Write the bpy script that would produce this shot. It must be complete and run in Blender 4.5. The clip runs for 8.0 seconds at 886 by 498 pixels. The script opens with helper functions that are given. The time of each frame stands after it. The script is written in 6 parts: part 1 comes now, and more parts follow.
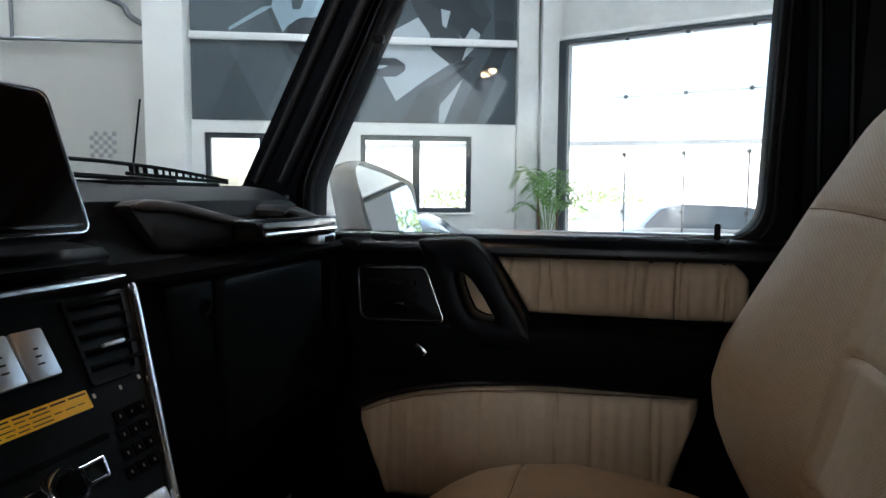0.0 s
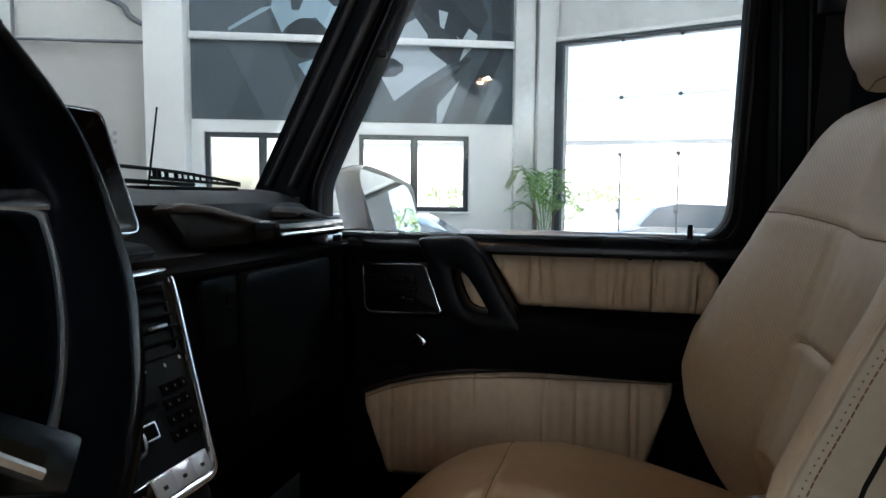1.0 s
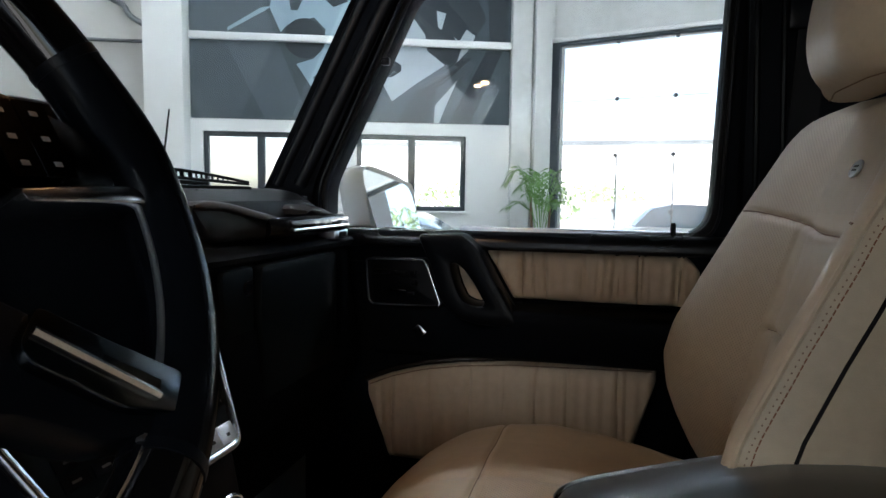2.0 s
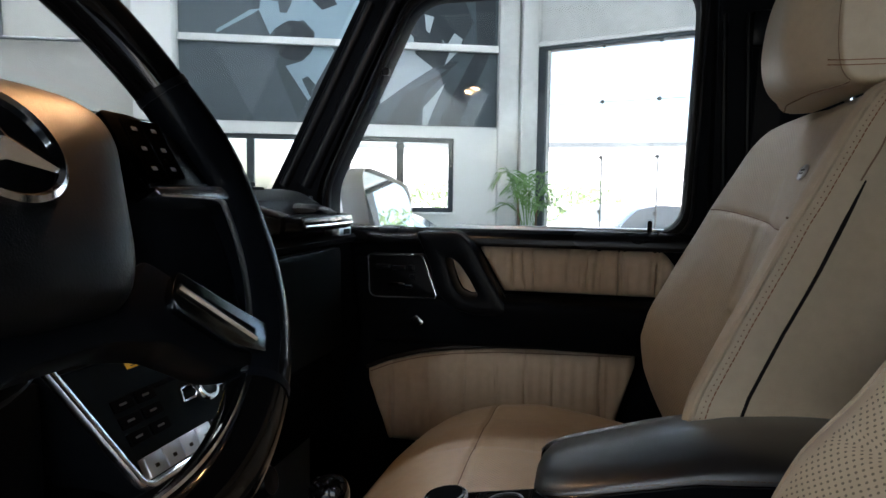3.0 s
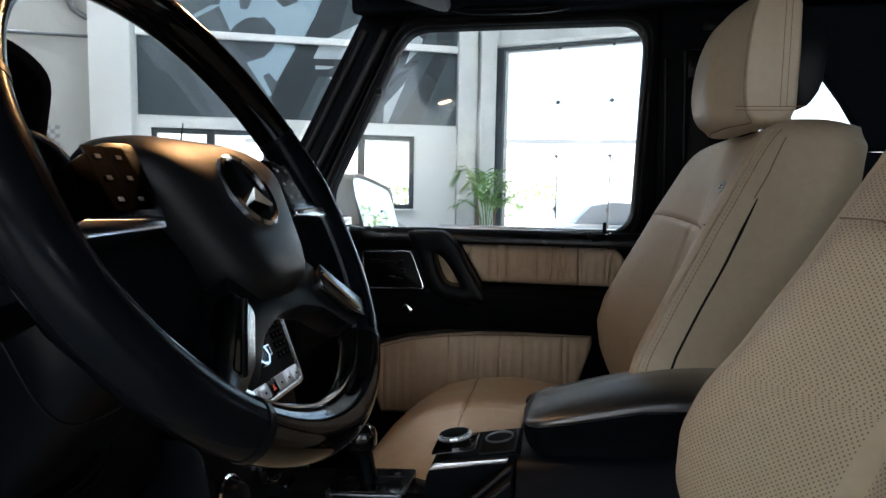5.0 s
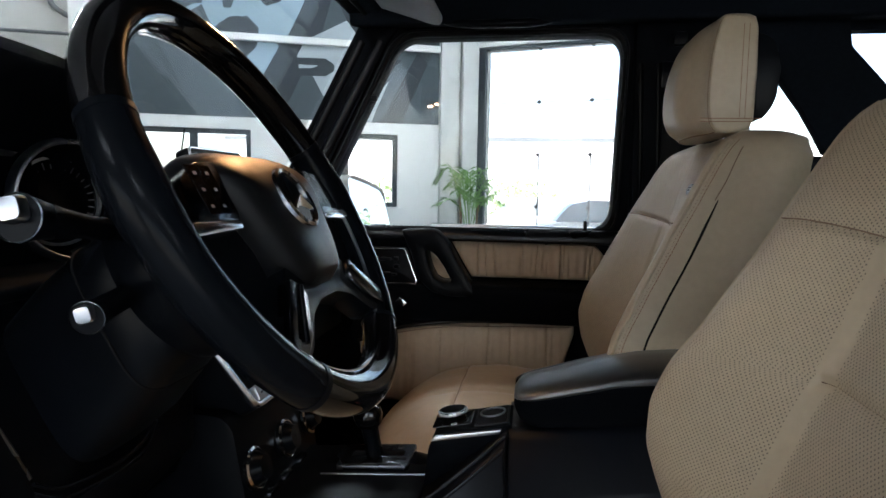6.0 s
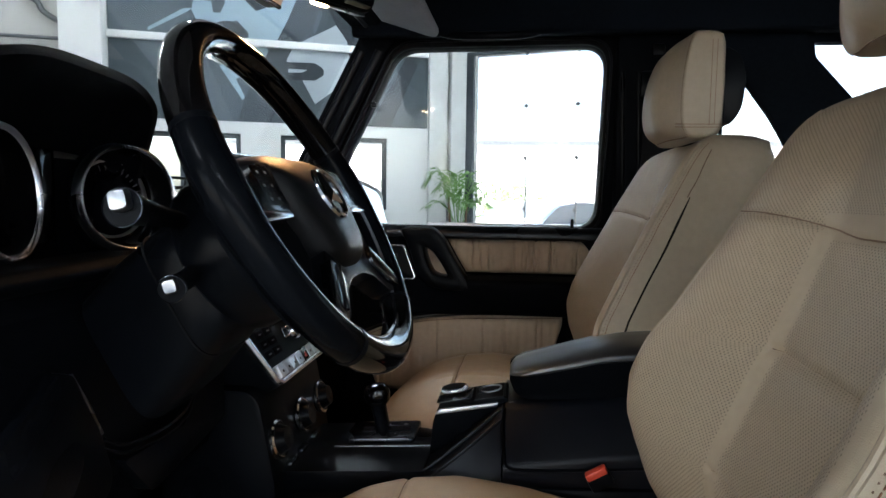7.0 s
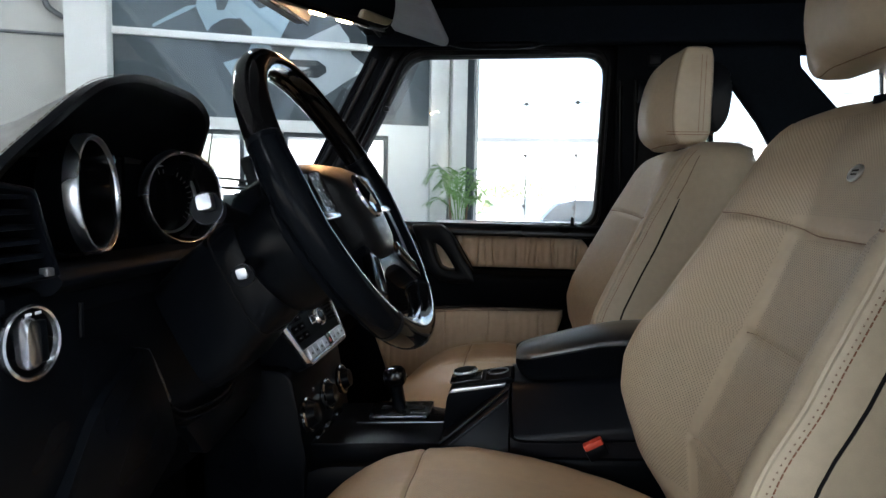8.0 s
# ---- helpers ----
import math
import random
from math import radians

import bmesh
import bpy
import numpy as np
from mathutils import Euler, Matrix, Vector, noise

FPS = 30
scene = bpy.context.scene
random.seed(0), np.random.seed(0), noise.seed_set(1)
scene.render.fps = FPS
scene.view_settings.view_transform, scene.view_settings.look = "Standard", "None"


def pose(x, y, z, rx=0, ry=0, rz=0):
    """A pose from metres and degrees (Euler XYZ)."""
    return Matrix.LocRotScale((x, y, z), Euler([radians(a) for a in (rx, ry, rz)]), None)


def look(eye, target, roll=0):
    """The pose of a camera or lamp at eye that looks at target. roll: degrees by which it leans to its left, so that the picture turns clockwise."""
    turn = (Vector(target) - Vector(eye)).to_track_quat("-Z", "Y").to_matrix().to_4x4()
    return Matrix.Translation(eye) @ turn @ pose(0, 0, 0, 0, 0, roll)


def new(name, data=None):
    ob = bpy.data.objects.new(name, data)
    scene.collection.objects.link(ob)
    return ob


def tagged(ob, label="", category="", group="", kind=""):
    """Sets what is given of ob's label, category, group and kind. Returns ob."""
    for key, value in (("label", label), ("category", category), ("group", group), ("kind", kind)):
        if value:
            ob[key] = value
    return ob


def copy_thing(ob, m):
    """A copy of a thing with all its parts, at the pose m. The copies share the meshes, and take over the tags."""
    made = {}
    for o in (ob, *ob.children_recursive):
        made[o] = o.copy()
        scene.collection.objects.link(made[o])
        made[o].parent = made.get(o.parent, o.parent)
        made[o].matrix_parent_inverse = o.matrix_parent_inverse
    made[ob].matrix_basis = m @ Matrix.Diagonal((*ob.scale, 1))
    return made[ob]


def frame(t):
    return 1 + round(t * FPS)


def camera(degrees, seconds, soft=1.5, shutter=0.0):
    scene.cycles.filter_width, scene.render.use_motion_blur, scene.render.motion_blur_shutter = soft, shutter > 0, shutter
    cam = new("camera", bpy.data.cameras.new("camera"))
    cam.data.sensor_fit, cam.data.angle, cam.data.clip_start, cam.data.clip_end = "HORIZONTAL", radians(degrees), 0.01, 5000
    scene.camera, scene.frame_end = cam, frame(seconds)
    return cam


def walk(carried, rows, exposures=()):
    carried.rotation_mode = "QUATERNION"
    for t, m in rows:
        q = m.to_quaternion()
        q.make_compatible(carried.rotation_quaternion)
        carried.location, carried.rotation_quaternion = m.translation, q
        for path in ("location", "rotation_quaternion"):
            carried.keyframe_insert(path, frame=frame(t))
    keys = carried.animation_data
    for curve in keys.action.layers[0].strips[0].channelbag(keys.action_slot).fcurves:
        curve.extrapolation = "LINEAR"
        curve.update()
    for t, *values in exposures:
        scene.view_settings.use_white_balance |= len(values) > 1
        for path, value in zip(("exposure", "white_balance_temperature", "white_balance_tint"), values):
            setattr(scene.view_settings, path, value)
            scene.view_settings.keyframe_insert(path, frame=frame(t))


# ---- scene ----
EXPOSURE = 2.34
cam = camera(69.6, 8.0)
PATH = [
    (0, (0.204, -0.294, 1.38), (-0.319, 1.629, 1.213), 0.4),
    (0.5, (0.217, -0.333, 1.383), (-0.307, 1.59, 1.214), 0.3),
    (1, (0.227, -0.381, 1.387), (-0.288, 1.544, 1.216), 0.5),
    (1.5, (0.234, -0.412, 1.387), (-0.277, 1.514, 1.214), 0.7),
    (3, (0.247, -0.546, 1.384), (-0.218, 1.392, 1.217), 0.8),
    (3.5, (0.24, -0.594, 1.387), (-0.189, 1.352, 1.218), 0.9),
    (4, (0.236, -0.645, 1.393), (-0.159, 1.308, 1.22), 0.8),
    (4.5, (0.231, -0.698, 1.398), (-0.131, 1.261, 1.223), 0.9),
    (6, (0.218, -0.851, 1.41), (-0.055, 1.122, 1.225), 1.0),
    (6.5, (0.214, -0.902, 1.405), (-0.036, 1.074, 1.227), 0.8),
    (7, (0.21, -0.955, 1.403), (-0.025, 1.023, 1.229), 0.8),
    (7.5, (0.205, -1.007, 1.406), (-0.022, 0.972, 1.226), 1.0),
    (8, (0.198, -1.062, 1.41), (-0.033, 0.916, 1.225), 1.1),
]
walk(cam, [(t, look(eye, target, roll)) for t, eye, target, roll in PATH], exposures=[(0.0, EXPOSURE - 0.13), (3.0, EXPOSURE - 0.05), (8.0, EXPOSURE + 0.13)])

# ---- world, sun, lamps ----
world = bpy.data.worlds.new("sky")
scene.world = world
world.use_nodes = True
wn = world.node_tree
sky = wn.nodes.new("ShaderNodeTexSky")
sky.sky_type, sky.sun_disc = "NISHITA", False
sky.sun_elevation, sky.sun_rotation = radians(62), radians(204)
sky.air_density, sky.dust_density = 1.0, 2.5
wn.links.new(sky.outputs[0], wn.nodes["Background"].inputs[0])
wn.nodes["Background"].inputs[1].default_value = 0.15

sun_data = bpy.data.lights.new("sun", "SUN")
sun_data.energy, sun_data.angle, sun_data.color = 4.5, radians(2), (1.0, 0.96, 0.9)
sun = new("sun", sun_data)
sun.matrix_world = look((0, 0, 18.5), (-4, 9, 0))

beam_data = bpy.data.lights.new("map_lamp_beam", "SPOT")
beam_data.energy, beam_data.color, beam_data.shadow_soft_size = 1.25, (1.0, 0.52, 0.23), 0.012
beam_data.spot_size, beam_data.spot_blend = radians(38), 1.0
beam = new("map_lamp_beam", beam_data)
beam.matrix_world = look((-0.085, -0.03, 1.685), (-0.02, -0.345, 1.42))

# ---- materials ----
def material(name, colour, rough=0.5, metal=0.0, vary=0.12, scale=40.0, bump=0.0, bump_scale=300.0, coat=0.0,
             rough_vary=0.06, stain=0.10, ior=1.45, spec=0.5):
    """A surface with fine grain, broad stains, uneven gloss and a fine relief."""
    m = bpy.data.materials.new(name)
    m.use_nodes = True
    nt = m.node_tree
    b = nt.nodes["Principled BSDF"]
    b.inputs["Metallic"].default_value = metal
    b.inputs["IOR"].default_value = ior
    b.inputs["Specular IOR Level"].default_value = spec
    if coat:
        b.inputs["Coat Weight"].default_value, b.inputs["Coat Roughness"].default_value = coat, 0.04
    tc = nt.nodes.new("ShaderNodeTexCoord")

    def tex(s, detail):
        n = nt.nodes.new("ShaderNodeTexNoise")
        n.inputs["Scale"].default_value, n.inputs["Detail"].default_value = s, detail
        nt.links.new(tc.outputs["Object"], n.inputs["Vector"])
        return n

    fine, broad = tex(scale, 3.0), tex(scale / 12.0, 2.0)

    def scaled(out, lo, hi):
        r = nt.nodes.new("ShaderNodeMapRange")
        r.inputs[1].default_value, r.inputs[2].default_value = 0.25, 0.75
        r.inputs[3].default_value, r.inputs[4].default_value = lo, hi
        nt.links.new(out, r.inputs[0])
        return r.outputs[0]

    mul = nt.nodes.new("ShaderNodeMath")
    mul.operation = "MULTIPLY"
    nt.links.new(scaled(fine.outputs[0], 1 - vary, 1 + vary), mul.inputs[0])
    nt.links.new(scaled(broad.outputs[0], 1 - stain, 1 + stain), mul.inputs[1])
    mix = nt.nodes.new("ShaderNodeVectorMath")
    mix.operation = "SCALE"
    mix.inputs[0].default_value = colour
    nt.links.new(mul.outputs[0], mix.inputs["Scale"])
    nt.links.new(mix.outputs[0], b.inputs["Base Color"])
    nt.links.new(scaled(broad.outputs[0], max(rough - rough_vary, 0.02), min(rough + rough_vary, 1.0)), b.inputs["Roughness"])
    if bump:
        bt = tex(bump_scale, 4.0)
        bn = nt.nodes.new("ShaderNodeBump")
        bn.inputs["Strength"].default_value, bn.inputs["Distance"].default_value = bump, 0.001
        nt.links.new(bt.outputs[0], bn.inputs["Height"])
        nt.links.new(bn.outputs[0], b.inputs["Normal"])
    return m


def perforated(name, base, pitch=0.0055, hole=0.17, dark=0.72):
    """Leather with staggered rows of small punched holes, along the cover's own length and width."""
    m = base.copy()
    m.name = name
    nt = m.node_tree
    b = nt.nodes["Principled BSDF"]
    tc = next(n for n in nt.nodes if n.type == "TEX_COORD")
    sep = nt.nodes.new("ShaderNodeSeparateXYZ")
    nt.links.new(tc.outputs["UV"], sep.inputs[0])

    def mth(op, a, c=None):
        n = nt.nodes.new("ShaderNodeMath")
        n.operation = op
        for i, v in enumerate((a, c)):
            if v is None:
                continue
            if isinstance(v, (int, float)):
                n.inputs[i].default_value = v
            else:
                nt.links.new(v, n.inputs[i])
        return n.outputs[0]

    v = mth("DIVIDE", sep.outputs["Y"], pitch * 0.5)
    row = mth("FLOOR", v)
    u = mth("ADD", mth("DIVIDE", sep.outputs["X"], pitch), mth("MULTIPLY", mth("FLOORED_MODULO", row, 2.0), 0.5))
    du = mth("SUBTRACT", mth("FRACT", u), 0.5)
    dv = mth("MULTIPLY", mth("SUBTRACT", mth("FRACT", v), 0.5), 0.5)
    d = mth("SQRT", mth("ADD", mth("MULTIPLY", du, du), mth("MULTIPLY", dv, dv)))
    inside = mth("LESS_THAN", d, hole)
    fac = mth("SUBTRACT", 1.0, mth("MULTIPLY", inside, 1.0 - dark))
    old = b.inputs["Base Color"].links[0].from_socket
    sc = nt.nodes.new("ShaderNodeVectorMath")
    sc.operation = "SCALE"
    nt.links.new(old, sc.inputs[0])
    nt.links.new(fac, sc.inputs["Scale"])
    nt.links.new(sc.outputs[0], b.inputs["Base Color"])
    return m


def glass(name, tint=(1, 1, 1), rough=0.0, base=0.03):
    m = bpy.data.materials.new(name)
    m.use_nodes = True
    nt = m.node_tree
    nt.nodes.remove(nt.nodes["Principled BSDF"])
    tr = nt.nodes.new("ShaderNodeBsdfTransparent")
    tr.inputs[0].default_value = (*tint, 1)
    gl = nt.nodes.new("ShaderNodeBsdfGlossy")
    gl.inputs["Roughness"].default_value = rough
    lw = nt.nodes.new("ShaderNodeLayerWeight")
    lw.inputs[0].default_value = 0.5
    pw = nt.nodes.new("ShaderNodeMath")
    pw.operation = "POWER"
    pw.inputs[1].default_value = 5.0
    nt.links.new(lw.outputs["Facing"], pw.inputs[0])
    fr = nt.nodes.new("ShaderNodeMath")
    fr.operation = "MULTIPLY_ADD"
    fr.inputs[1].default_value, fr.inputs[2].default_value = 0.80, base
    nt.links.new(pw.outputs[0], fr.inputs[0])
    mx = nt.nodes.new("ShaderNodeMixShader")
    nt.links.new(fr.outputs[0], mx.inputs[0])
    nt.links.new(tr.outputs[0], mx.inputs[1])
    nt.links.new(gl.outputs[0], mx.inputs[2])
    nt.links.new(mx.outputs[0], nt.nodes["Material Output"].inputs[0])
    return m


def glow(name, colour, strength):
    m = bpy.data.materials.new(name)
    m.use_nodes = True
    b = m.node_tree.nodes["Principled BSDF"]
    b.inputs["Base Color"].default_value = (0.8, 0.8, 0.8, 1)
    b.inputs["Emission Color"].default_value = (*colour, 1)
    b.inputs["Emission Strength"].default_value = strength
    return m


BEIGE = material("beige_leather", (0.43, 0.345, 0.240), 0.46, vary=0.05, scale=90, bump=0.25, bump_scale=900, stain=0.05, spec=0.75)
BEIGE_P = perforated("beige_perforated_leather", BEIGE)
BEIGE_NEAR = perforated("beige_punched_leather", BEIGE, hole=0.155, dark=0.34)
BEIGE_SEAT = material("beige_cushion_leather", (0.50, 0.368, 0.232), 0.42, vary=0.05, scale=60, bump=0.3, bump_scale=700, stain=0.06)
BEIGE_SEAT_P = perforated("beige_perforated_cushion", BEIGE_SEAT)
SMOKED = material("smoked_chrome", (0.024, 0.025, 0.028), 0.20, metal=1.0, vary=0.05, scale=30, rough_vary=0.03)
PLEAT = material("beige_gathered_leather", (0.43, 0.332, 0.230), 0.5, vary=0.06, scale=70, bump=0.25, bump_scale=800, stain=0.06)
SEAM = material("tan_thread", (0.20, 0.13, 0.09), 0.8, vary=0.2, scale=400)
HOOD_THREAD = material("brown_thread", (0.11, 0.085, 0.065), 0.8, vary=0.2, scale=400)
STITCH = material("rust_thread", (0.20, 0.085, 0.045), 0.8, vary=0.2, scale=400)
THREAD = material("brown_thread", (0.10, 0.055, 0.035), 0.8, vary=0.2, scale=400)
BLACK = material("black_leather", (0.0032, 0.0040, 0.0055), 0.25, vary=0.15, scale=80, bump=0.08, bump_scale=700, spec=0.36)
RIM_LEATHER = material("smooth_rim_leather", (0.0030, 0.0036, 0.0048), 0.19, vary=0.15, scale=80, bump=0.06, bump_scale=700, spec=0.10, ior=1.32)
BLACK_SOFT = material("black_soft_plastic", (0.0030, 0.0038, 0.0052), 0.50, vary=0.15, scale=60, bump=0.30, bump_scale=1200, spec=0.06, ior=1.3)
BLACK_HARD = material("black_hard_plastic", (0.0026, 0.0032, 0.0044), 0.30, vary=0.15, scale=60, bump=0.08, bump_scale=900, spec=0.12, ior=1.35)
PIANO = material("gloss_black", (0.003, 0.003, 0.0035), 0.05, vary=0.1, scale=30, coat=0.35, rough_vary=0.02, spec=0.3)
WOOD = material("dark_lacquered_wood", (0.0035, 0.0032, 0.0034), 0.12, vary=0.4, scale=35, coat=0.55, rough_vary=0.03, spec=0.12, ior=1.35)
BROWN = material("dark_brown_leather", (0.010, 0.0075, 0.007), 0.5, vary=0.12, scale=80, bump=0.3, bump_scale=900, spec=0.25)
BROWN_EDGE = material("rolled_brown_leather", (0.030, 0.022, 0.019), 0.45, vary=0.12, scale=80, bump=0.3, bump_scale=900, spec=0.35)
CHROME = material("chrome", (0.88, 0.89, 0.92), 0.12, metal=1.0, vary=0.03, scale=30, rough_vary=0.04)
SATIN = material("satin_silver", (0.55, 0.57, 0.60), 0.32, metal=1.0, vary=0.05, scale=60, rough_vary=0.06)
SILVER_KEY = material("silver_keys", (0.66, 0.70, 0.75), 0.36, metal=0.9, vary=0.05, scale=60)
RUBBER = material("black_rubber", (0.005, 0.005, 0.0055), 0.65, vary=0.15, scale=60, spec=0.12)
LINING = material("black_cloth_lining", (0.0065, 0.0090, 0.0125), 0.92, vary=0.2, scale=120, bump=0.4, bump_scale=1500, spec=0.05)
VISOR_CLOTH = material("grey_visor_cloth", (0.30, 0.31, 0.33), 0.85, vary=0.06, scale=120, bump=0.2, bump_scale=1500)
CARPET = material("black_carpet", (0.003, 0.003, 0.0035), 0.95, vary=0.3, scale=300, bump=0.6, bump_scale=900, spec=0.03)
SCREEN = material("dark_display", (0.0025, 0.0025, 0.003), 0.07, vary=0.1, scale=20, rough_vary=0.02, spec=0.22)
YELLOW = material("yellow_label", (0.92, 0.56, 0.03), 0.55, vary=0.04, scale=60)
ORANGE = material("orange_button", (0.62, 0.06, 0.03), 0.4, vary=0.05, scale=60)
INK = material("dark_ink", (0.02, 0.02, 0.02), 0.7)
# grey base colour carries the light reflected off the black hood leather
GRAIN = material("lit_grained_leather", (0.21, 0.20, 0.185), 0.55, vary=0.15, scale=80, bump=0.35, bump_scale=900, spec=0.6)
LID = material("polished_black_leather", (0.004, 0.0046, 0.006), 0.36, vary=0.15, scale=70, bump=0.12, bump_scale=600, coat=0.6, spec=1.0, ior=1.6)
LID.node_tree.nodes["Principled BSDF"].inputs["Coat Roughness"].default_value = 0.30
BRIGHT = material("bright_silver", (0.90, 0.91, 0.95), 0.22, metal=1.0, vary=0.03, scale=40)
MATTE = material("matte_black_plastic", (0.0019, 0.0024, 0.0034), 0.75, vary=0.15, scale=60, spec=0.03)
EMBLEM_RING = material("dark_chrome_ring", (0.40, 0.41, 0.44), 0.10, metal=1.0, vary=0.04, scale=60)
STACK_FACE = material("satin_black_fascia", (0.0034, 0.0056, 0.0068), 0.50, vary=0.12, scale=60, bump=0.05, bump_scale=900, spec=0.08, ior=1.35)
DIAL_RING = material("brushed_dial_ring", (0.93, 0.93, 0.97), 0.26, metal=1.0, vary=0.04, scale=60)
STEELY = material("satin_dark_silver", (0.11, 0.12, 0.135), 0.28, metal=1.0, vary=0.05, scale=60)
NAVY = material("satin_black_trim", (0.0027, 0.0036, 0.0060), 0.34, vary=0.15, scale=60, bump=0.12, bump_scale=800, spec=0.27)
HUB = material("grained_wheel_leather", (0.0032, 0.0034, 0.0040), 0.42, vary=0.15, scale=80, bump=0.22, bump_scale=1100, spec=0.24)
DASHTOP = material("dash_leather", (0.0032, 0.0036, 0.0045), 0.46, vary=0.15, scale=80, bump=0.35, bump_scale=900, spec=0.09)
ARM = material("satin_spoke_silver", (0.10, 0.112, 0.125), 0.20, metal=1.0, vary=0.05, scale=60)
KEY_INK = material("faint_key_marking", (0.07, 0.072, 0.075), 0.6)
FAINT_INK = material("grey_key_marking", (0.085, 0.088, 0.092), 0.6)
WHITE_INK = material("white_marking", (0.55, 0.56, 0.58), 0.6)
CAR_WHITE = material("white_car_paint", (0.78, 0.78, 0.78), 0.25, vary=0.02, scale=10, coat=1.0, stain=0.02)
# silver lightened beyond its own tone to carry strong outdoor light
CAR_GREY = material("silver_car_paint", (0.72, 0.74, 0.77), 0.28, vary=0.03, scale=10, coat=1.0)
MIRROR = material("mirror_glass", (0.86, 0.88, 0.88), 0.015, metal=1.0, vary=0.0, stain=0.0, rough_vary=0.0)
GLASS = glass("car_glass", (0.95, 0.965, 0.96))
PANE = glass("window_glass", (0.985, 0.99, 0.99))
# car windows: pale blue base colour stands in for the reflected sky
SKY_GLASS = material("sky_tinted_glass", (0.28, 0.33, 0.38), 0.05, vary=0.1, scale=5)

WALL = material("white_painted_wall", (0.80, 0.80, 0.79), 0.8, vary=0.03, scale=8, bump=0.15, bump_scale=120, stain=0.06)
# warm plaster tone, darkened in colour for the light falling off leftwards
WALL_LEFT = material("dimmed_warm_plaster", (0.50, 0.49, 0.465), 0.85, vary=0.04, scale=6, bump=0.2, bump_scale=90, stain=0.07)
WALL_GREY = material("grey_painted_wall", (0.42, 0.43, 0.44), 0.8, vary=0.03, scale=8, stain=0.06)
CONCRETE = material("pale_concrete", (0.60, 0.61, 0.60), 0.85, vary=0.10, scale=14, bump=0.3, bump_scale=80, stain=0.12)
MURAL = material("slate_mural_paint", (0.050, 0.068, 0.080), 0.6, vary=0.06, scale=5, stain=0.08)
MURAL_DARK = material("dark_mural_paint", (0.020, 0.029, 0.037), 0.6, vary=0.06, scale=5)
MURAL_MID = material("grey_mural_paint", (0.074, 0.096, 0.112), 0.6, vary=0.06, scale=5)
MURAL_GREY = material("faded_grey_print", (0.27, 0.28, 0.29), 0.7, vary=0.06, scale=5)
MURAL_PALE = material("pale_mural_paint", (0.40, 0.45, 0.49), 0.6, vary=0.05, scale=5)
MURAL_BLUE = material("blue_mural_paint", (0.27, 0.37, 0.44), 0.6, vary=0.05, scale=5)
FRAME = material("anthracite_window_frame", (0.035, 0.045, 0.055), 0.45, vary=0.06, scale=20)
STEEL = material("grey_steel", (0.18, 0.19, 0.20), 0.4, metal=0.6, vary=0.08, scale=20)
FLOOR = material("polished_grey_floor", (0.28, 0.28, 0.28), 0.35, vary=0.06, scale=3, stain=0.12)
CEIL = material("light_ceiling", (0.35, 0.35, 0.36), 0.9, vary=0.03, scale=4)
# paving colour raised to look sunlit
ASPHALT = material("sunlit_paving", (0.42, 0.42, 0.41), 0.9, vary=0.2, scale=30, bump=0.4, bump_scale=60)
LEAF = material("palm_leaf", (0.12, 0.24, 0.06), 0.5, vary=0.25, scale=12)
# both leaf greens are lightened to stand in for overexposed daylight
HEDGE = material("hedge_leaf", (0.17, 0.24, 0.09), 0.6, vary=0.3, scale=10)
HEDGE_BRIGHT = material("daylit_hedge_leaf", (0.30, 0.40, 0.20), 0.6, vary=0.2, scale=10)
POT = material("dark_plant_pot", (0.05, 0.05, 0.05), 0.5)
TRUNK = material("palm_trunk", (0.16, 0.10, 0.06), 0.85, vary=0.3, scale=30, bump=0.5, bump_scale=120)
LAMP = glow("ceiling_lamp_glow", (0.85, 0.97, 1.07), 31.0)
MAPLAMP = glow("map_lamp_glow", (1.0, 0.57, 0.26), 45.0)
# near-white base colour adds to the building's daylight brightness
BACKDROP = material("far_building", (0.85, 0.86, 0.87), 0.9, vary=0.05, scale=1)

# ---- mesh tools ----
def finish(bm, name, mats, sharp=38):
    bmesh.ops.recalc_face_normals(bm, faces=bm.faces)
    me = bpy.data.meshes.new(name)
    bm.to_mesh(me)
    bm.free()
    for m in (mats if isinstance(mats, (list, tuple)) else [mats]):
        me.materials.append(m)
    me.polygons.foreach_set("use_smooth", [True] * len(me.polygons))
    me.set_sharp_from_angle(angle=radians(sharp))
    return me


def thing(name, base, label, category, group="", kind=""):
    """An Empty at the thing's base."""
    ob = new(name)
    ob.location = base
    ob.empty_display_size = 0.1
    return tagged(ob, label, category, group, kind)


def root_of(ob):
    while ob.parent:
        ob = ob.parent
    return ob


def part(name, bm, mat, parent, label="", sharp=38):
    """One mesh under a thing or a part; its mesh is given in world places."""
    ob = new(name, finish(bm, name, mat, sharp))
    ob.parent = parent
    ob.matrix_parent_inverse = Matrix.Translation(root_of(parent).location).inverted() if parent.type == "EMPTY" else Matrix()
    return tagged(ob, label)


def solid(name, bm, mat, label, category, kind="", group="", sharp=38):
    """One top-level mesh."""
    return tagged(new(name, finish(bm, name, mat, sharp)), label, category, group, kind)


def bevelled(bm, r, seg=2, angle=25):
    if r > 0:
        es = [e for e in bm.edges if len(e.link_faces) == 2 and e.calc_face_angle(0) > radians(angle)]
        bmesh.ops.bevel(bm, geom=es, offset=r, segments=seg, profile=0.5, affect="EDGES", clamp_overlap=True)
    return bm


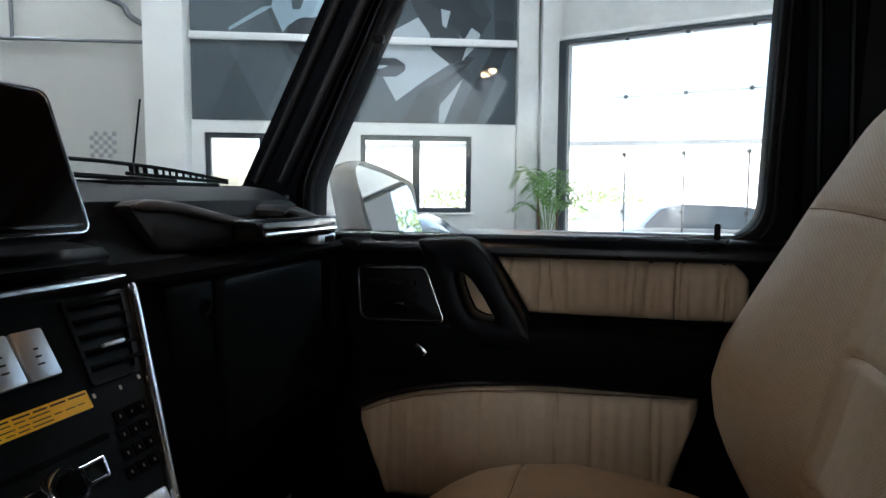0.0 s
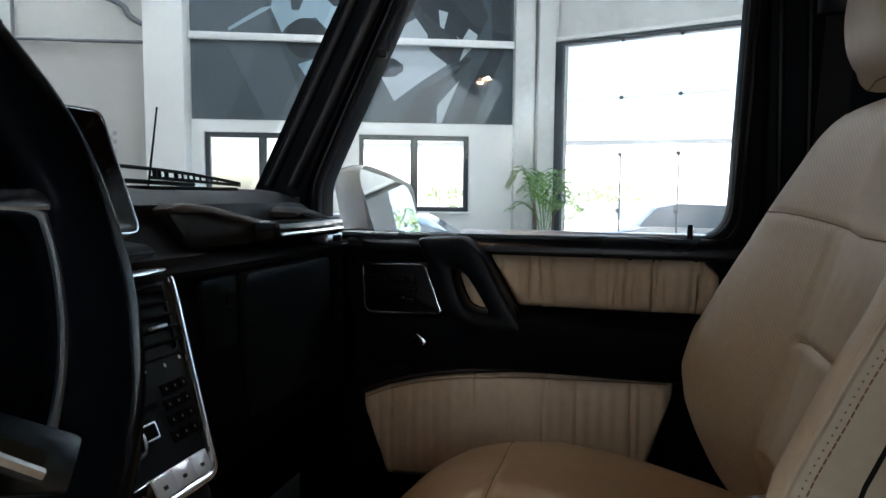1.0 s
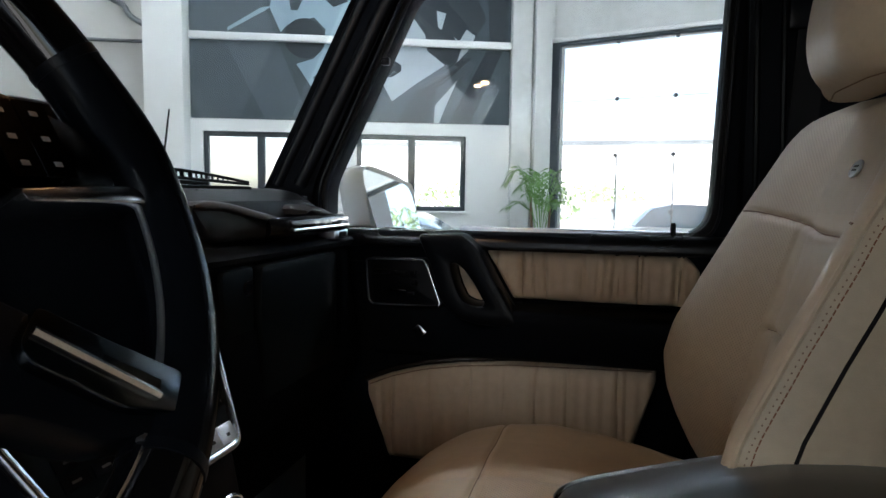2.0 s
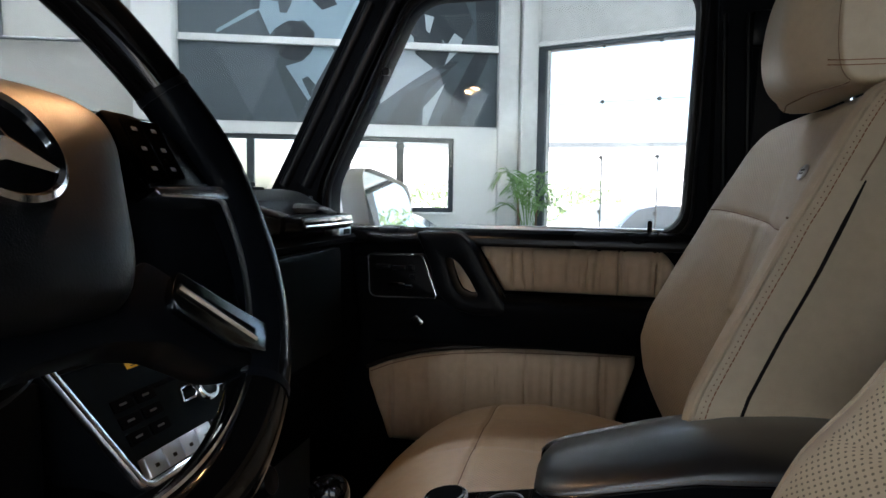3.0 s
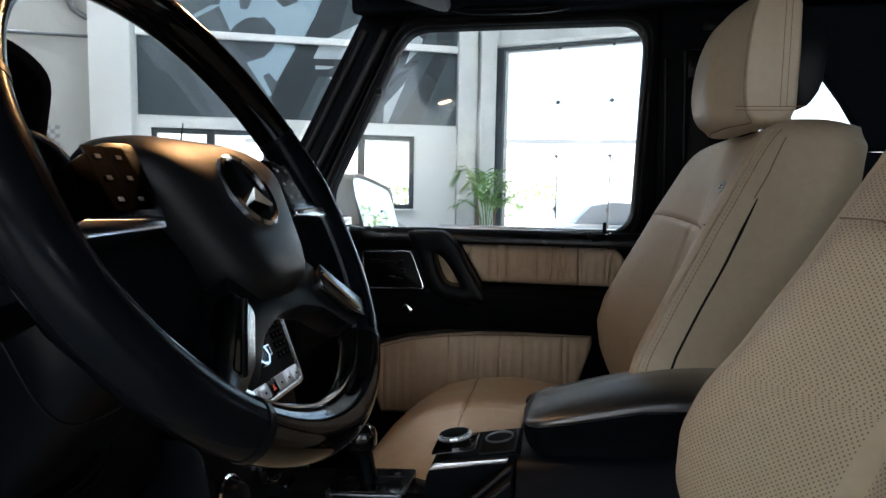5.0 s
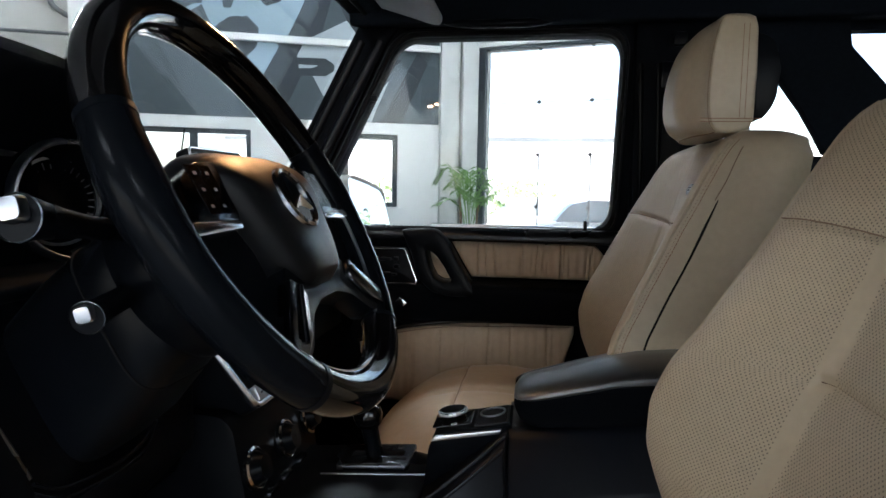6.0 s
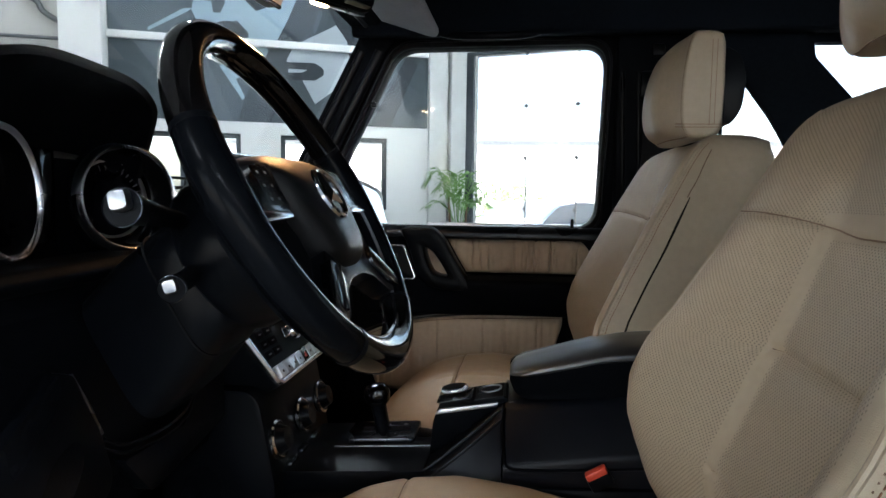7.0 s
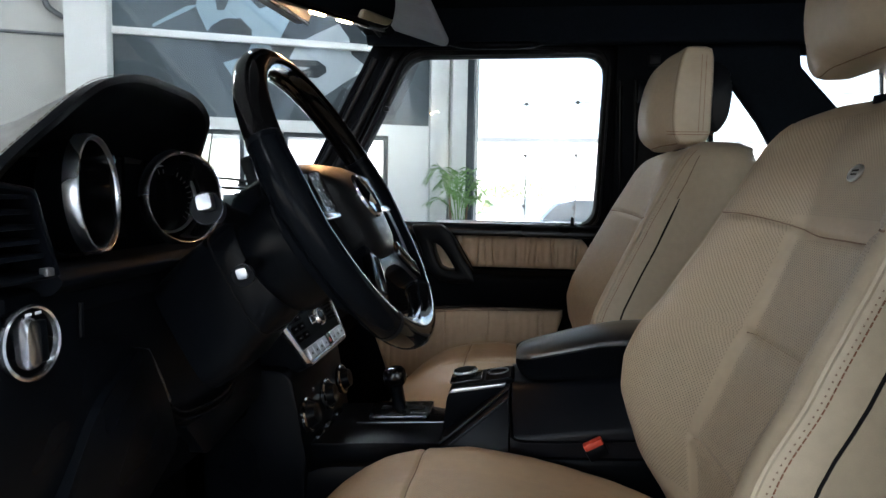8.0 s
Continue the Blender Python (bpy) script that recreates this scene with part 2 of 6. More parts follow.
def box(x0, x1, y0, y1, z0, z1, r=0.004, seg=2, bm=None):
    b = bmesh.new()
    bmesh.ops.create_cube(b, size=1.0)
    for v in b.verts:
        v.co = Vector(((x0 + x1) / 2 + v.co.x * (x1 - x0), (y0 + y1) / 2 + v.co.y * (y1 - y0), (z0 + z1) / 2 + v.co.z * (z1 - z0)))
    bevelled(b, r, seg)
    return b


def moved(bm, m):
    bmesh.ops.transform(bm, matrix=m, verts=bm.verts)
    return bm


def lift(poly, axis, a):
    return [Vector((a, p, q)) if axis == "x" else Vector((p, a, q)) if axis == "y" else Vector((p, q, a)) for p, q in poly]


def prism(poly, axis, a, b, r=0.004, seg=2, angle=25):
    """A flat outline pushed along an axis from a to b. For axis y the outline is in x and z, for x in y and z, for z in x and y."""
    bm = bmesh.new()
    lo, hi = [bm.verts.new(v) for v in lift(poly, axis, a)], [bm.verts.new(v) for v in lift(poly, axis, b)]
    bm.faces.new(lo)
    bm.faces.new(hi[::-1])
    n = len(poly)
    for i in range(n):
        bm.faces.new((lo[i], hi[i], hi[(i + 1) % n], lo[(i + 1) % n]))
    bmesh.ops.recalc_face_normals(bm, faces=bm.faces)
    return bevelled(bm, r, seg, angle)


def rounded(poly, r, n=5):
    """The outline with its corners rounded."""
    out = []
    for i, p in enumerate(poly):
        p, a, b = Vector(p), Vector(poly[i - 1]), Vector(poly[(i + 1) % len(poly)])
        ra = min(r if isinstance(r, (int, float)) else r[i], 0.48 * (a - p).length, 0.48 * (b - p).length)
        s, e = p + (a - p).normalized() * ra, p + (b - p).normalized() * ra
        for k in range(n + 1):
            t = k / n
            out.append(tuple((1 - t) ** 2 * s + 2 * t * (1 - t) * p + t * t * e))
    return out


def inset(poly, d):
    """The outline moved inwards by d."""
    area = sum(poly[i - 1][0] * p[1] - p[0] * poly[i - 1][1] for i, p in enumerate(poly))
    s = 1 if area > 0 else -1
    out = []
    for i, p in enumerate(poly):
        p, a, b = Vector(p), Vector(poly[i - 1]), Vector(poly[(i + 1) % len(poly)])
        d1, d2 = (p - a).normalized(), (b - p).normalized()
        n1, n2 = Vector((-d1.y, d1.x)) * s, Vector((-d2.y, d2.x)) * s
        k = n1 + n2
        k = k / max(k.length_squared, 1e-9) * 2
        out.append(tuple(p + k * d))
    return out


def ring_prism(outer, inner, axis, a, b, r=0.0):
    """A frame: the space between two outlines of as many points, pushed along an axis."""
    bm = bmesh.new()
    vs = [[bm.verts.new(v) for v in lift(poly, axis, c)] for poly in (outer, inner) for c in (a, b)]
    n = len(outer)
    for i in range(n):
        j = (i + 1) % n
        oa, ob_, ia, ib = vs
        bm.faces.new((oa[i], oa[j], ob_[j], ob_[i]))
        bm.faces.new((ia[i], ib[i], ib[j], ia[j]))
        bm.faces.new((oa[i], ia[i], ia[j], oa[j]))
        bm.faces.new((ob_[i], ob_[j], ib[j], ib[i]))
    bmesh.ops.recalc_face_normals(bm, faces=bm.faces)
    return bevelled(bm, r, 2, 50)


def smooth_path(pts, per=6, closed=False):
    """A Catmull-Rom curve through the points."""
    P = [Vector(p) for p in pts]
    out, n = [], len(P)
    for i in range(n if closed else n - 1):
        p0, p1, p2, p3 = (P[(i + k) % n] if closed else P[min(max(i + k, 0), n - 1)] for k in (-1, 0, 1, 2))
        for k in range(per):
            t = k / per
            out.append(0.5 * (2 * p1 + (p2 - p0) * t + (2 * p0 - 5 * p1 + 4 * p2 - p3) * t * t + (3 * p1 - p0 - 3 * p2 + p3) * t ** 3))
    if not closed:
        out.append(P[-1])
    return out


def tube(pts, r, n=10, closed=False, flat=1.0):
    """A round bar along a path; r is one radius or one for each point."""
    P = [Vector(p) for p in pts]
    m = len(P)
    bm = bmesh.new()
    rows, up = [], None
    for i, p in enumerate(P):
        a, b = (P[i - 1], P[(i + 1) % m]) if closed else (P[max(i - 1, 0)], P[min(i + 1, m - 1)])
        d = (b - a).normalized()
        if up is None:
            up = d.orthogonal().normalized()
        up = (up - d * up.dot(d)).normalized()
        side = d.cross(up)
        rad = r if isinstance(r, (int, float)) else r[i]
        rows.append([bm.verts.new(p + rad * (math.cos(2 * math.pi * k / n) * up * flat + math.sin(2 * math.pi * k / n) * side)) for k in range(n)])
    for i in range(m if closed else m - 1):
        A, B = rows[i], rows[(i + 1) % m]
        for k in range(n):
            bm.faces.new((A[k], A[(k + 1) % n], B[(k + 1) % n], B[k]))
    if not closed:
        bm.faces.new(rows[0][::-1])
        bm.faces.new(rows[-1])
    return bm


def loft(rings, cap=True, closed=False):
    """A skin over rings of as many points each."""
    bm = bmesh.new()
    R = [[bm.verts.new(Vector(p)) for p in ring] for ring in rings]
    n = len(R[0])
    for i in range(len(R) if closed else len(R) - 1):
        A, B = R[i], R[(i + 1) % len(R)]
        for k in range(n):
            bm.faces.new((A[k], A[(k + 1) % n], B[(k + 1) % n], B[k]))
    if cap and not closed:
        bm.faces.new(R[0][::-1])
        bm.faces.new(R[-1])
    return bm


def lathe(profile, m, n=32):
    """A turned body: (radius, height) rows round the z axis of the pose m."""
    rings = [[m @ Vector((r * math.cos(2 * math.pi * k / n), r * math.sin(2 * math.pi * k / n), h)) for k in range(n)] for r, h in profile]
    return loft(rings)


def turned_ring(profile, m, n=40):
    """A turned ring: a closed outline of (radius, height) rows round the z axis of the pose m."""
    bm = bmesh.new()
    R = [[bm.verts.new(m @ Vector((r * math.cos(2 * math.pi * k / n), r * math.sin(2 * math.pi * k / n), h))) for k in range(n)] for r, h in profile]
    for i in range(len(R)):
        A, B = R[i], R[(i + 1) % len(R)]
        for k in range(n):
            bm.faces.new((A[k], A[(k + 1) % n], B[(k + 1) % n], B[k]))
    return bm


def axis_pose(o, z, up=(0, 0, 1)):
    """A pose at o whose z axis points along z."""
    z = Vector(z).normalized()
    x = Vector(up).cross(z)
    x = x.normalized() if x.length > 1e-4 else z.orthogonal().normalized()
    y = z.cross(x)
    m = Matrix((x, y, z)).transposed().to_4x4()
    m.translation = Vector(o)
    return m


def superellipse(a, b, p=3.0, n=40):
    out = []
    for k in range(n):
        t = 2 * math.pi * k / n
        c, s = math.cos(t), math.sin(t)
        out.append((a * math.copysign(abs(c) ** (2 / p), c), b * math.copysign(abs(s) ** (2 / p), s)))
    return out


def interp(x, xs, ys):
    return float(np.interp(x, xs, ys))


def smoothstep(t):
    t = min(max(t, 0.0), 1.0)
    return t * t * (3 - 2 * t)

# ---- the showroom ----
A0, AD = Vector((-1.15, 8.40, 0)), Vector((0.935, 0.355, 0)).normalized()
B0, BD = Vector((-0.50, 8.60, 0)), Vector((0.963, -0.27, 0)).normalized()


def on_wall(o, d):
    """A pose whose x runs along the wall, y out of it into the room, z up."""
    n = Vector((d.y, -d.x, 0))
    m = Matrix((d, -n, Vector((0, 0, 1)))).transposed().to_4x4()
    m.translation = o
    return m @ Matrix.Diagonal((1, -1, 1, 1))


WA, WB = on_wall(A0, AD), on_wall(B0, BD)
H_ROOM = 5.6


def slab_with_holes(x0, x1, z0, z1, holes, depth):
    """A wall along x with square openings through it, from y = -depth to 0."""
    xs = sorted({x0, x1, *(v for h in holes for v in h[:2])})
    zs = sorted({z0, z1, *(v for h in holes for v in h[2:])})
    bm = bmesh.new()
    for i in range(len(xs) - 1):
        for k in range(len(zs) - 1):
            cx, cz = (xs[i] + xs[i + 1]) / 2, (zs[k] + zs[k + 1]) / 2
            if any(h[0] < cx < h[1] and h[2] < cz < h[3] for h in holes):
                continue
            b = bmesh.ops.create_cube(bm, size=1.0)["verts"]
            for v in b:
                v.co = Vector((cx + v.co.x * (xs[i + 1] - xs[i]), -depth / 2 + v.co.y * depth, cz + v.co.z * (zs[k + 1] - zs[k])))
    bmesh.ops.remove_doubles(bm, verts=bm.verts, dist=1e-4)
    dup = {}
    for f in bm.faces:
        dup.setdefault(tuple(round(c, 3) for c in f.calc_center_median()), []).append(f)
    bmesh.ops.delete(bm, geom=[f for fs in dup.values() if len(fs) > 1 for f in fs], context="FACES")
    return bm


WIN_R, WIN_L = (-2.09, -0.60, 1.15, 2.18), (-4.10, -2.62, 1.15, 2.18)
solid("wall_mural", moved(slab_with_holes(-12.0, 0.0, 0.0, H_ROOM, [WIN_R, WIN_L], 0.25), WA), WALL,
      "white painted showroom wall with two windows", "wall", "structure")
GX0, GX1 = 0.0, 10.49
solid("wall_glazed", moved(slab_with_holes(-0.30, 14.0, 0.0, H_ROOM, [(GX0 - 0.16, GX1 + 0.1, 0.2, 3.47)], 0.25), WB), CONCRETE,
      "pale concrete wall round a large glazed opening", "wall", "structure")
for i, (s0, s1, d, mat, lab) in enumerate([(0.0, 0.27, 0.10, CONCRETE, "pale concrete pilaster beside the mural"),
                                           (0.31, 0.53, 0.16, CONCRETE, "pale grey pilaster beside the glazed opening"),
                                           (-4.73, -4.25, 0.30, WALL, "white square column in front of the wall")]):
    solid("column_%d" % (i + 1), moved(box(s0, s1, 0.0, d, 0.0, H_ROOM, 0.012), WA), mat, lab, "column", "structure")
solid("wall_gap", moved(box(0.0, 0.75, -0.25, -0.004, 0.0, H_ROOM, 0.0), WA), CONCRETE, "pale concrete wall corner", "wall", "structure")
# this stretch of wall has its dimmer light put into the colour
solid("wall_plaster", moved(box(-12.0, -4.735, 0.004, 0.03, 0.0, H_ROOM, 0.0), WA), WALL_LEFT, "warm white plaster wall panel, darkened for weaker light", "wall", "structure")

floor = solid("floor", box(-13, 14, -9, 12.5, -0.2, 0.0, 0.0), FLOOR, "polished grey showroom floor", "floor", "structure")
solid("ceiling", box(-13, 14, -9, 12.5, H_ROOM, H_ROOM + 0.2, 0.0), CEIL, "light grey showroom ceiling", "ceiling", "structure")
# out of view; its dark colour keeps bounced light off the seat fronts
solid("wall_west", box(-13, -12.75, -9, 9, 0, H_ROOM, 0.0), MURAL, "unseen closing wall, dark to cut light on the seats", "wall", "structure")
solid("wall_east", moved(slab_with_holes(-9, 9, 0.0, H_ROOM, [(-4.0, 8.6, 0.3, 3.2)], 0.25), Matrix.Translation((13.0, 0, 0)) @ Matrix.Rotation(radians(90), 4, "Z")),
      WALL_GREY, "grey showroom wall with a glazed opening", "wall", "structure")
for k in range(26):
    solid("mullion", box(12.95, 13.05, -4.0 + 0.5 * k, -3.95 + 0.5 * k, 0.3, 3.2, 0.0), FRAME, "anthracite mullion of the side glazing", "mullion", "structure")
# wall behind the camera; its two openings are added to let daylight in
solid("wall_south", moved(slab_with_holes(-13, 14, 0.0, H_ROOM, [(-8.0, -1.0, 0.3, 3.6), (0.5, 8.0, 0.3, 3.6)], 0.25), Matrix.Translation((0, -8.75, 0))),
      WALL_GREY, "unseen grey closing wall with two openings added for daylight", "wall", "structure")


def wall_window(name, hole, m, label):
    """A two-light window: frame, mullion, two panes, sill."""
    x0, x1, z0, z1 = hole
    w = thing(name, m @ Vector(((x0 + x1) / 2, -0.1, z0)), label, "window", "wall windows", "structure")
    o = [(x0, z0), (x1, z0), (x1, z1), (x0, z1)]
    part("window_frame", moved(ring_prism(o, inset(o, 0.065), "y", -0.14, -0.05, 0.006), m), FRAME, w)
    cx = (x0 + x1) / 2
    part("mullion", moved(box(cx - 0.05, cx + 0.05, -0.14, -0.045, z0 + 0.065, z1 - 0.065, 0.006), m), FRAME, w)
    part("window_sill", moved(box(x0 - 0.03, x1 + 0.03, -0.05, 0.06, z0 - 0.03, z0 - 0.002, 0.006), m), WALL, w)
    for a, b in ((x0 + 0.065, cx - 0.05), (cx + 0.05, x1 - 0.065)):
        p = part("pane", moved(box(a, b, -0.10, -0.092, z0 + 0.065, z1 - 0.065, 0.0), m), PANE, w)
        p.visible_shadow = False
    return w


wall_window("window_1", WIN_R, WA, "anthracite framed two-pane window in the white wall")
wall_window("window_2", WIN_L, WA, "anthracite framed two-pane window beside the white column")

# mural field, white rail across it and the painted shapes, each a thin coat of paint
mural = thing("mural", WA @ Vector((-2.1, 0.01, 2.34)), "slate grey wall mural with pale and dark angular shapes", "mural", kind="structure")
part("field", moved(box(-4.24, -0.01, 0.0, 0.012, 2.34, H_ROOM - 0.01, 0.0), WA), MURAL, mural)
def paint(mat, d, poly):
    """One painted shape, a thin coat on the mural."""
    part("painted_shape", moved(prism(poly, "y", 0.0125, d, 0.0), WA), mat, mural)


paint(MURAL_PALE, 0.016, [(-1.90, 3.40), (-1.33, 3.71), (-1.18, 3.51), (-1.15, 3.30), (-0.91, 3.12), (-1.30, 2.86), (-1.62, 2.62), (-1.80, 2.95), (-2.02, 2.93), (-2.0, 3.2)])
paint(MURAL_DARK, 0.019, [(-2.05, 3.17), (-1.62, 3.18), (-1.50, 3.10), (-1.50, 3.02), (-1.62, 2.94), (-2.05, 2.93)])
paint(MURAL_PALE, 0.022, [(-1.98, 3.08), (-1.72, 3.08), (-1.80, 3.04), (-1.98, 3.03)])
paint(MURAL_DARK, 0.016, [(-1.32, 4.3), (-0.6, 4.3), (-0.35, 3.75), (-0.55, 3.40), (-0.70, 3.20), (-0.91, 3.12), (-1.15, 3.30), (-1.18, 3.51), (-1.33, 3.71), (-1.45, 3.95)])
paint(MURAL_PALE, 0.019, [(-1.03, 3.83), (-0.90, 3.80), (-0.96, 3.58), (-1.01, 3.62)])
paint(MURAL_PALE, 0.019, [(-0.72, 3.44), (-0.62, 3.60), (-0.50, 3.52), (-0.56, 3.36), (-0.75, 3.16), (-0.68, 3.36), (-0.80, 3.50)])
paint(MURAL_DARK, 0.015, [(-1.55, 2.345), (-1.30, 2.78), (-0.70, 3.22), (-0.55, 3.22), (-1.00, 2.80), (-1.15, 2.345)])
paint(MURAL_PALE, 0.017, [(-1.05, 2.345), (-1.04, 2.58), (-0.74, 2.92), (-0.90, 2.55), (-0.98, 2.345)])
paint(MURAL_MID, 0.015, [(-1.26, 2.84), (-0.80, 3.12), (-0.72, 3.10), (-1.20, 2.80)])
paint(MURAL_DARK, 0.014, [(-0.55, 2.345), (-0.05, 3.5), (-0.05, 4.4), (-0.35, 4.4), (-0.30, 3.4), (-0.85, 2.345)])
paint(MURAL_MID, 0.0135, [(-3.76, 3.26), (-3.29, 2.345), (-2.71, 2.345), (-3.29, 3.77), (-3.35, 4.4), (-4.235, 4.4), (-4.235, 3.40)])
paint(MURAL_BLUE, 0.0150, [(-3.76, 3.51), (-3.33, 3.78), (-3.20, 3.80), (-3.28, 3.74), (-3.76, 3.465)])
paint(MURAL_DARK, 0.0140, [(-2.48, 2.85), (-1.98, 3.74), (-1.70, 4.4), (-1.42, 4.4), (-1.66, 3.55), (-2.22, 2.345), (-2.66, 2.345)])
paint(MURAL_BLUE, 0.0170, [(-3.22, 3.78), (-3.08, 3.47), (-3.00, 3.57), (-2.65, 3.68), (-2.50, 3.53), (-2.52, 3.31), (-2.65, 3.15), (-2.88, 3.07), (-2.59, 2.63), (-2.555, 2.67), (-2.67, 2.91), (-2.59, 2.95), (-2.49, 2.84), (-2.24, 3.30), (-2.28, 3.36),
                            (-2.13, 3.44), (-1.98, 3.74), (-1.75, 4.30), (-3.00, 4.30), (-2.79, 3.91), (-2.86, 3.76), (-2.95, 3.76), (-2.97, 3.90), (-3.19, 3.92)])
paint(MURAL_DARK, 0.0200, [(-2.77 + 0.265 * math.cos(k * math.pi / 14), 3.405 + 0.26 * math.sin(k * math.pi / 14)) for k in range(28)])
paint(MURAL_DARK, 0.0190, [(-2.60, 4.00), (-2.30, 4.05), (-2.20, 3.90), (-2.40, 3.82)])
part("rail", moved(box(-4.24, -0.01, 0.02, 0.10, 3.345, 3.435, 0.01), WA), WALL, mural, "white horizontal rail")

# pipes on the plaster wall
pipe = thing("wall_pipe", WA @ Vector((-6.4, 0.03, 3.2)), "dark steel conduit running along the plaster wall", "pipe", kind="structure")
part("conduit", moved(tube([(-11.5, 0.07, 3.28), (-4.74, 0.07, 3.28)], 0.022), WA), STEEL, pipe)
part("riser", moved(tube([(-6.35, 0.07, 3.28), (-6.35, 0.07, H_ROOM - 0.02)], 0.022), WA), STEEL, pipe)
hose = thing("hose_reel", WA @ Vector((-5.0, 0.05, 3.5)), "dark hanging cable loop beside the white column", "cable")
part("loop", moved(tube(smooth_path([(-5.35, 0.06, 4.3), (-5.25, 0.12, 3.85), (-5.15, 0.10, 3.78), (-5.0, 0.12, 3.70), (-4.95, 0.10, 3.60), (-4.80, 0.10, 3.50), (-4.74, 0.08, 3.50)], 5), 0.035), WA), STEEL, hose)
part("hook", moved(box(-5.40, -5.28, 0.03, 0.10, 4.2, 4.34, 0.01), WA), STEEL, hose)
poster = thing("wall_poster", WA @ Vector((-5.4, 0.03, 1.8)), "pale poster with a black and white chequered square", "poster")
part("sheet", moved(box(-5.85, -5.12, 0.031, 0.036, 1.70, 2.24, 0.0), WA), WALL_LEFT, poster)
chq = bmesh.new()
for i in range(6):
    for k in range(6):
        if (i + k) % 2 == 0:
            x, z = -5.50 + i * 0.055, 1.83 + k * 0.055
            chq.faces.new([chq.verts.new(WA @ Vector((a, 0.038, b))) for a, b in ((x, z), (x + 0.055, z), (x + 0.055, z + 0.055), (x, z + 0.055))])
part("chequers", chq, MURAL_GREY, poster)

# glazed opening with point fixings
glz = thing("glazing", WB @ Vector((3.2, -0.1, 0.2)), "large frameless glass wall with steel point fixings", "window", kind="structure")
go = [(GX0 - 0.16, 0.2), (GX1 + 0.1, 0.2), (GX1 + 0.1, 3.47), (GX0 - 0.16, 3.47)]
gi = [(GX0, 0.24), (GX1, 0.24), (GX1, 3.425), (GX0, 3.425)]
part("glazing_frame", moved(ring_prism(go, gi, "y", -0.20, 0.02, 0.006), WB), FRAME, glz)
part("white_reveal", moved(box(GX0 - 0.16, GX1 + 0.1, 0.0, 0.03, 3.475, 3.53, 0.004), WB), WALL, glz)
CELL = 0.7455
for i in range(14):
    for k in range(4):
        a, b = GX0 + 0.03 + CELL * i, GX0 + 0.03 + CELL * (i + 1)
        z0, z1 = 0.443 + CELL * k, 0.443 + CELL * (k + 1)
        p = part("pane", moved(box(a + 0.004, b - 0.004, -0.122, -0.112, z0 + 0.004, z1 - 0.004, 0.0), WB), PANE, glz)
        p.visible_shadow = False
        if i < 13:
            part("spider_fixing", moved(lathe([(0.002, -0.09), (0.028, -0.085), (0.032, -0.1), (0.012, -0.125)], axis_pose((b, 0.0, z1), (0, 1, 0)), 10), WB), STEEL, glz)
    if i < 13:
        part("rod", moved(tube([(GX0 + 0.03 + CELL * (i + 1), -0.16, 0.24), (GX0 + 0.03 + CELL * (i + 1), -0.16, 1.95)], 0.011, 6), WB), STEEL, glz)
for k in (1, 2):
    part("joint", moved(tube([(GX0, -0.117, 0.443 + CELL * (k + 1)), (GX1, -0.117, 0.443 + CELL * (k + 1))], 0.005, 6), WB), STEEL, glz)

# ceiling lamps
proto = None
for i, (lx, ly) in enumerate([(x, y) for y in (-5.5, -2.2, 1.6, 5.2) for x in (-7.5, -2.5, 2.5, 7.5) if (abs(y) > 3 or x > 0) and (x, y) != (-7.5, -5.5)]):
    if proto is None:
        proto = thing("ceiling_light", (lx, ly, H_ROOM - 0.1), "long white ceiling lamp, lit", "lamp", "showroom ceiling lamps")
        part("housing", box(lx - 0.8, lx + 0.8, ly - 0.09, ly + 0.09, H_ROOM - 0.10, H_ROOM - 0.002, 0.006), STEEL, proto)
        part("diffuser", box(lx - 0.78, lx + 0.78, ly - 0.075, ly + 0.075, H_ROOM - 0.115, H_ROOM - 0.10, 0.004), LAMP, proto)
    else:
        copy_thing(proto, Matrix.Translation((lx, ly, H_ROOM - 0.1)))

# outdoors
ground = solid("ground", box(-300, 300, -300, 300, -0.5, -0.21, 0.0), ASPHALT, "grey asphalt ground outside the showroom", "ground", "structure")


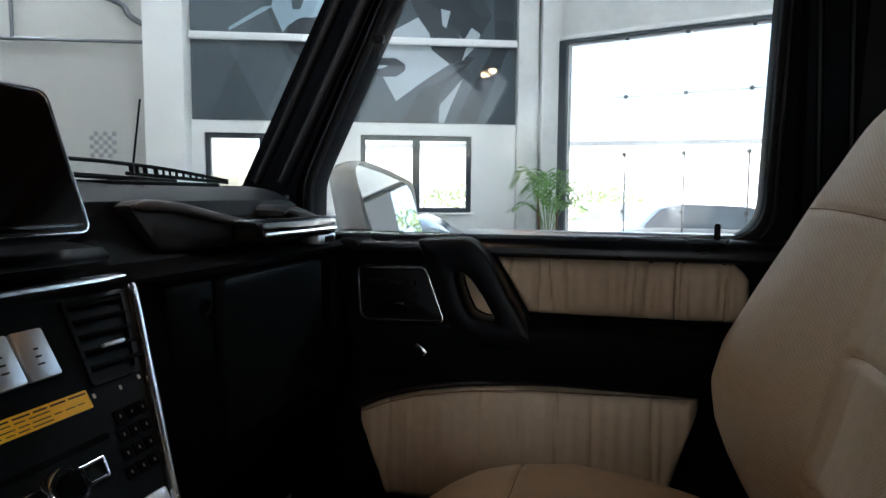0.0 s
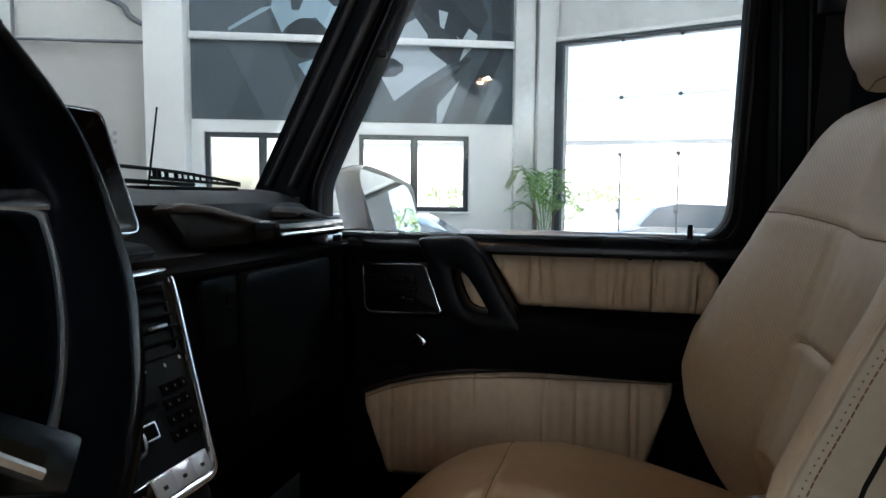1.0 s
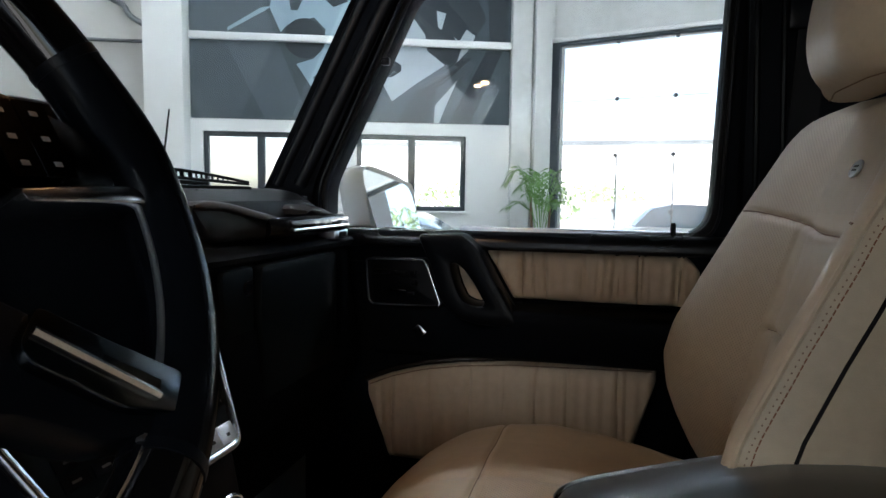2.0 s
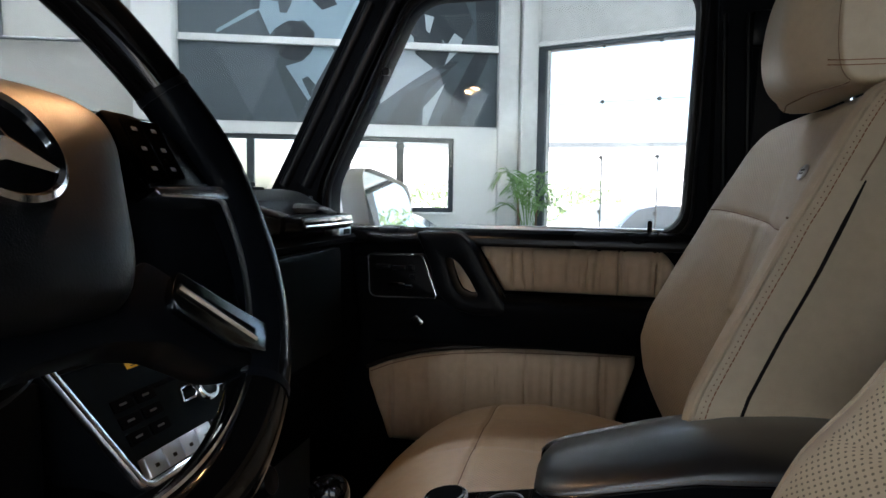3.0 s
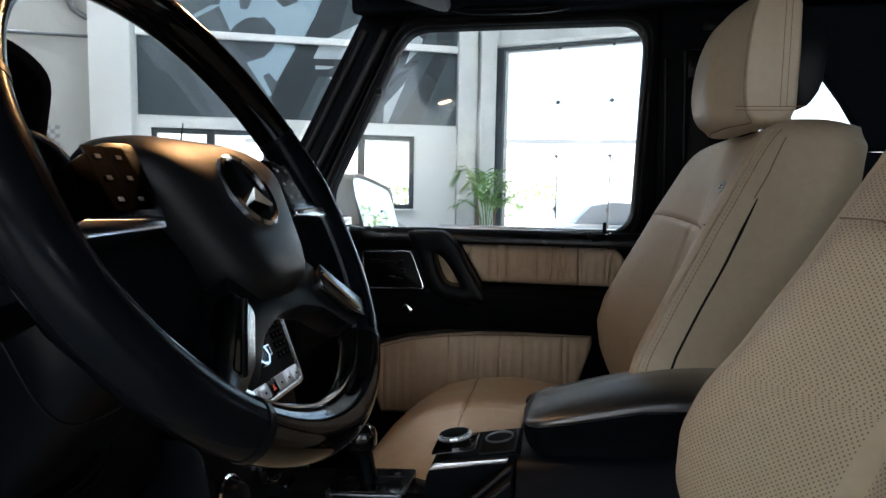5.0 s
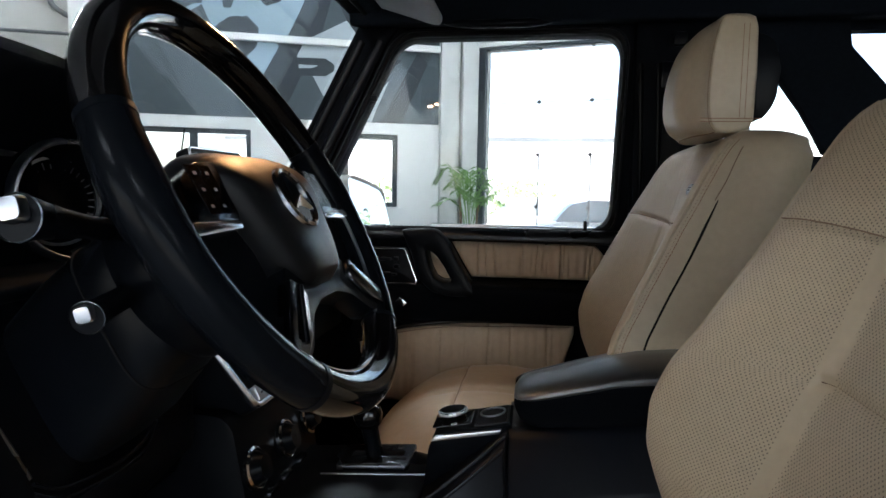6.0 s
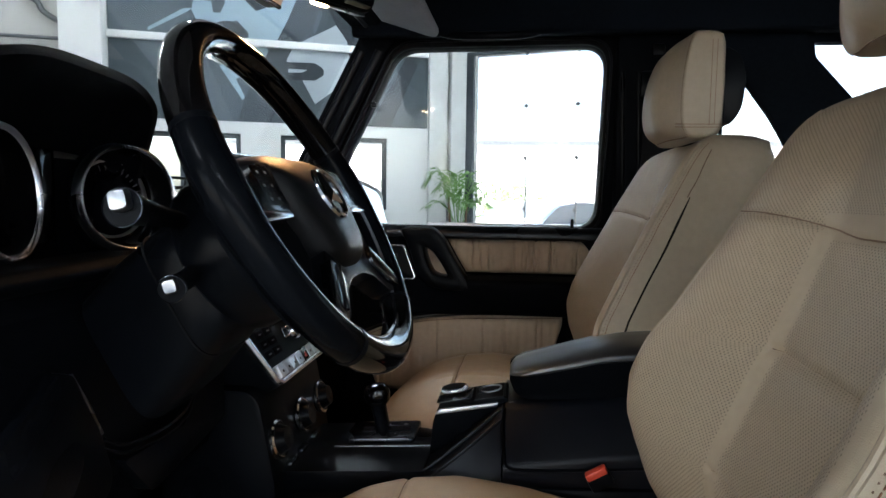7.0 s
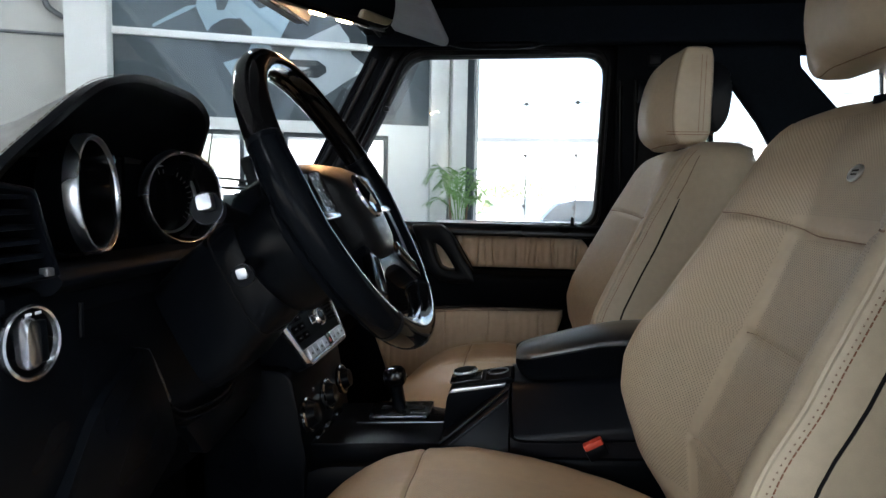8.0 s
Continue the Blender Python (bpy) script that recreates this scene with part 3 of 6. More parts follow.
def parked_car(name, paint, label):
    """A plain saloon at the origin, front along +x, 4.5 m long."""
    c = thing(name, (0, 0, 0), label, "car", "parked cars")
    side = rounded([(-2.2, 0.35), (2.2, 0.35), (2.25, 0.62), (2.05, 0.82), (1.0, 0.95), (-1.6, 0.98), (-2.2, 0.85), (-2.25, 0.6)], 0.12, 4)
    part("body", prism(side, "y", -0.88, 0.88, 0.05), paint, c)
    cab = rounded([(-1.75, 0.96), (1.0, 0.94), (0.35, 1.40), (-0.9, 1.44), (-1.4, 1.35)], 0.10, 4)
    part("cabin", prism(cab, "y", -0.74, 0.74, 0.08), SKY_GLASS, c)
    part("roof", prism(rounded([(0.28, 1.41), (-0.9, 1.455), (-1.3, 1.38), (-1.28, 1.33), (-0.9, 1.40), (0.25, 1.36)], 0.02), "y", -0.70, 0.70, 0.02), paint, c)
    for wx in (-1.35, 1.4):
        for wy in (-0.80, 0.80):
            w = part("wheel", turned_ring([(0.2, -0.1), (0.31, -0.1), (0.33, -0.06), (0.33, 0.06), (0.31, 0.1), (0.2, 0.1)], axis_pose((wx, wy, 0.33), (0, 1, 0)), 20), RUBBER, c)
            part("rim", lathe([(0.0, -0.105), (0.205, -0.102), (0.205, 0.102), (0.0, 0.105)], axis_pose((wx, wy, 0.33), (0, 1, 0)), 16), SATIN, w)
    for wy in (-0.6, 0.6):
        part("headlight", box(2.12, 2.235, wy - 0.18, wy + 0.18, 0.62, 0.74, 0.03), CHROME, c)
        part("tail_light", box(-2.26, -2.15, wy - 0.18, wy + 0.18, 0.66, 0.78, 0.03), ORANGE, c)
    return c


lot = parked_car("parked_car", CAR_GREY, "silver saloon car parked on the asphalt")
lot.matrix_basis = pose(0.2, 17.5, -0.21, 0, 0, 168)
copy_thing(lot, pose(7.0, 16.6, -0.21, 0, 0, 155))
white_car = parked_car("parked_car", CAR_WHITE, "white saloon car parked on the asphalt")
white_car.matrix_basis = pose(2.4, 14.2, -0.21, 0, 0, 4)
copy_thing(white_car, pose(9.5, 20.0, -0.21, 0, 0, 10))
show = parked_car("display_car", CAR_WHITE, "white saloon with a dark roof shown in the hall")
show.matrix_basis = pose(-2.15, 6.1, 0.0, 0, 0, 4) @ Matrix.Diagonal((1, 1, 0.83, 1))


def foliage(name, centre, size, count, mat, label, leaf=0.12, seed=1):
    rnd = random.Random(seed)
    bm = bmesh.new()
    for _ in range(count):
        while True:
            v = Vector((rnd.uniform(-1, 1), rnd.uniform(-1, 1), rnd.uniform(-1, 1)))
            if 0.25 < v.length < 1.0:
                break
        p = Vector(centre) + Vector((v.x * size[0], v.y * size[1], v.z * size[2]))
        q = Euler((rnd.uniform(0, 6), rnd.uniform(0, 6), rnd.uniform(0, 6))).to_matrix()
        s = leaf * rnd.uniform(0.6, 1.3)
        vs = [bm.verts.new(p + q @ Vector(c)) for c in ((-s, 0, 0), (0, -s * 0.45, s * 0.1), (s, 0, 0), (0, s * 0.45, s * 0.1))]
        bm.faces.new(vs)
    return solid(name, bm, mat, label, "hedge", "stuff")


# hedges: daylight glare is in the leaf colours, most in the paler one
foliage("hedge", (-4.0, 30.0, 0.9), (7.0, 1.2, 1.3), 2200, HEDGE, "green hedge beyond the parking lot", 0.13, 3)
foliage("hedge", (0.2, 27.0, 0.8), (1.6, 1.5, 1.3), 1500, HEDGE_BRIGHT, "bushes beyond the parking lot, strong daylight put into their green", 0.09, 5)
foliage("hedge", (17.0, 10.8, 2.2), (3.5, 3.0, 2.5), 5000, HEDGE_BRIGHT, "tall hedge beside the showroom, strong daylight put into its green", 0.11, 9)
foliage("hedge", (21.0, 1.0, 1.0), (1.6, 10.0, 1.5), 9000, HEDGE_BRIGHT, "hedge along the side of the showroom, sunlight put into its green", 0.10, 8)
far = thing("far_building", (8.0, 60.0, -0.21), "pale low industrial building in the distance", "building")
part("wall", box(-30, 40, 60, 75, -0.21, 6.0, 0.0), BACKDROP, far)
part("roof", box(-30.3, 40.3, 59.7, 75.3, 6.0, 6.4, 0.0), STEEL, far)

# palm in a pot in front of the pilasters
palm = thing("potted_palm", (-0.62, 7.75, 0.0), "green potted palm standing beside the glazed wall", "plant")
part("pot", lathe([(0.0, 0.0), (0.17, 0.0), (0.23, 0.42), (0.235, 0.45), (0.20, 0.45), (0.19, 0.40), (0.0, 0.40)], Matrix.Translation((-0.62, 7.75, 0.0)), 28), POT, palm)
rp = random.Random(11)
for k in range(5):
    a = rp.uniform(0, 6.28)
    b0 = Vector((-0.62 + 0.07 * math.cos(a), 7.75 + 0.07 * math.sin(a), 0.40))
    part("stem", tube([b0, b0 + Vector((0.03 * math.cos(a), 0.03 * math.sin(a), 0.35)), b0 + Vector((0.07 * math.cos(a), 0.05 * math.sin(a), 0.75 + 0.07 * k))], [0.022, 0.018, 0.010], 8), TRUNK, palm)
for k in range(18):
    a = 2 * math.pi * k / 18 + rp.uniform(-0.25, 0.25)
    reach, top = rp.uniform(0.14, 0.34), rp.uniform(1.15, 1.78)
    root = Vector((-0.62 + 0.05 * math.cos(a), 7.75 + 0.05 * math.sin(a), rp.uniform(0.80, 1.20)))
    out = Vector((math.cos(a), math.sin(a), 0))
    rise = top - root.z
    spine = smooth_path([root, root + out * reach * 0.35 + Vector((0, 0, rise * 0.65)), root + out * reach * 0.75 + Vector((0, 0, rise)), root + out * (reach + 0.10) + Vector((0, 0, rise * 0.80))], 6)
    bm = tube(spine, 0.005, 5)
    n = len(spine)
    for i in range(6, n):
        d = (spine[i] - spine[i - 1]).normalized()
        side = d.cross(Vector((0, 0, 1))).normalized()
        ln = 0.13 * math.sin(math.pi * (i - 4) / (n - 3)) + 0.06
        for sg in (-1, 1):
            if rp.random() < 0.15:
                continue
            l2 = ln * rp.uniform(0.75, 1.2)
            tipl = spine[i] + side * sg * l2 * 0.8 + d * l2 * 0.75 - Vector((0, 0, l2 * rp.uniform(0.1, 0.5)))
            midl = spine[i] + side * sg * l2 * 0.45 + d * l2 * 0.35
            w = d * 0.013
            bm.faces.new([bm.verts.new(q) for q in (spine[i] - w * 0.4, midl - w, tipl, midl + w)])
    part("frond", bm, LEAF, palm)

# ---- the car: body, pillars, roof, glass ----
body = thing("car_body", (0.3, 0.0, 0.30), "white off-road car body with black lining and open driver's side", "car body")
part("floor_pan", box(-0.62, 1.75, -0.70, 0.72, 0.60, 0.66, 0.01), CARPET, body, "black carpeted floor")
part("tunnel", prism(rounded([(-0.16, 0.66), (0.16, 0.66), (0.12, 0.86), (-0.12, 0.86)], 0.03), "x", -0.58, 1.1, 0.0), CARPET, body, "black carpeted tunnel")
part("firewall", box(-0.66, -0.60, -0.72, 0.72, 0.62, 1.34, 0.01), CARPET, body)
part("chassis", box(-1.75, 1.9, -0.62, 0.62, 0.42, 0.60, 0.02), RUBBER, body)
part("bonnet", prism(rounded([(-1.95, 0.75), (-0.64, 0.75), (-0.64, 1.26), (-1.90, 1.20)], 0.04), "y", -0.74, 0.74, 0.02), CAR_WHITE, body)
for sgn in (-1, 1):
    part("fender", prism(rounded([(-2.0, 0.95), (-1.72, 1.10), (-0.62, 1.14), (-0.50, 1.05), (-0.50, 0.62), (-0.85, 0.62), (-1.0, 0.9), (-1.5, 0.9), (-1.7, 0.62), (-2.0, 0.62)], 0.04), "y", 0.745 * sgn, 0.88 * sgn, 0.02), CAR_WHITE, body)
    part("sill", box(-0.5, 1.2, 0.70 * sgn - 0.06, 0.70 * sgn + 0.08, 0.52, 0.66, 0.02), BLACK_HARD, body)
    for wx in (-1.25, 1.55):
        w = part("wheel", turned_ring([(0.24, -0.13), (0.36, -0.13), (0.39, -0.09), (0.39, 0.09), (0.36, 0.13), (0.24, 0.13)], axis_pose((wx, 0.76 * sgn, 0.39), (0, 1, 0)), 28), RUBBER, body)
        part("rim", lathe([(0.0, -0.06), (0.20, -0.06), (0.245, -0.135), (0.245, 0.135), (0.20, 0.06), (0.0, 0.06)], axis_pose((wx, 0.76 * sgn, 0.39), (0, 1, 0)), 24), SATIN, w)


def ws_x(z):
    """The windscreen's plane."""
    return -0.43 + 0.525 * (z - 1.38)


# pillars
for sgn in (1, -1):
    ap = part("a_pillar", prism(rounded([(ws_x(1.30) + 0.006, 1.30), (-0.316, 1.30), (-0.312, 1.395), (-0.294, 1.437), (-0.132, 1.765), (-0.10, 1.80), (-0.10, 1.86), (ws_x(1.84) + 0.006, 1.84)], 0.02), "y", 0.672 * sgn, 0.735 * sgn, 0.010), BLACK_SOFT, body, "black trimmed windscreen pillar")
    for off, wid in ((0.032, 0.011), (0.080, 0.014)):
        part("ridge", tube([(ws_x(1.40) + off, 0.675 * sgn, 1.40), (ws_x(1.76) + off, 0.675 * sgn, 1.76)], wid, 14), NAVY, ap)
    part("b_pillar", prism(rounded([(0.43, 0.62), (0.64, 0.62), (0.60, 1.30), (0.60, 1.86), (0.435, 1.86), (0.44, 1.35)], 0.02), "y", 0.655 * sgn, 0.735 * sgn, 0.012), BLACK_SOFT, body, "black trimmed door pillar")
    part("roof_rail", prism(rounded([(0.58, 1.775), (0.66, 1.79), (0.735, 1.80), (0.735, 1.90), (0.55, 1.90)], 0.015), "x", -0.20, 1.72, 0.0), LINING, body) if sgn > 0 else \
        part("roof_rail", prism(rounded([(-0.58, 1.80), (-0.66, 1.80), (-0.735, 1.81), (-0.735, 1.90), (-0.55, 1.90)], 0.015), "x", -0.20, 1.72, 0.0), LINING, body)

# rear quarter with the soft top's side window and the band across it
q_out = [(0.60, 0.62), (1.75, 0.62), (1.75, 1.88), (0.60, 1.88)]
q_hole = [(0.70, 1.50), (1.45, 1.50), (1.40, 1.775), (0.70, 1.775)]
quarter = part("rear_quarter", ring_prism(q_out, q_hole, "y", 0.70, 0.735, 0.0), LINING, body, "black cloth soft-top side")
part("soft_top_band", prism([(0.595, 1.86), (0.60, 1.72), (0.715, 1.71), (0.80, 1.595), (0.83, 1.545), (0.855, 1.50), (1.15, 1.50), (0.98, 1.640), (0.893, 1.735), (0.886, 1.785), (0.89, 1.86)], "y", 0.664, 0.698, 0.006), LINING, body)
part("rear_quarter", box(0.60, 1.75, -0.735, -0.70, 0.62, 1.40, 0.01), LINING, body)
part("tailgate", box(1.75, 1.80, -0.73, 0.73, 0.55, 1.45, 0.01), CAR_WHITE, body)
part("soft_top_back", box(1.75, 1.78, -0.73, 0.73, 1.45, 1.90, 0.01), LINING, body)
part("rear_bench", prism(rounded([(1.05, 0.66), (1.45, 0.66), (1.62, 1.30), (1.50, 1.34), (1.36, 0.96), (1.05, 0.94)], 0.04), "y", -0.55, 0.55, 0.02), BLACK, body, "black rear bench")

# roof
rf = []
for x in np.linspace(-0.20, 1.76, 12):
    ring = []
    for y in np.linspace(-0.70, 0.70, 15):
        ring.append((x, y, 1.852 + 0.022 * (1 - (y / 0.7) ** 2)))
    for y in np.linspace(0.73, -0.73, 15):
        ring.append((x, y, 1.925 + 0.025 * (1 - (y / 0.73) ** 2)))
    rf.append(ring)
part("roof_lining", loft(rf), LINING, body, "black cloth roof lining")
part("header", prism(rounded([(ws_x(1.80), 1.80), (-0.13, 1.80), (-0.10, 1.86), (-0.18, 1.90), (ws_x(1.84) - 0.01, 1.84)], 0.012), "y", -0.655, 0.655, 0.0), LINING, body)
grab = part("grab_handle", tube(smooth_path([(0.0, 0.625, 1.80), (0.02, 0.60, 1.785), (0.07, 0.585, 1.775), (0.19, 0.585, 1.775), (0.24, 0.60, 1.785), (0.26, 0.625, 1.80)], 5), 0.010, 10), BLACK_HARD, body)
part("coat_hook", box(0.515, 0.545, 0.640, 0.658, 1.735, 1.765, 0.005), BLACK_HARD, body)
for z0, x0 in ((1.70, 0.462), (1.70, 0.50), (1.66, 0.53)):
    part("pillar_ridge", tube([(x0, 0.655, 1.36), (x0 - 0.012, 0.655, z0)], 0.005, 8), BLACK_HARD, body)
belt = thing("seat_belt", (0.50, 0.64, 0.68), "black seat belt hanging along the door pillar", "seat belt")
part("webbing", prism([(0.468, 0.70), (0.512, 0.70), (0.545, 1.66), (0.505, 1.66)], "y", 0.640, 0.643, 0.0), RUBBER, belt)
part("guide", box(0.490, 0.56, 0.634, 0.654, 1.64, 1.70, 0.006), BLACK_HARD, belt)

# windscreen, cowl, wiper, aerial
rings = []
for z in np.linspace(1.375, 1.825, 8):
    line = [(ws_x(z) - 0.03 * (1 - (y / 0.67) ** 2), y, z) for y in np.linspace(-0.668, 0.668, 17)]
    rings.append(line + [(x - 0.005, y, zz - 0.002) for x, y, zz in line[::-1]])
wsb = loft(rings)
ws = part("windscreen", wsb, GLASS, body, "clear windscreen glass")
ws.visible_shadow = False
part("cowl", prism(rounded([(-0.66, 1.27), (-0.47, 1.27), (-0.455, 1.372), (-0.50, 1.385), (-0.66, 1.33)], 0.01), "y", -0.70, 0.70, 0.0), BLACK_HARD, body, "black cowl grille")
for k in range(9):
    y = 0.02 + 0.075 * k
    part("cowl_slot", box(-0.545, -0.515, y, y + 0.05, 1.372, 1.388, 0.003), SATIN, body) if k in (4, 5, 6, 7) else None
wiper = thing("wiper", (-0.50, 0.70, 1.385), "black windscreen wiper resting on the cowl", "wiper")
part("arm", tube(smooth_path([(-0.53, 0.30, 1.429), (-0.53, 0.43, 1.428), (-0.53, 0.51, 1.4265), (-0.53, 0.634, 1.4205), (-0.53, 0.80, 1.406)], 5), 0.0032, 8), BLACK_HARD, wiper)
part("arm", tube([(-0.53, 0.535, 1.411), (-0.53, 0.62, 1.4085), (-0.53, 0.80, 1.402)], 0.0032, 8), BLACK_HARD, wiper)
for y in (0.545, 0.556, 0.575, 0.60, 0.618, 0.634, 0.651, 0.669, 0.688, 0.705, 0.722):
    part("rung", tube([(-0.53, y, 1.4255 - 0.08 * max(y - 0.55, 0)), (-0.53, y + 0.002, 1.4105 - 0.04 * max(y - 0.55, 0))], 0.0022 if y > 0.61 else 0.004, 6), BLACK_HARD, wiper)
part("blade", tube([(-0.512, 0.0, 1.402), (-0.512, 0.30, 1.408), (-0.508, 0.62, 1.400)], 0.004, 6), RUBBER, wiper)
aer = thing("aerial", (-0.80, 0.81, 1.14), "thin black whip aerial on the fender", "aerial")
part("foot", lathe([(0.0, 0.0), (0.016, 0.0), (0.009, 0.05), (0.0, 0.055)], Matrix.Translation((-0.80, 0.81, 1.125)), 12), BLACK_HARD, aer)
part("whip", tube([(-0.80, 0.81, 1.17), (-0.735, 0.81, 1.57)], [0.0035, 0.002], 6), BLACK_HARD, aer)

# sun visor, interior mirror with map lamps
vis = thing("sun_visor", (-0.06, 0.39, 1.80), "grey cloth sun visor folded up under the roof", "sun visor")
vm = Matrix.Translation((-0.070, 0.39, 1.802)) @ Euler((0, radians(17), 0)).to_matrix().to_4x4()
part("panel", moved(prism(rounded([(-0.105, -0.20), (0.085, -0.20), (0.085, 0.20), (-0.105, 0.20)], [0.02, 0.05, 0.03, 0.02]), "z", -0.010, 0.012, 0.008), vm), VISOR_CLOTH, vis)
part("hinge", tube([(-0.165, 0.60, 1.80), (-0.165, 0.20, 1.80)], 0.006, 8), BLACK_HARD, vis)
copy_thing(vis, Matrix.Translation((-0.06, -0.41, 1.80)))
rvm = thing("interior_mirror", (-0.06, 0.02, 1.80), "dark interior mirror with two lit map lamps beneath", "mirror")
rm = axis_pose((-0.109, 0.030, 1.737), (0.82, -0.50, -0.22))
part("housing", moved(prism(rounded([(-0.135, -0.035), (0.135, -0.035), (0.135, 0.035), (-0.135, 0.035)], 0.028), "z", -0.035, 0.0, 0.010), rm), BLACK_HARD, rvm)
part("mirror_glass", moved(prism(rounded([(-0.126, -0.028), (0.126, -0.028), (0.126, 0.028), (-0.126, 0.028)], 0.024), "z", 0.0005, 0.003, 0.0), rm), MIRROR, rvm)
part("stalk", tube([(-0.125, 0.035, 1.75), (-0.165, 0.03, 1.815)], 0.014, 10), BLACK_HARD, rvm)
part("sensor_cover", prism(rounded([(-0.16, 1.692), (0.085, 1.703), (0.175, 1.79), (-0.16, 1.79)], 0.008, 3), "x", -0.212, -0.190, 0.005), VISOR_CLOTH, rvm, "grey cover at the windscreen")
part("cover_edge", tube([(-0.189, -0.155, 1.692), (-0.189, 0.080, 1.703)], 0.004, 8), BLACK_HARD, rvm)
part("lamp_strip", moved(box(-0.120, 0.120, -0.0385, -0.0345, -0.031, -0.004, 0.001), rm), STEELY, rvm)
for u in (-0.034, 0.028):
    part("map_lamp", moved(prism(rounded([(u - 0.014, -0.026), (u + 0.014, -0.026), (u + 0.014, -0.010), (u - 0.014, -0.010)], 0.006), "y", -0.0410, -0.0386, 0.0), rm), MAPLAMP, rvm, "warm lit map lamp")

# passenger's outside mirror
om = thing("outside_mirror", (-0.30, 0.80, 1.30), "white door mirror housing with a clear mirror glass", "mirror")
mm = axis_pose((-0.275, 0.965, 1.378), (0.93, -0.34, -0.03))
mg = axis_pose((-0.275, 0.965, 1.378), (0.93, -0.34, 0.150))
OMO = rounded([(-0.060, -0.115), (0.113, -0.115), (0.107, -0.075), (0.084, 0.014), (0.072, 0.032), (0.0, 0.054), (-0.070, 0.069), (-0.094, 0.069), (-0.107, 0.055)], 0.008, 4)
rings = []
for s, d in ((0.40, -0.085), (0.72, -0.075), (0.92, -0.045), (1.0, -0.01), (1.0, 0.022), (0.985, 0.026), (0.95, 0.022), (0.94, -0.010)):
    rings.append([mm @ Vector((x * s, y * s - 0.01 * (1 - s), d)) for x, y in OMO])
part("housing", loft(rings), CAR_WHITE, om)
part("mirror_glass", moved(prism(inset(OMO, 0.0085), "z", 0.020, 0.0225, 0.0), mg), MIRROR, om)
part("arm", box(-0.33, -0.27, 0.79, 0.92, 1.275, 1.312, 0.012), BLACK_HARD, om)

# ---- passenger door ----
door = thing("passenger_door", (0.08, 0.70, 0.66), "closed black car door with gathered beige leather panels", "car door")
OPEN = [(-0.289, 1.317), (0.400, 1.322), (0.415, 1.772), (-0.106, 1.768), (-0.270, 1.437), (-0.287, 1.400)]
DO = [(-0.345, 1.255), (0.455, 1.255), (0.462, 1.83), (-0.135, 1.83), (-0.325, 1.43), (-0.342, 1.39)]
rin, rout = rounded(OPEN, [0.010, 0.055, 0.06, 0.05, 0.02, 0.02], 7), rounded(DO, [0.01, 0.03, 0.05, 0.06, 0.02, 0.02], 7)
part("window_frame", ring_prism(rout, rin, "y", 0.684, 0.742, 0.008), BLACK_SOFT, door)
mid = rounded([(-0.300, 1.308), (0.412, 1.308), (0.427, 1.786), (-0.112, 1.784), (-0.281, 1.439), (-0.298, 1.400)], [0.010, 0.06, 0.066, 0.056, 0.02, 0.02], 7)
part("window_seal", ring_prism(mid, rounded(inset(OPEN, -0.001), [0.010, 0.055, 0.06, 0.05, 0.02, 0.02], 7), "y", 0.676, 0.692, 0.004), RUBBER, door)
part("bright_ledge", box(-0.03, 0.395, 0.700, 0.741, 1.306, 1.326, 0.003), SATIN, door, "bright outer sill edge")
bead = [(x, 0.6745, z) for x, z in mid]
part("frame_bead", tube(bead + bead[:1], 0.0030, 8), NAVY, door)
part("frame_clip", box(-0.176, -0.160, 0.672, 0.684, 1.620, 1.634, 0.003), BLACK_HARD, door)
wp = part("window_pane", prism(rounded(inset(OPEN, -0.012), 0.02, 6), "y", 0.712, 0.716, 0.0), GLASS, door)
wp.visible_shadow = False
part("outer_skin", box(-0.50, 0.48, 0.745, 0.80, 0.58, 1.315, 0.015), CAR_WHITE, door)
part("door_shell", prism(rounded([(-0.34, 0.66), (0.455, 0.66), (0.455, 1.316), (-0.34, 1.316)], 0.02), "y", 0.69, 0.743, 0.0), BLACK_SOFT, door)
part("sill_rail", prism(rounded([(0.650, 1.288), (0.690, 1.288), (0.700, 1.318), (0.668, 1.322), (0.652, 1.31)], 0.008, 3), "x", -0.34, 0.452, 0.0), BLACK, door)
part("lock_pin", lathe([(0.0, 0.0), (0.0045, 0.0), (0.0045, 0.022), (0.003, 0.026), (0.0, 0.026)], Matrix.Translation((0.343, 0.684, 1.317)), 12), BLACK_HARD, door)
part("sill_tab", box(-0.175, -0.13, 0.672, 0.695, 1.318, 1.3225, 0.002), BLACK_HARD, door)


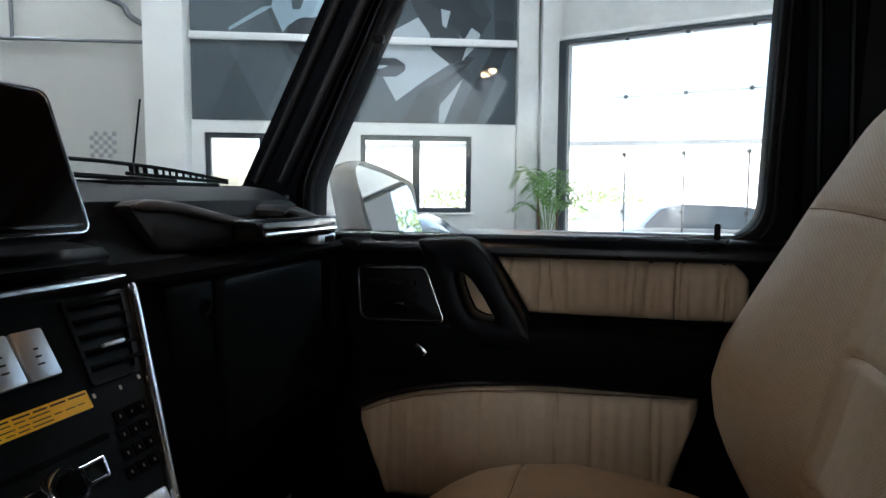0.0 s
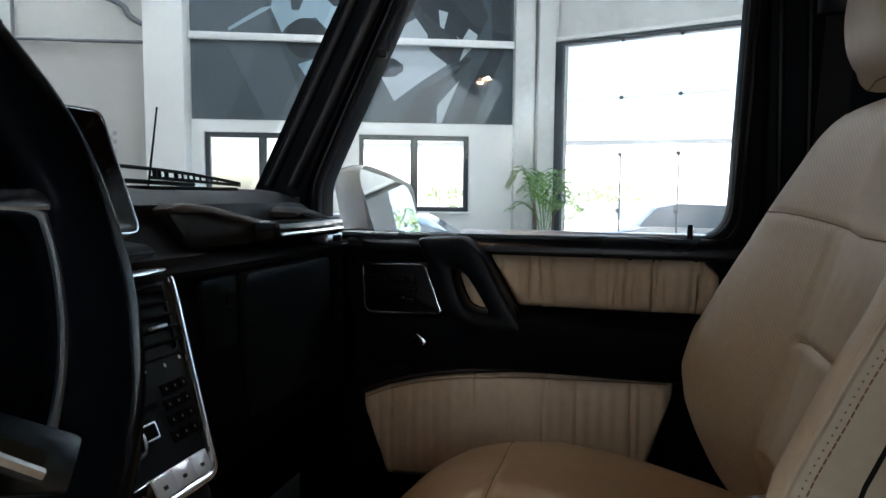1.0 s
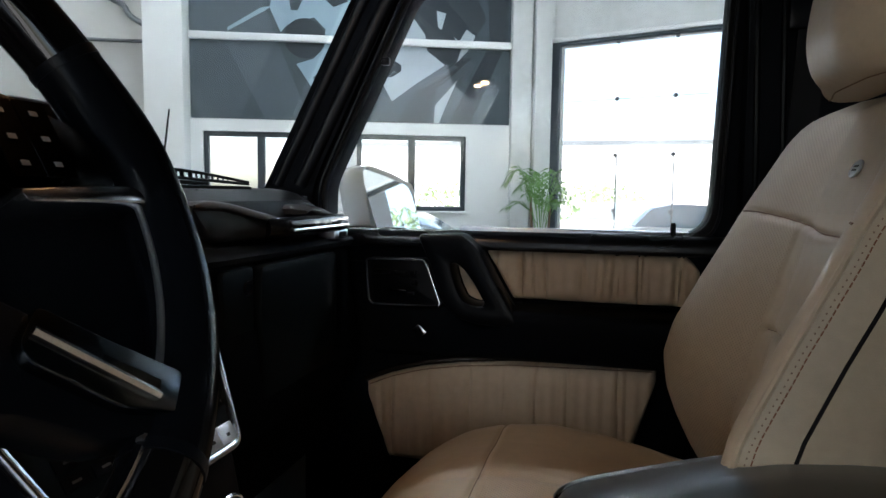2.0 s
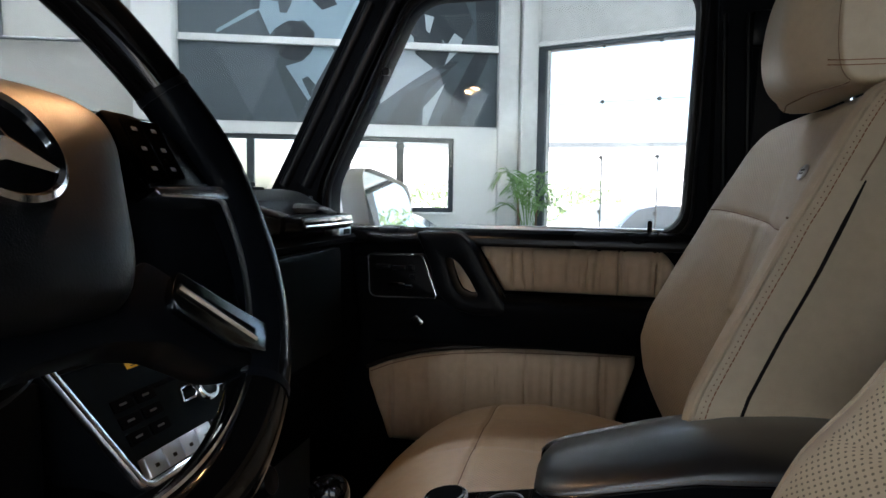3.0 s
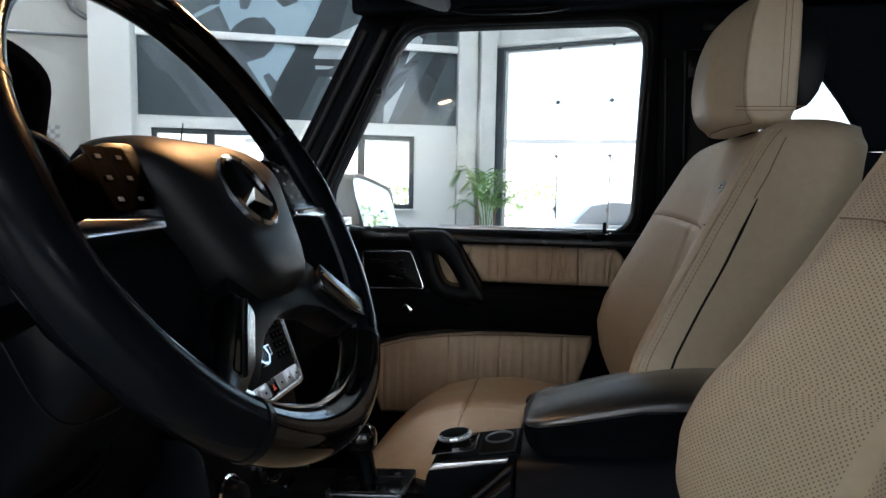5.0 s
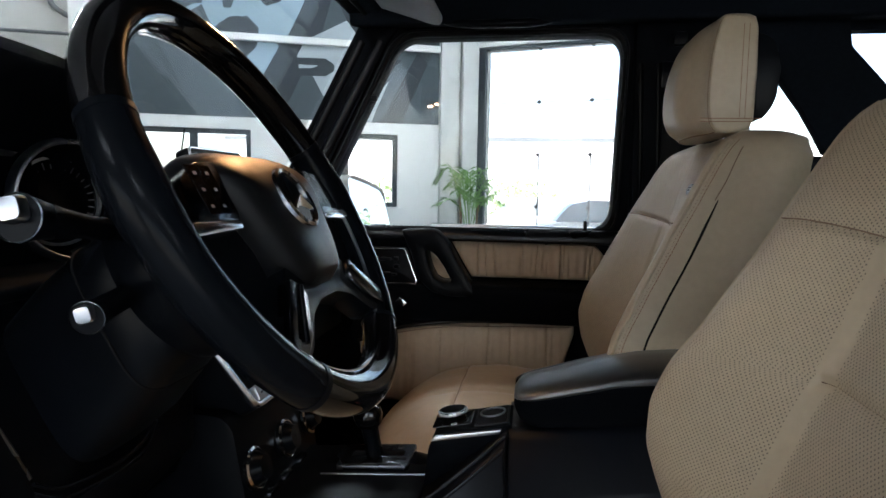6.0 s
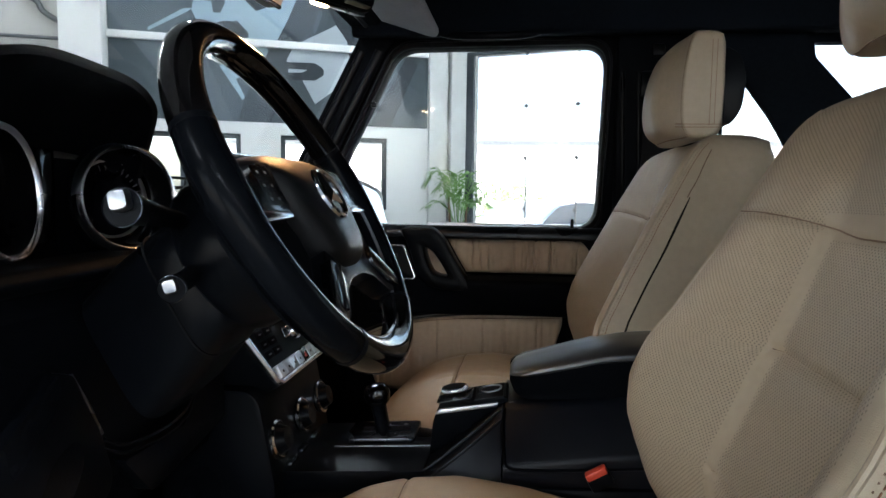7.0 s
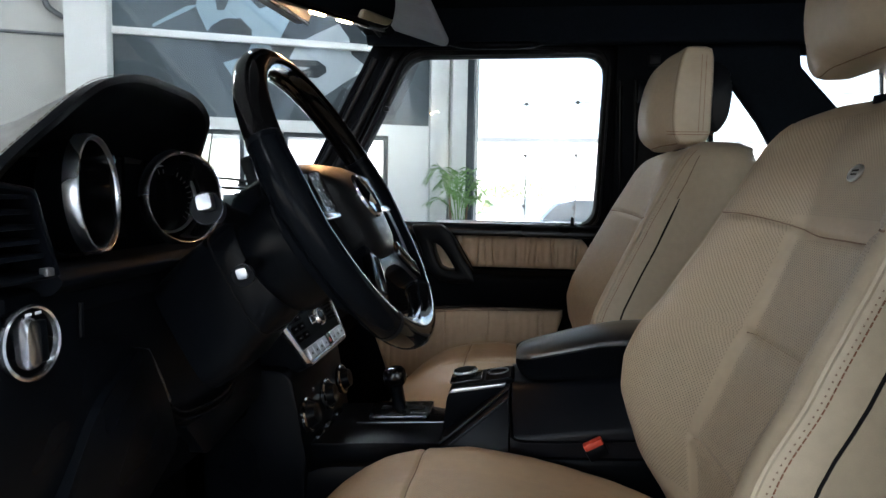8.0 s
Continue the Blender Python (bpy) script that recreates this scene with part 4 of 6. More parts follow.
def pleated(outline_top, outline_bottom, x0, x1, y_face, depth, seed, folds, puff=0.010, cols=150, rows=14):
    """A gathered leather panel: a padded sheet with uneven upright folds."""
    rnd = random.Random(seed)
    cuts = sorted(rnd.uniform(x0 + 0.01, x1 - 0.01) for _ in range(folds))
    widths, amps = [rnd.uniform(0.0014, 0.0045) for _ in cuts], [rnd.choice((0.0012, 0.0025, 0.0045, 0.0065)) for _ in cuts]
    lean = [rnd.uniform(-0.006, 0.006) for _ in cuts]
    bm = bmesh.new()
    front = []
    for i in range(cols + 1):
        x = x0 + (x1 - x0) * i / cols
        zt, zb = outline_top(x), outline_bottom(x)
        col = []
        for k in range(rows + 1):
            v = k / rows
            edge = min(min(v, 1 - v) * 5.0, 1.0, min(x - x0, x1 - x) / 0.012)
            d = -puff * math.sqrt(max(edge, 0.0))
            for c, w, a, l in zip(cuts, widths, amps, lean):
                t = (x - c - l * (v - 0.5)) / w
                if abs(t) < 3:
                    d += a * math.exp(-t * t) * min(edge + 0.4, 1)
            d += 0.0009 * math.sin(x * 310 + seed) * edge + 0.0012 * noise.noise(Vector((x * 45, v * 1.2, seed))) * edge
            col.append(bm.verts.new((x, y_face + d, zb + (zt - zb) * v)))
        front.append(col)
    for i in range(cols):
        for k in range(rows):
            bm.faces.new((front[i][k], front[i + 1][k], front[i + 1][k + 1], front[i][k + 1]))
    border = [c[0] for c in front] + front[-1][1:] + [c[-1] for c in front[::-1]][1:] + front[0][::-1][1:-1]
    back = [bm.verts.new((v.co.x, y_face + depth, v.co.z)) for v in border]
    for i in range(len(border)):
        j = (i + 1) % len(border)
        bm.faces.new((border[i], back[i], back[j], border[j]))
    bm.faces.new(back)
    return bm


up = part("upper_panel", pleated(lambda x: 1.288 - 0.03 * max(0, (x - 0.355) / 0.035) ** 2 * (x > 0.355), lambda x: interp(x, (0.028, 0.078, 0.4), (1.285, 1.199, 1.203)) if x < 0.078 else 1.201,
          0.028, 0.388, 0.684, 0.02, 5, 22), PLEAT, door, "gathered beige leather panel under the window", 60)
part("trim_bead", tube([(0.07, 0.676, 1.197), (0.395, 0.676, 1.200)], 0.003, 6), BLACK_HARD, door)
# armrest ledge and the lower pocket
arm_sec = rounded([(0.0, 1.188), (0.078, 1.196), (0.078, 1.09), (0.028, 1.098), (0.006, 1.14)], [0.018, 0.004, 0.004, 0.012, 0.02], 5)
arm_rings = []
for x in np.linspace(-0.19, 0.452, 34):
    k = 0.25 + 0.75 * smoothstep((x + 0.10) / 0.22)
    arm_rings.append([(x, 0.69 - (0.078 - d) * k, z - 0.012 * (1 - k)) for d, z in arm_sec])
part("armrest", loft(arm_rings), BLACK_SOFT, door)
LT = lambda x: interp(x, (-0.20, -0.15, -0.09, -0.016, 0.08, 0.33), (1.030, 1.052, 1.070, 1.083, 1.092, 1.100))
part("lower_panel", pleated(LT, lambda x: interp(x, (-0.20, -0.155, 0.27, 0.33), (1.022, 0.885, 0.885, 1.09)), -0.198, 0.325, 0.672, 0.03, 9, 20, 0.014, 190), PLEAT, door, "gathered beige leather map pocket", 60)
part("pocket_seam", tube([(x, 0.6605, LT(x) - 0.0085) for x in np.linspace(-0.19, 0.318, 24)], 0.0012, 6), SEAM, door)
part("pocket_rim", tube([(x, 0.664, LT(x) + 0.003) for x in np.linspace(-0.2, 0.328, 24)], 0.0045, 8), BROWN, door)

# grab handle with its beige recess
hp = [(-0.088, 1.316), (-0.004, 1.318), (0.022, 1.295), (0.055, 1.235), (0.094, 1.172), (0.090, 1.160), (0.030, 1.160), (-0.010, 1.168), (-0.045, 1.20), (-0.060, 1.255)]
hole = [(-0.026, 1.266), (-0.016, 1.266), (-0.002, 1.256), (0.016, 1.231), (0.034, 1.200), (0.032, 1.195), (0.012, 1.196), (-0.004, 1.203), (-0.014, 1.222), (-0.022, 1.245)]
gh = part("grab_handle", ring_prism(rounded(hp, 0.014, 4), rounded(hole, 0.006, 4), "y", 0.618, 0.672, 0.006), BLACK_HARD, door, "black moulded pull handle")
part("handle_recess", prism(rounded(hole, 0.004, 3), "y", 0.678, 0.682, 0.0), PLEAT, gh, "beige leather behind the pull handle")
# switch panel with a chrome surround
cp = rounded([(-0.200, 1.266), (-0.084, 1.268), (-0.054, 1.187), (-0.058, 1.180), (-0.186, 1.178), (-0.196, 1.188)], 0.008, 4)
sp = part("switch_panel", prism(cp, "y", 0.664, 0.690, 0.003), BLACK_HARD, door)
part("surround", ring_prism(cp, inset(cp, 0.0035), "y", 0.660, 0.6640, 0.0008), CHROME, sp)
for i, (a, b, c, d) in enumerate([(-0.180, -0.150, 1.238, 1.246), (-0.145, -0.118, 1.236, 1.244), (-0.155, -0.118, 1.205, 1.211), (-0.112, -0.100, 1.236, 1.246), (-0.110, -0.098, 1.218, 1.228), (-0.118, -0.104, 1.200, 1.206)]):
    part("switch", box(a, b, 0.654, 0.664, c, d, 0.002), BLACK_HARD if i != 2 else SMOKED, sp)
part("door_lever", moved(prism(rounded([(-0.012, -0.007), (0.010, -0.009), (0.016, 0.004), (-0.006, 0.010)], 0.004), "y", -0.012, 0.0, 0.002), Matrix.Translation((-0.092, 0.660, 1.138)) @ Euler((0, radians(25), 0)).to_matrix().to_4x4()), CHROME, door, "silver door lever")

# ---- front seats ----
def smooth_table(xs, ys, lo, hi, spread):
    """A table of values, smoothed, as a function."""
    g = np.linspace(lo, hi, 241)
    v = np.interp(g, xs, ys)
    k = np.exp(-np.linspace(-2.5, 2.5, 2 * spread + 1) ** 2)
    w = np.convolve(np.pad(v, spread, mode="edge"), k / k.sum(), mode="valid")
    return lambda q: float(np.interp(q, g, w))


seat_front_x = smooth_table((0.93, 1.01, 1.06, 1.10, 1.15, 1.20, 1.265, 1.32, 1.36, 1.41, 1.455, 1.475, 1.490, 1.500, 1.506),
                            (0.430, 0.372, 0.346, 0.331, 0.325, 0.336, 0.366, 0.394, 0.412, 0.438, 0.463, 0.476, 0.490, 0.508, 0.535), 0.93, 1.506, 8)
seat_half = smooth_table((0.93, 1.0, 1.10, 1.20, 1.30, 1.38, 1.43, 1.46, 1.48, 1.497, 1.506),
                         (0.215, 0.240, 0.258, 0.258, 0.250, 0.240, 0.232, 0.224, 0.213, 0.192, 0.155), 0.93, 1.506, 5)
panel_x = smooth_table((0.93, 1.077, 1.142, 1.217, 1.29, 1.355, 1.42, 1.46, 1.49, 1.506),
                       (0.440, 0.408, 0.424, 0.438, 0.455, 0.471, 0.489, 0.503, 0.515, 0.540), 0.93, 1.506, 5)
PANEL = 0.115
CREASES = (1.220, 1.078)


def upper_seam(a):
    """Height of the yoke seam, dipping towards the middle."""
    return 1.346 + 0.022 * smoothstep((a - 0.04) / 0.17)


def seat_surface(z, y):
    """x of the backrest's front at height z, y from the seat's middle."""
    w, a = seat_half(z), abs(y)
    step = 0.0025 * smoothstep((a - PANEL + 0.004) / 0.008) * (1 - smoothstep((z - upper_seam(a) + 0.006) / 0.008))
    deep = max(panel_x(z) - seat_front_x(z), 0.0)
    t = min(max((a - PANEL + 0.02) / (w - 0.022 - PANEL + 0.02), 0.0), 1.0)
    x = panel_x(z) - step - (deep - step) * (0.45 * t + 0.55 * smoothstep(t))
    r = 0.016
    if a > w - r:
        q = min((a - (w - r)) / r, 1.0)
        x += r * (1 - math.sqrt(max(1 - q * q, 0.0)))
    g = 0.0045 * math.exp(-((z - upper_seam(a)) / 0.004) ** 2) * (1 - smoothstep((a - w + 0.045) / 0.03))
    if a < PANEL:
        for zs in CREASES:
            g += 0.006 * math.exp(-((z - zs) / 0.0045) ** 2)
            g -= 0.002 * math.exp(-((z - zs - 0.018) / 0.012) ** 2)
    return x + g + 0.0014 * noise.noise(Vector((y * 15, z * 11, 3.0))) + 0.0006 * noise.noise(Vector((y * 45, z * 34, 7.0)))


def stitches(path, normal, off, pitch=0.0058, size=(0.0032, 0.0011)):
    """Small thread bars along a path."""
    bm = bmesh.new()
    P = [Vector(p) for p in path]
    acc = 0.0
    for a, b in zip(P, P[1:]):
        d = b - a
        ln = d.length
        while acc < ln:
            c = a + d * (acc / ln) + Vector(normal) * off
            t = d.normalized() * size[0] / 2
            s = d.normalized().cross(Vector(normal)).normalized() * size[1] / 2
            n = Vector(normal) * 0.0005
            vs = [bm.verts.new(q) for q in (c - t - s, c + t - s, c + t + s, c - t + s)]
            vt = [bm.verts.new(q.co + n) for q in vs]
            bm.faces.new(vt)
            for i in range(4):
                bm.faces.new((vs[i], vs[(i + 1) % 4], vt[(i + 1) % 4], vt[i]))
            acc += pitch
        acc -= ln
    return bm


def make_seat(cy):
    seat = thing("front_seat", (0.18, cy, 0.66), "beige perforated leather front seat with a black base", "seat", "front seats")
    # backrest
    zs = sorted({*np.linspace(0.93, 1.48, 140), *(1.484, 1.488, 1.492, 1.496, 1.499, 1.502, 1.504, 1.506)})
    cols = sorted({*np.linspace(-1, 1, 121), *(sg * (PANEL + d) / 0.25 for sg in (-1, 1) for d in (-0.006, -0.004, -0.002, 0.0, 0.002, 0.004, 0.006)), *(sg * d for sg in (-1, 1) for d in (0.955, 0.97, 0.985, 0.993))})
    NF, rings = len(cols), []
    for z in zs:
        w = seat_half(z)
        th = interp(z, (0.93, 1.1, 1.4, 1.47, 1.495, 1.506), (0.14, 0.17, 0.135, 0.110, 0.085, 0.045))
        ys = [w * c for c in cols]
        xf = [seat_surface(z, y) for y in ys]
        ring = [(x, cy + y, z) for x, y in zip(xf, ys)]
        xb = seat_front_x(z) + 0.030 + th
        for t in np.linspace(0.25, 1.0, 5):
            ring.append((xf[-1] + (xb - 0.03 - xf[-1]) * t, cy + w * (1 - 0.02 * t), z))
        for t in np.linspace(0.0, 1.0, 10):
            ring.append((xb, cy + (w - 0.03) * (1 - 2 * t), z))
        for t in np.linspace(1.0, 0.25, 5):
            ring.append((xf[0] + (xb - 0.03 - xf[0]) * t, cy - w * (1 - 0.02 * t), z))
        rings.append(ring)
    bm = loft(rings)
    place = {}
    bm.verts.ensure_lookup_table()
    nring = len(rings[0])
    for i, ring in enumerate(rings):
        along = [0.0]
        for a, b in zip(ring, ring[1:]):
            along.append(along[-1] + (Vector(b) - Vector(a)).length)
        mid_ = along[NF // 2]
        up_ = sum((Vector(rings[k + 1][NF // 2]) - Vector(rings[k][NF // 2])).length for k in range(i))
        for k in range(nring):
            place[i * nring + k] = (along[k] - mid_, up_)
    bm.verts.index_update()
    uv = bm.loops.layers.uv.new("cover")
    for f in bm.faces:
        for lp in f.loops:
            lp[uv].uv = place[lp.vert.index]
        c = f.calc_center_median()
        a, z = abs(c.y - cy), c.z
        front = c.x < panel_x(z) + 0.02 and a < seat_half(z) - 0.006
        holes = (a < 0.099 and z < 1.340) or (0.1165 < a < seat_half(z) - 0.022 and 1.0 < z < 1.37) or (1.368 < z < 1.487 and a < seat_half(z) - 0.02)
        f.material_index = 0 if front and holes else 1
    back = part("backrest", bm, [BEIGE_P, BEIGE], seat, "perforated beige leather backrest with raised bolsters", 50)

    def line(zy, lift_off=-0.0008):
        return [(seat_surface(z, y) + lift_off, cy + y, z) for z, y in zy]

    part("seam", tube(line([(upper_seam(abs(y)), y) for y in np.linspace(-0.226, 0.226, 110)], -0.0006), 0.0010, 5), SEAM, back)
    for zz in CREASES:
        part("seam", tube(line([(zz, y) for y in np.linspace(-0.113, 0.113, 40)], 0.0004), 0.0013, 5), THREAD, back)
    for sgn in (-1, 1):
        edge = [(seat_surface(z, sgn * (seat_half(z) - 0.005)) - 0.0005, cy + sgn * (seat_half(z) - 0.0035), z) for z in np.linspace(0.98, 1.488, 50)]
        part("piping", tube([(p[0] + 0.001, p[1], p[2]) for p in edge], 0.0030, 8), BEIGE, back)
        row = [(p[0] + 0.0075, cy + sgn * (seat_half(p[2]) + 0.0002), p[2]) for p in edge]
        part("stitching", stitches(row, (0, sgn, 0), 0.0004, pitch=0.0056, size=(0.0014, 0.0010)), SEAM, back)
        row = [(p[0] + 0.0120, cy + sgn * (seat_half(p[2]) + 0.0002), p[2]) for p in edge]
        part("stitching", stitches(row, (0, sgn, 0), 0.0004, size=(0.0044, 0.0010)), STITCH, back)
        slot = [(seat_front_x(z) + interp(z, (0.98, 1.2, 1.36, 1.40), (0.046, 0.046, 0.043, 0.040)), cy + sgn * seat_half(z) * 0.995, z) for z in np.linspace(0.99, 1.402, 22)]
        part("gap", tube(slot, [0.0017] * 17 + [0.0018, 0.0020, 0.0021, 0.0016, 0.0008], 6), RUBBER, back, "dark gap between seat cover and back shell")
        rise = [(seat_front_x(z) + interp(z, (1.40, 1.43, 1.48), (0.036, 0.036, 0.030)), cy + sgn * (seat_half(z) * 0.995 + 0.0008), z) for z in np.linspace(1.402, 1.478, 10)]
        part("seam", tube(rise, 0.0008, 5), SEAM, back)
    bd = Vector((seat_surface(1.418, 0) - 0.001, cy, 1.418))
    bp = axis_pose(bd, (-0.90, 0, 0.43))
    badge = part("badge", lathe([(0.0, 0.0), (0.0145, 0.0), (0.0145, 0.002), (0.0120, 0.003), (0.0115, 0.002), (0.0, 0.002)], bp @ Matrix.Diagonal((1, 0.72, 1, 1)), 28), SATIN, back, "small oval chrome badge")
    for k, wdt in enumerate((0.013, 0.015)):
        part("badge_bar", moved(box(-wdt / 2, wdt / 2, -0.003 + k * 0.0045, -0.001 + k * 0.0045, 0.002, 0.0026, 0.0), bp), INK, badge)
    # cushion
    crown = smooth_table((-0.105, -0.100, -0.09, -0.075, -0.055, -0.03, 0.0, 0.03, 0.09, 0.16, 0.25, 0.35, 0.46), (0.86, 0.885, 0.912, 0.938, 0.962, 0.984, 1.003, 1.017, 1.033, 1.038, 1.030, 1.008, 0.985), -0.105, 0.46, 3)
    half = smooth_table((-0.105, -0.095, -0.06, 0.0, 0.1, 0.25, 0.35, 0.46), (0.19, 0.215, 0.245, 0.268, 0.278, 0.272, 0.255, 0.20), -0.105, 0.46, 3)

    def top(x, y):
        w, a = half(x), abs(y)
        z = crown(x) - 0.030 * (a / 0.27) ** 2 + 0.010 * math.exp(-((a - 0.20) / 0.05) ** 2) * interp(x, (-0.05, 0.1), (0.0, 1.0))
        if a > w - 0.05:
            t = min((a - (w - 0.05)) / 0.05, 1.0)
            z -= 0.05 * (1 - math.sqrt(max(1 - t * t, 0.0)))
        z += 0.0018 * noise.noise(Vector((x * 14, y * 14, 5.0))) + 0.0007 * noise.noise(Vector((x * 40, y * 40, 2.0)))
        z -= 0.0045 * math.exp(-((x - 0.09) / 0.004) ** 2)
        z -= 0.0045 * math.exp(-((a + 0.0) / 0.0045) ** 2) * interp(x, (0.0, 0.05), (0.0, 1.0)) - 0.004 * math.exp(-((x - 0.05) / 0.06) ** 2 - ((a - 0.07) / 0.06) ** 2)
        return z

    xs = sorted({*np.linspace(-0.105, 0.46, 40), 0.078, 0.082, 0.086, 0.09, 0.094, 0.098, 0.102, -0.1, -0.095, -0.085})
    rings = []
    for x in xs:
        w, zb = half(x), interp(x, (-0.105, 0.0, 0.46), (0.855, 0.835, 0.83))
        ring = [(x, cy + y, max(top(x, y), zb + 0.002)) for y in np.linspace(-w, w, 74)]
        for t in np.linspace(0, 1, 8):
            ring.append((x, cy + (w - 0.005) * (1 - 2 * t), zb))
        rings.append(ring)
    cb = loft(rings)
    uv = cb.loops.layers.uv.new("cover")
    for f in cb.faces:
        for lp in f.loops:
            lp[uv].uv = (lp.vert.co.y, lp.vert.co.x)
        c = f.calc_center_median()
        f.material_index = 1 if c.x > 0.105 and abs(c.y - cy) < 0.123 and c.z > 0.95 else 0
    cush = part("cushion", cb, [BEIGE_SEAT, BEIGE_SEAT_P], seat, "beige leather seat cushion", 50)

    part("seam", tube([(0.09, cy + y, top(0.09, y)) for y in np.linspace(-0.255, 0.255, 40)], 0.0010, 5), SEAM, cush)
    part("seam", tube([(x, cy, top(x, 0.0)) for x in np.linspace(0.02, 0.36, 24)], 0.0008, 5), SEAM, cush)
    fr = [(x, cy + y, 0.858) for x, y in ((0.2, -0.273), (-0.03, -0.255), (-0.085, -0.225), (-0.104, -0.185), (-0.106, 0.0), (-0.104, 0.185), (-0.085, 0.225), (-0.03, 0.255), (0.2, 0.273))]
    part("piping", tube(smooth_path(fr, 5), 0.005, 8), THREAD, cush)
    part("base", prism(rounded([(-0.07, 0.66), (0.44, 0.66), (0.46, 0.835), (-0.09, 0.850)], 0.03), "y", cy - 0.21, cy + 0.21, 0.01), BLACK_HARD, seat, "black plastic seat base")
    part("side_cover", prism(rounded([(0.06, 0.70), (0.47, 0.72), (0.50, 1.02), (0.42, 1.04), (0.30, 0.93), (0.05, 0.86)], 0.03), "y", cy - 0.262, cy - 0.225, 0.008), BLACK_HARD, seat)
    # headrest
    prof = smooth_path([(0.540, 0, 1.707), (0.507, 0, 1.704), (0.480, 0, 1.682), (0.460, 0, 1.640), (0.449, 0, 1.595), (0.446, 0, 1.555), (0.456, 0, 1.524), (0.480, 0, 1.508), (0.520, 0, 1.503), (0.555, 0, 1.504)], 4)
    prof = [(p.x, p.z) for p in prof] + [(0.574, 1.510), (0.582, 1.525), (0.584, 1.60), (0.582, 1.68), (0.576, 1.700), (0.562, 1.706)]
    prof = [(x, z if z < 1.6 else 1.6 + (z - 1.6) * 0.80) for x, z in prof]
    prof = [(0.446 + (x - 0.446) * 0.77, z) for x, z in prof]
    mx_, mz_ = 0.505, 1.598

    def head_point(x, z, y):
        """A point of the headrest's outline, pulled in towards its two cheeks."""
        q = min(abs(y) / 0.128, 1.0)
        fore = max((mx_ - x) / 0.059, 0.0)
        x = x + 0.034 * fore * smoothstep((q - 0.30) / 0.66)
        r = 0.014
        e = max((abs(y) - (0.128 - r)) / r, 0.0)
        k = 1 - 0.17 * (1 - math.sqrt(max(1 - min(e, 1.0) ** 2, 0.0)))
        return Vector((mx_ + (x - mx_) * k, cy + y, mz_ + (z - mz_) * (1 - (1 - k) * 0.55)))

    hy = sorted({*np.linspace(-0.128, 0.128, 33), *(sg * v for sg in (-1, 1) for v in (0.1155, 0.118, 0.122, 0.125, 0.127))})
    rings = [[head_point(x, z, y) for x, z in prof] for y in hy]
    head = part("headrest", loft(rings), BEIGE, seat, "beige leather headrest", 50)
    for sgn in (-1, 1):
        n = len(prof)
        part("seam", tube([head_point(x, z, sgn * 0.1225) for x, z in prof[2:30]], 0.0005, 5), SEAM, head)
        for off in (0.527, 0.535):
            part("seam", tube([Vector((off, cy + sgn * 0.1283, z)) for z in np.linspace(1.525, 1.668, 8)], 0.0004, 5), STITCH, head)
    part("seam", tube([head_point(x, z, y) + Vector((0, 0, -0.0006)) for (x, z), y in [(prof[29], v) for v in np.linspace(-0.12, 0.12, 20)]], 0.0008, 5), SEAM, head)
    for z_ in (1.5215, 1.5265):
        part("seam", tube([Vector((0.447 + 0.77 * d, cy - 0.1290, z_ + 0.03 * max(0.0, 0.045 - d))) for d in np.linspace(0.03, 0.165, 12)], 0.0005, 5), STITCH, head)
    part("back_shell", prism(rounded([(0.545, 1.524), (0.570, 1.528), (0.588, 1.555), (0.594, 1.61), (0.582, 1.652), (0.549, 1.665)], 0.015), "y", cy - 0.10, cy + 0.10, 0.012), BLACK_HARD, head, "black headrest back shell")
    for sgn in (-1, 1):
        part("post", tube([(0.560, cy + sgn * 0.065, 1.48), (0.552, cy + sgn * 0.065, 1.58)], 0.006, 12), CHROME, seat)
        part("post_collar", lathe([(0.0, 0.0), (0.013, 0.0), (0.012, 0.008), (0.0, 0.009)], Matrix.Translation((0.559, cy + sgn * 0.065, 1.500)), 14), BLACK_HARD, seat)
    return seat


pseat = make_seat(0.318)
dseat = copy_thing(pseat, Matrix.Translation((0.18 + 0.048, -0.340, 0.66 + 0.018)))
lean = smooth_table((0.93, 0.998, 1.052, 1.094, 1.138, 1.182, 1.238, 1.275, 1.317, 1.367, 1.506), (-0.040, -0.034, -0.025, -0.0215, -0.013, -0.005, 0.010, 0.015, 0.020, 0.0235, 0.022), 0.93, 1.506, 9)
for ob in dseat.children:
    if ob.name.startswith("cushion"):
        ob.location += Vector((-0.072, 0, -0.026))  # slid forward and lowered
    if ob.name.startswith("headrest"):
        ob.location += Vector((0.012, 0, 0.030))
    if ob.name.startswith("backrest"):
        for b in (ob, *ob.children_recursive):  # the driver's backrest leans further back
            b.data = b.data.copy()
            for v in b.data.vertices:  # less so towards the door opening
                v.co.x += lean(v.co.z) - 0.026 * smoothstep((v.co.z - 1.10) / 0.28) * (1 - smoothstep((v.co.y - 0.318 + 0.24) / 0.26))
            if b.name.startswith("badge") and b.parent is ob:
                b.location += Vector((0.0, 0.016, 0.0))
        ob.data.materials[0] = BEIGE_NEAR  # softer, more open holes on the used seat
for ob in pseat.children:
    if ob.name.startswith("backrest"):
        for b in (ob, *ob.children_recursive):  # the far shoulder of the passenger's backrest lies further back
            for v in b.data.vertices:
                v.co.x += 0.008 * smoothstep((v.co.z - 1.08) / 0.36) * smoothstep((v.co.y - 0.318 + 0.16) / 0.36)

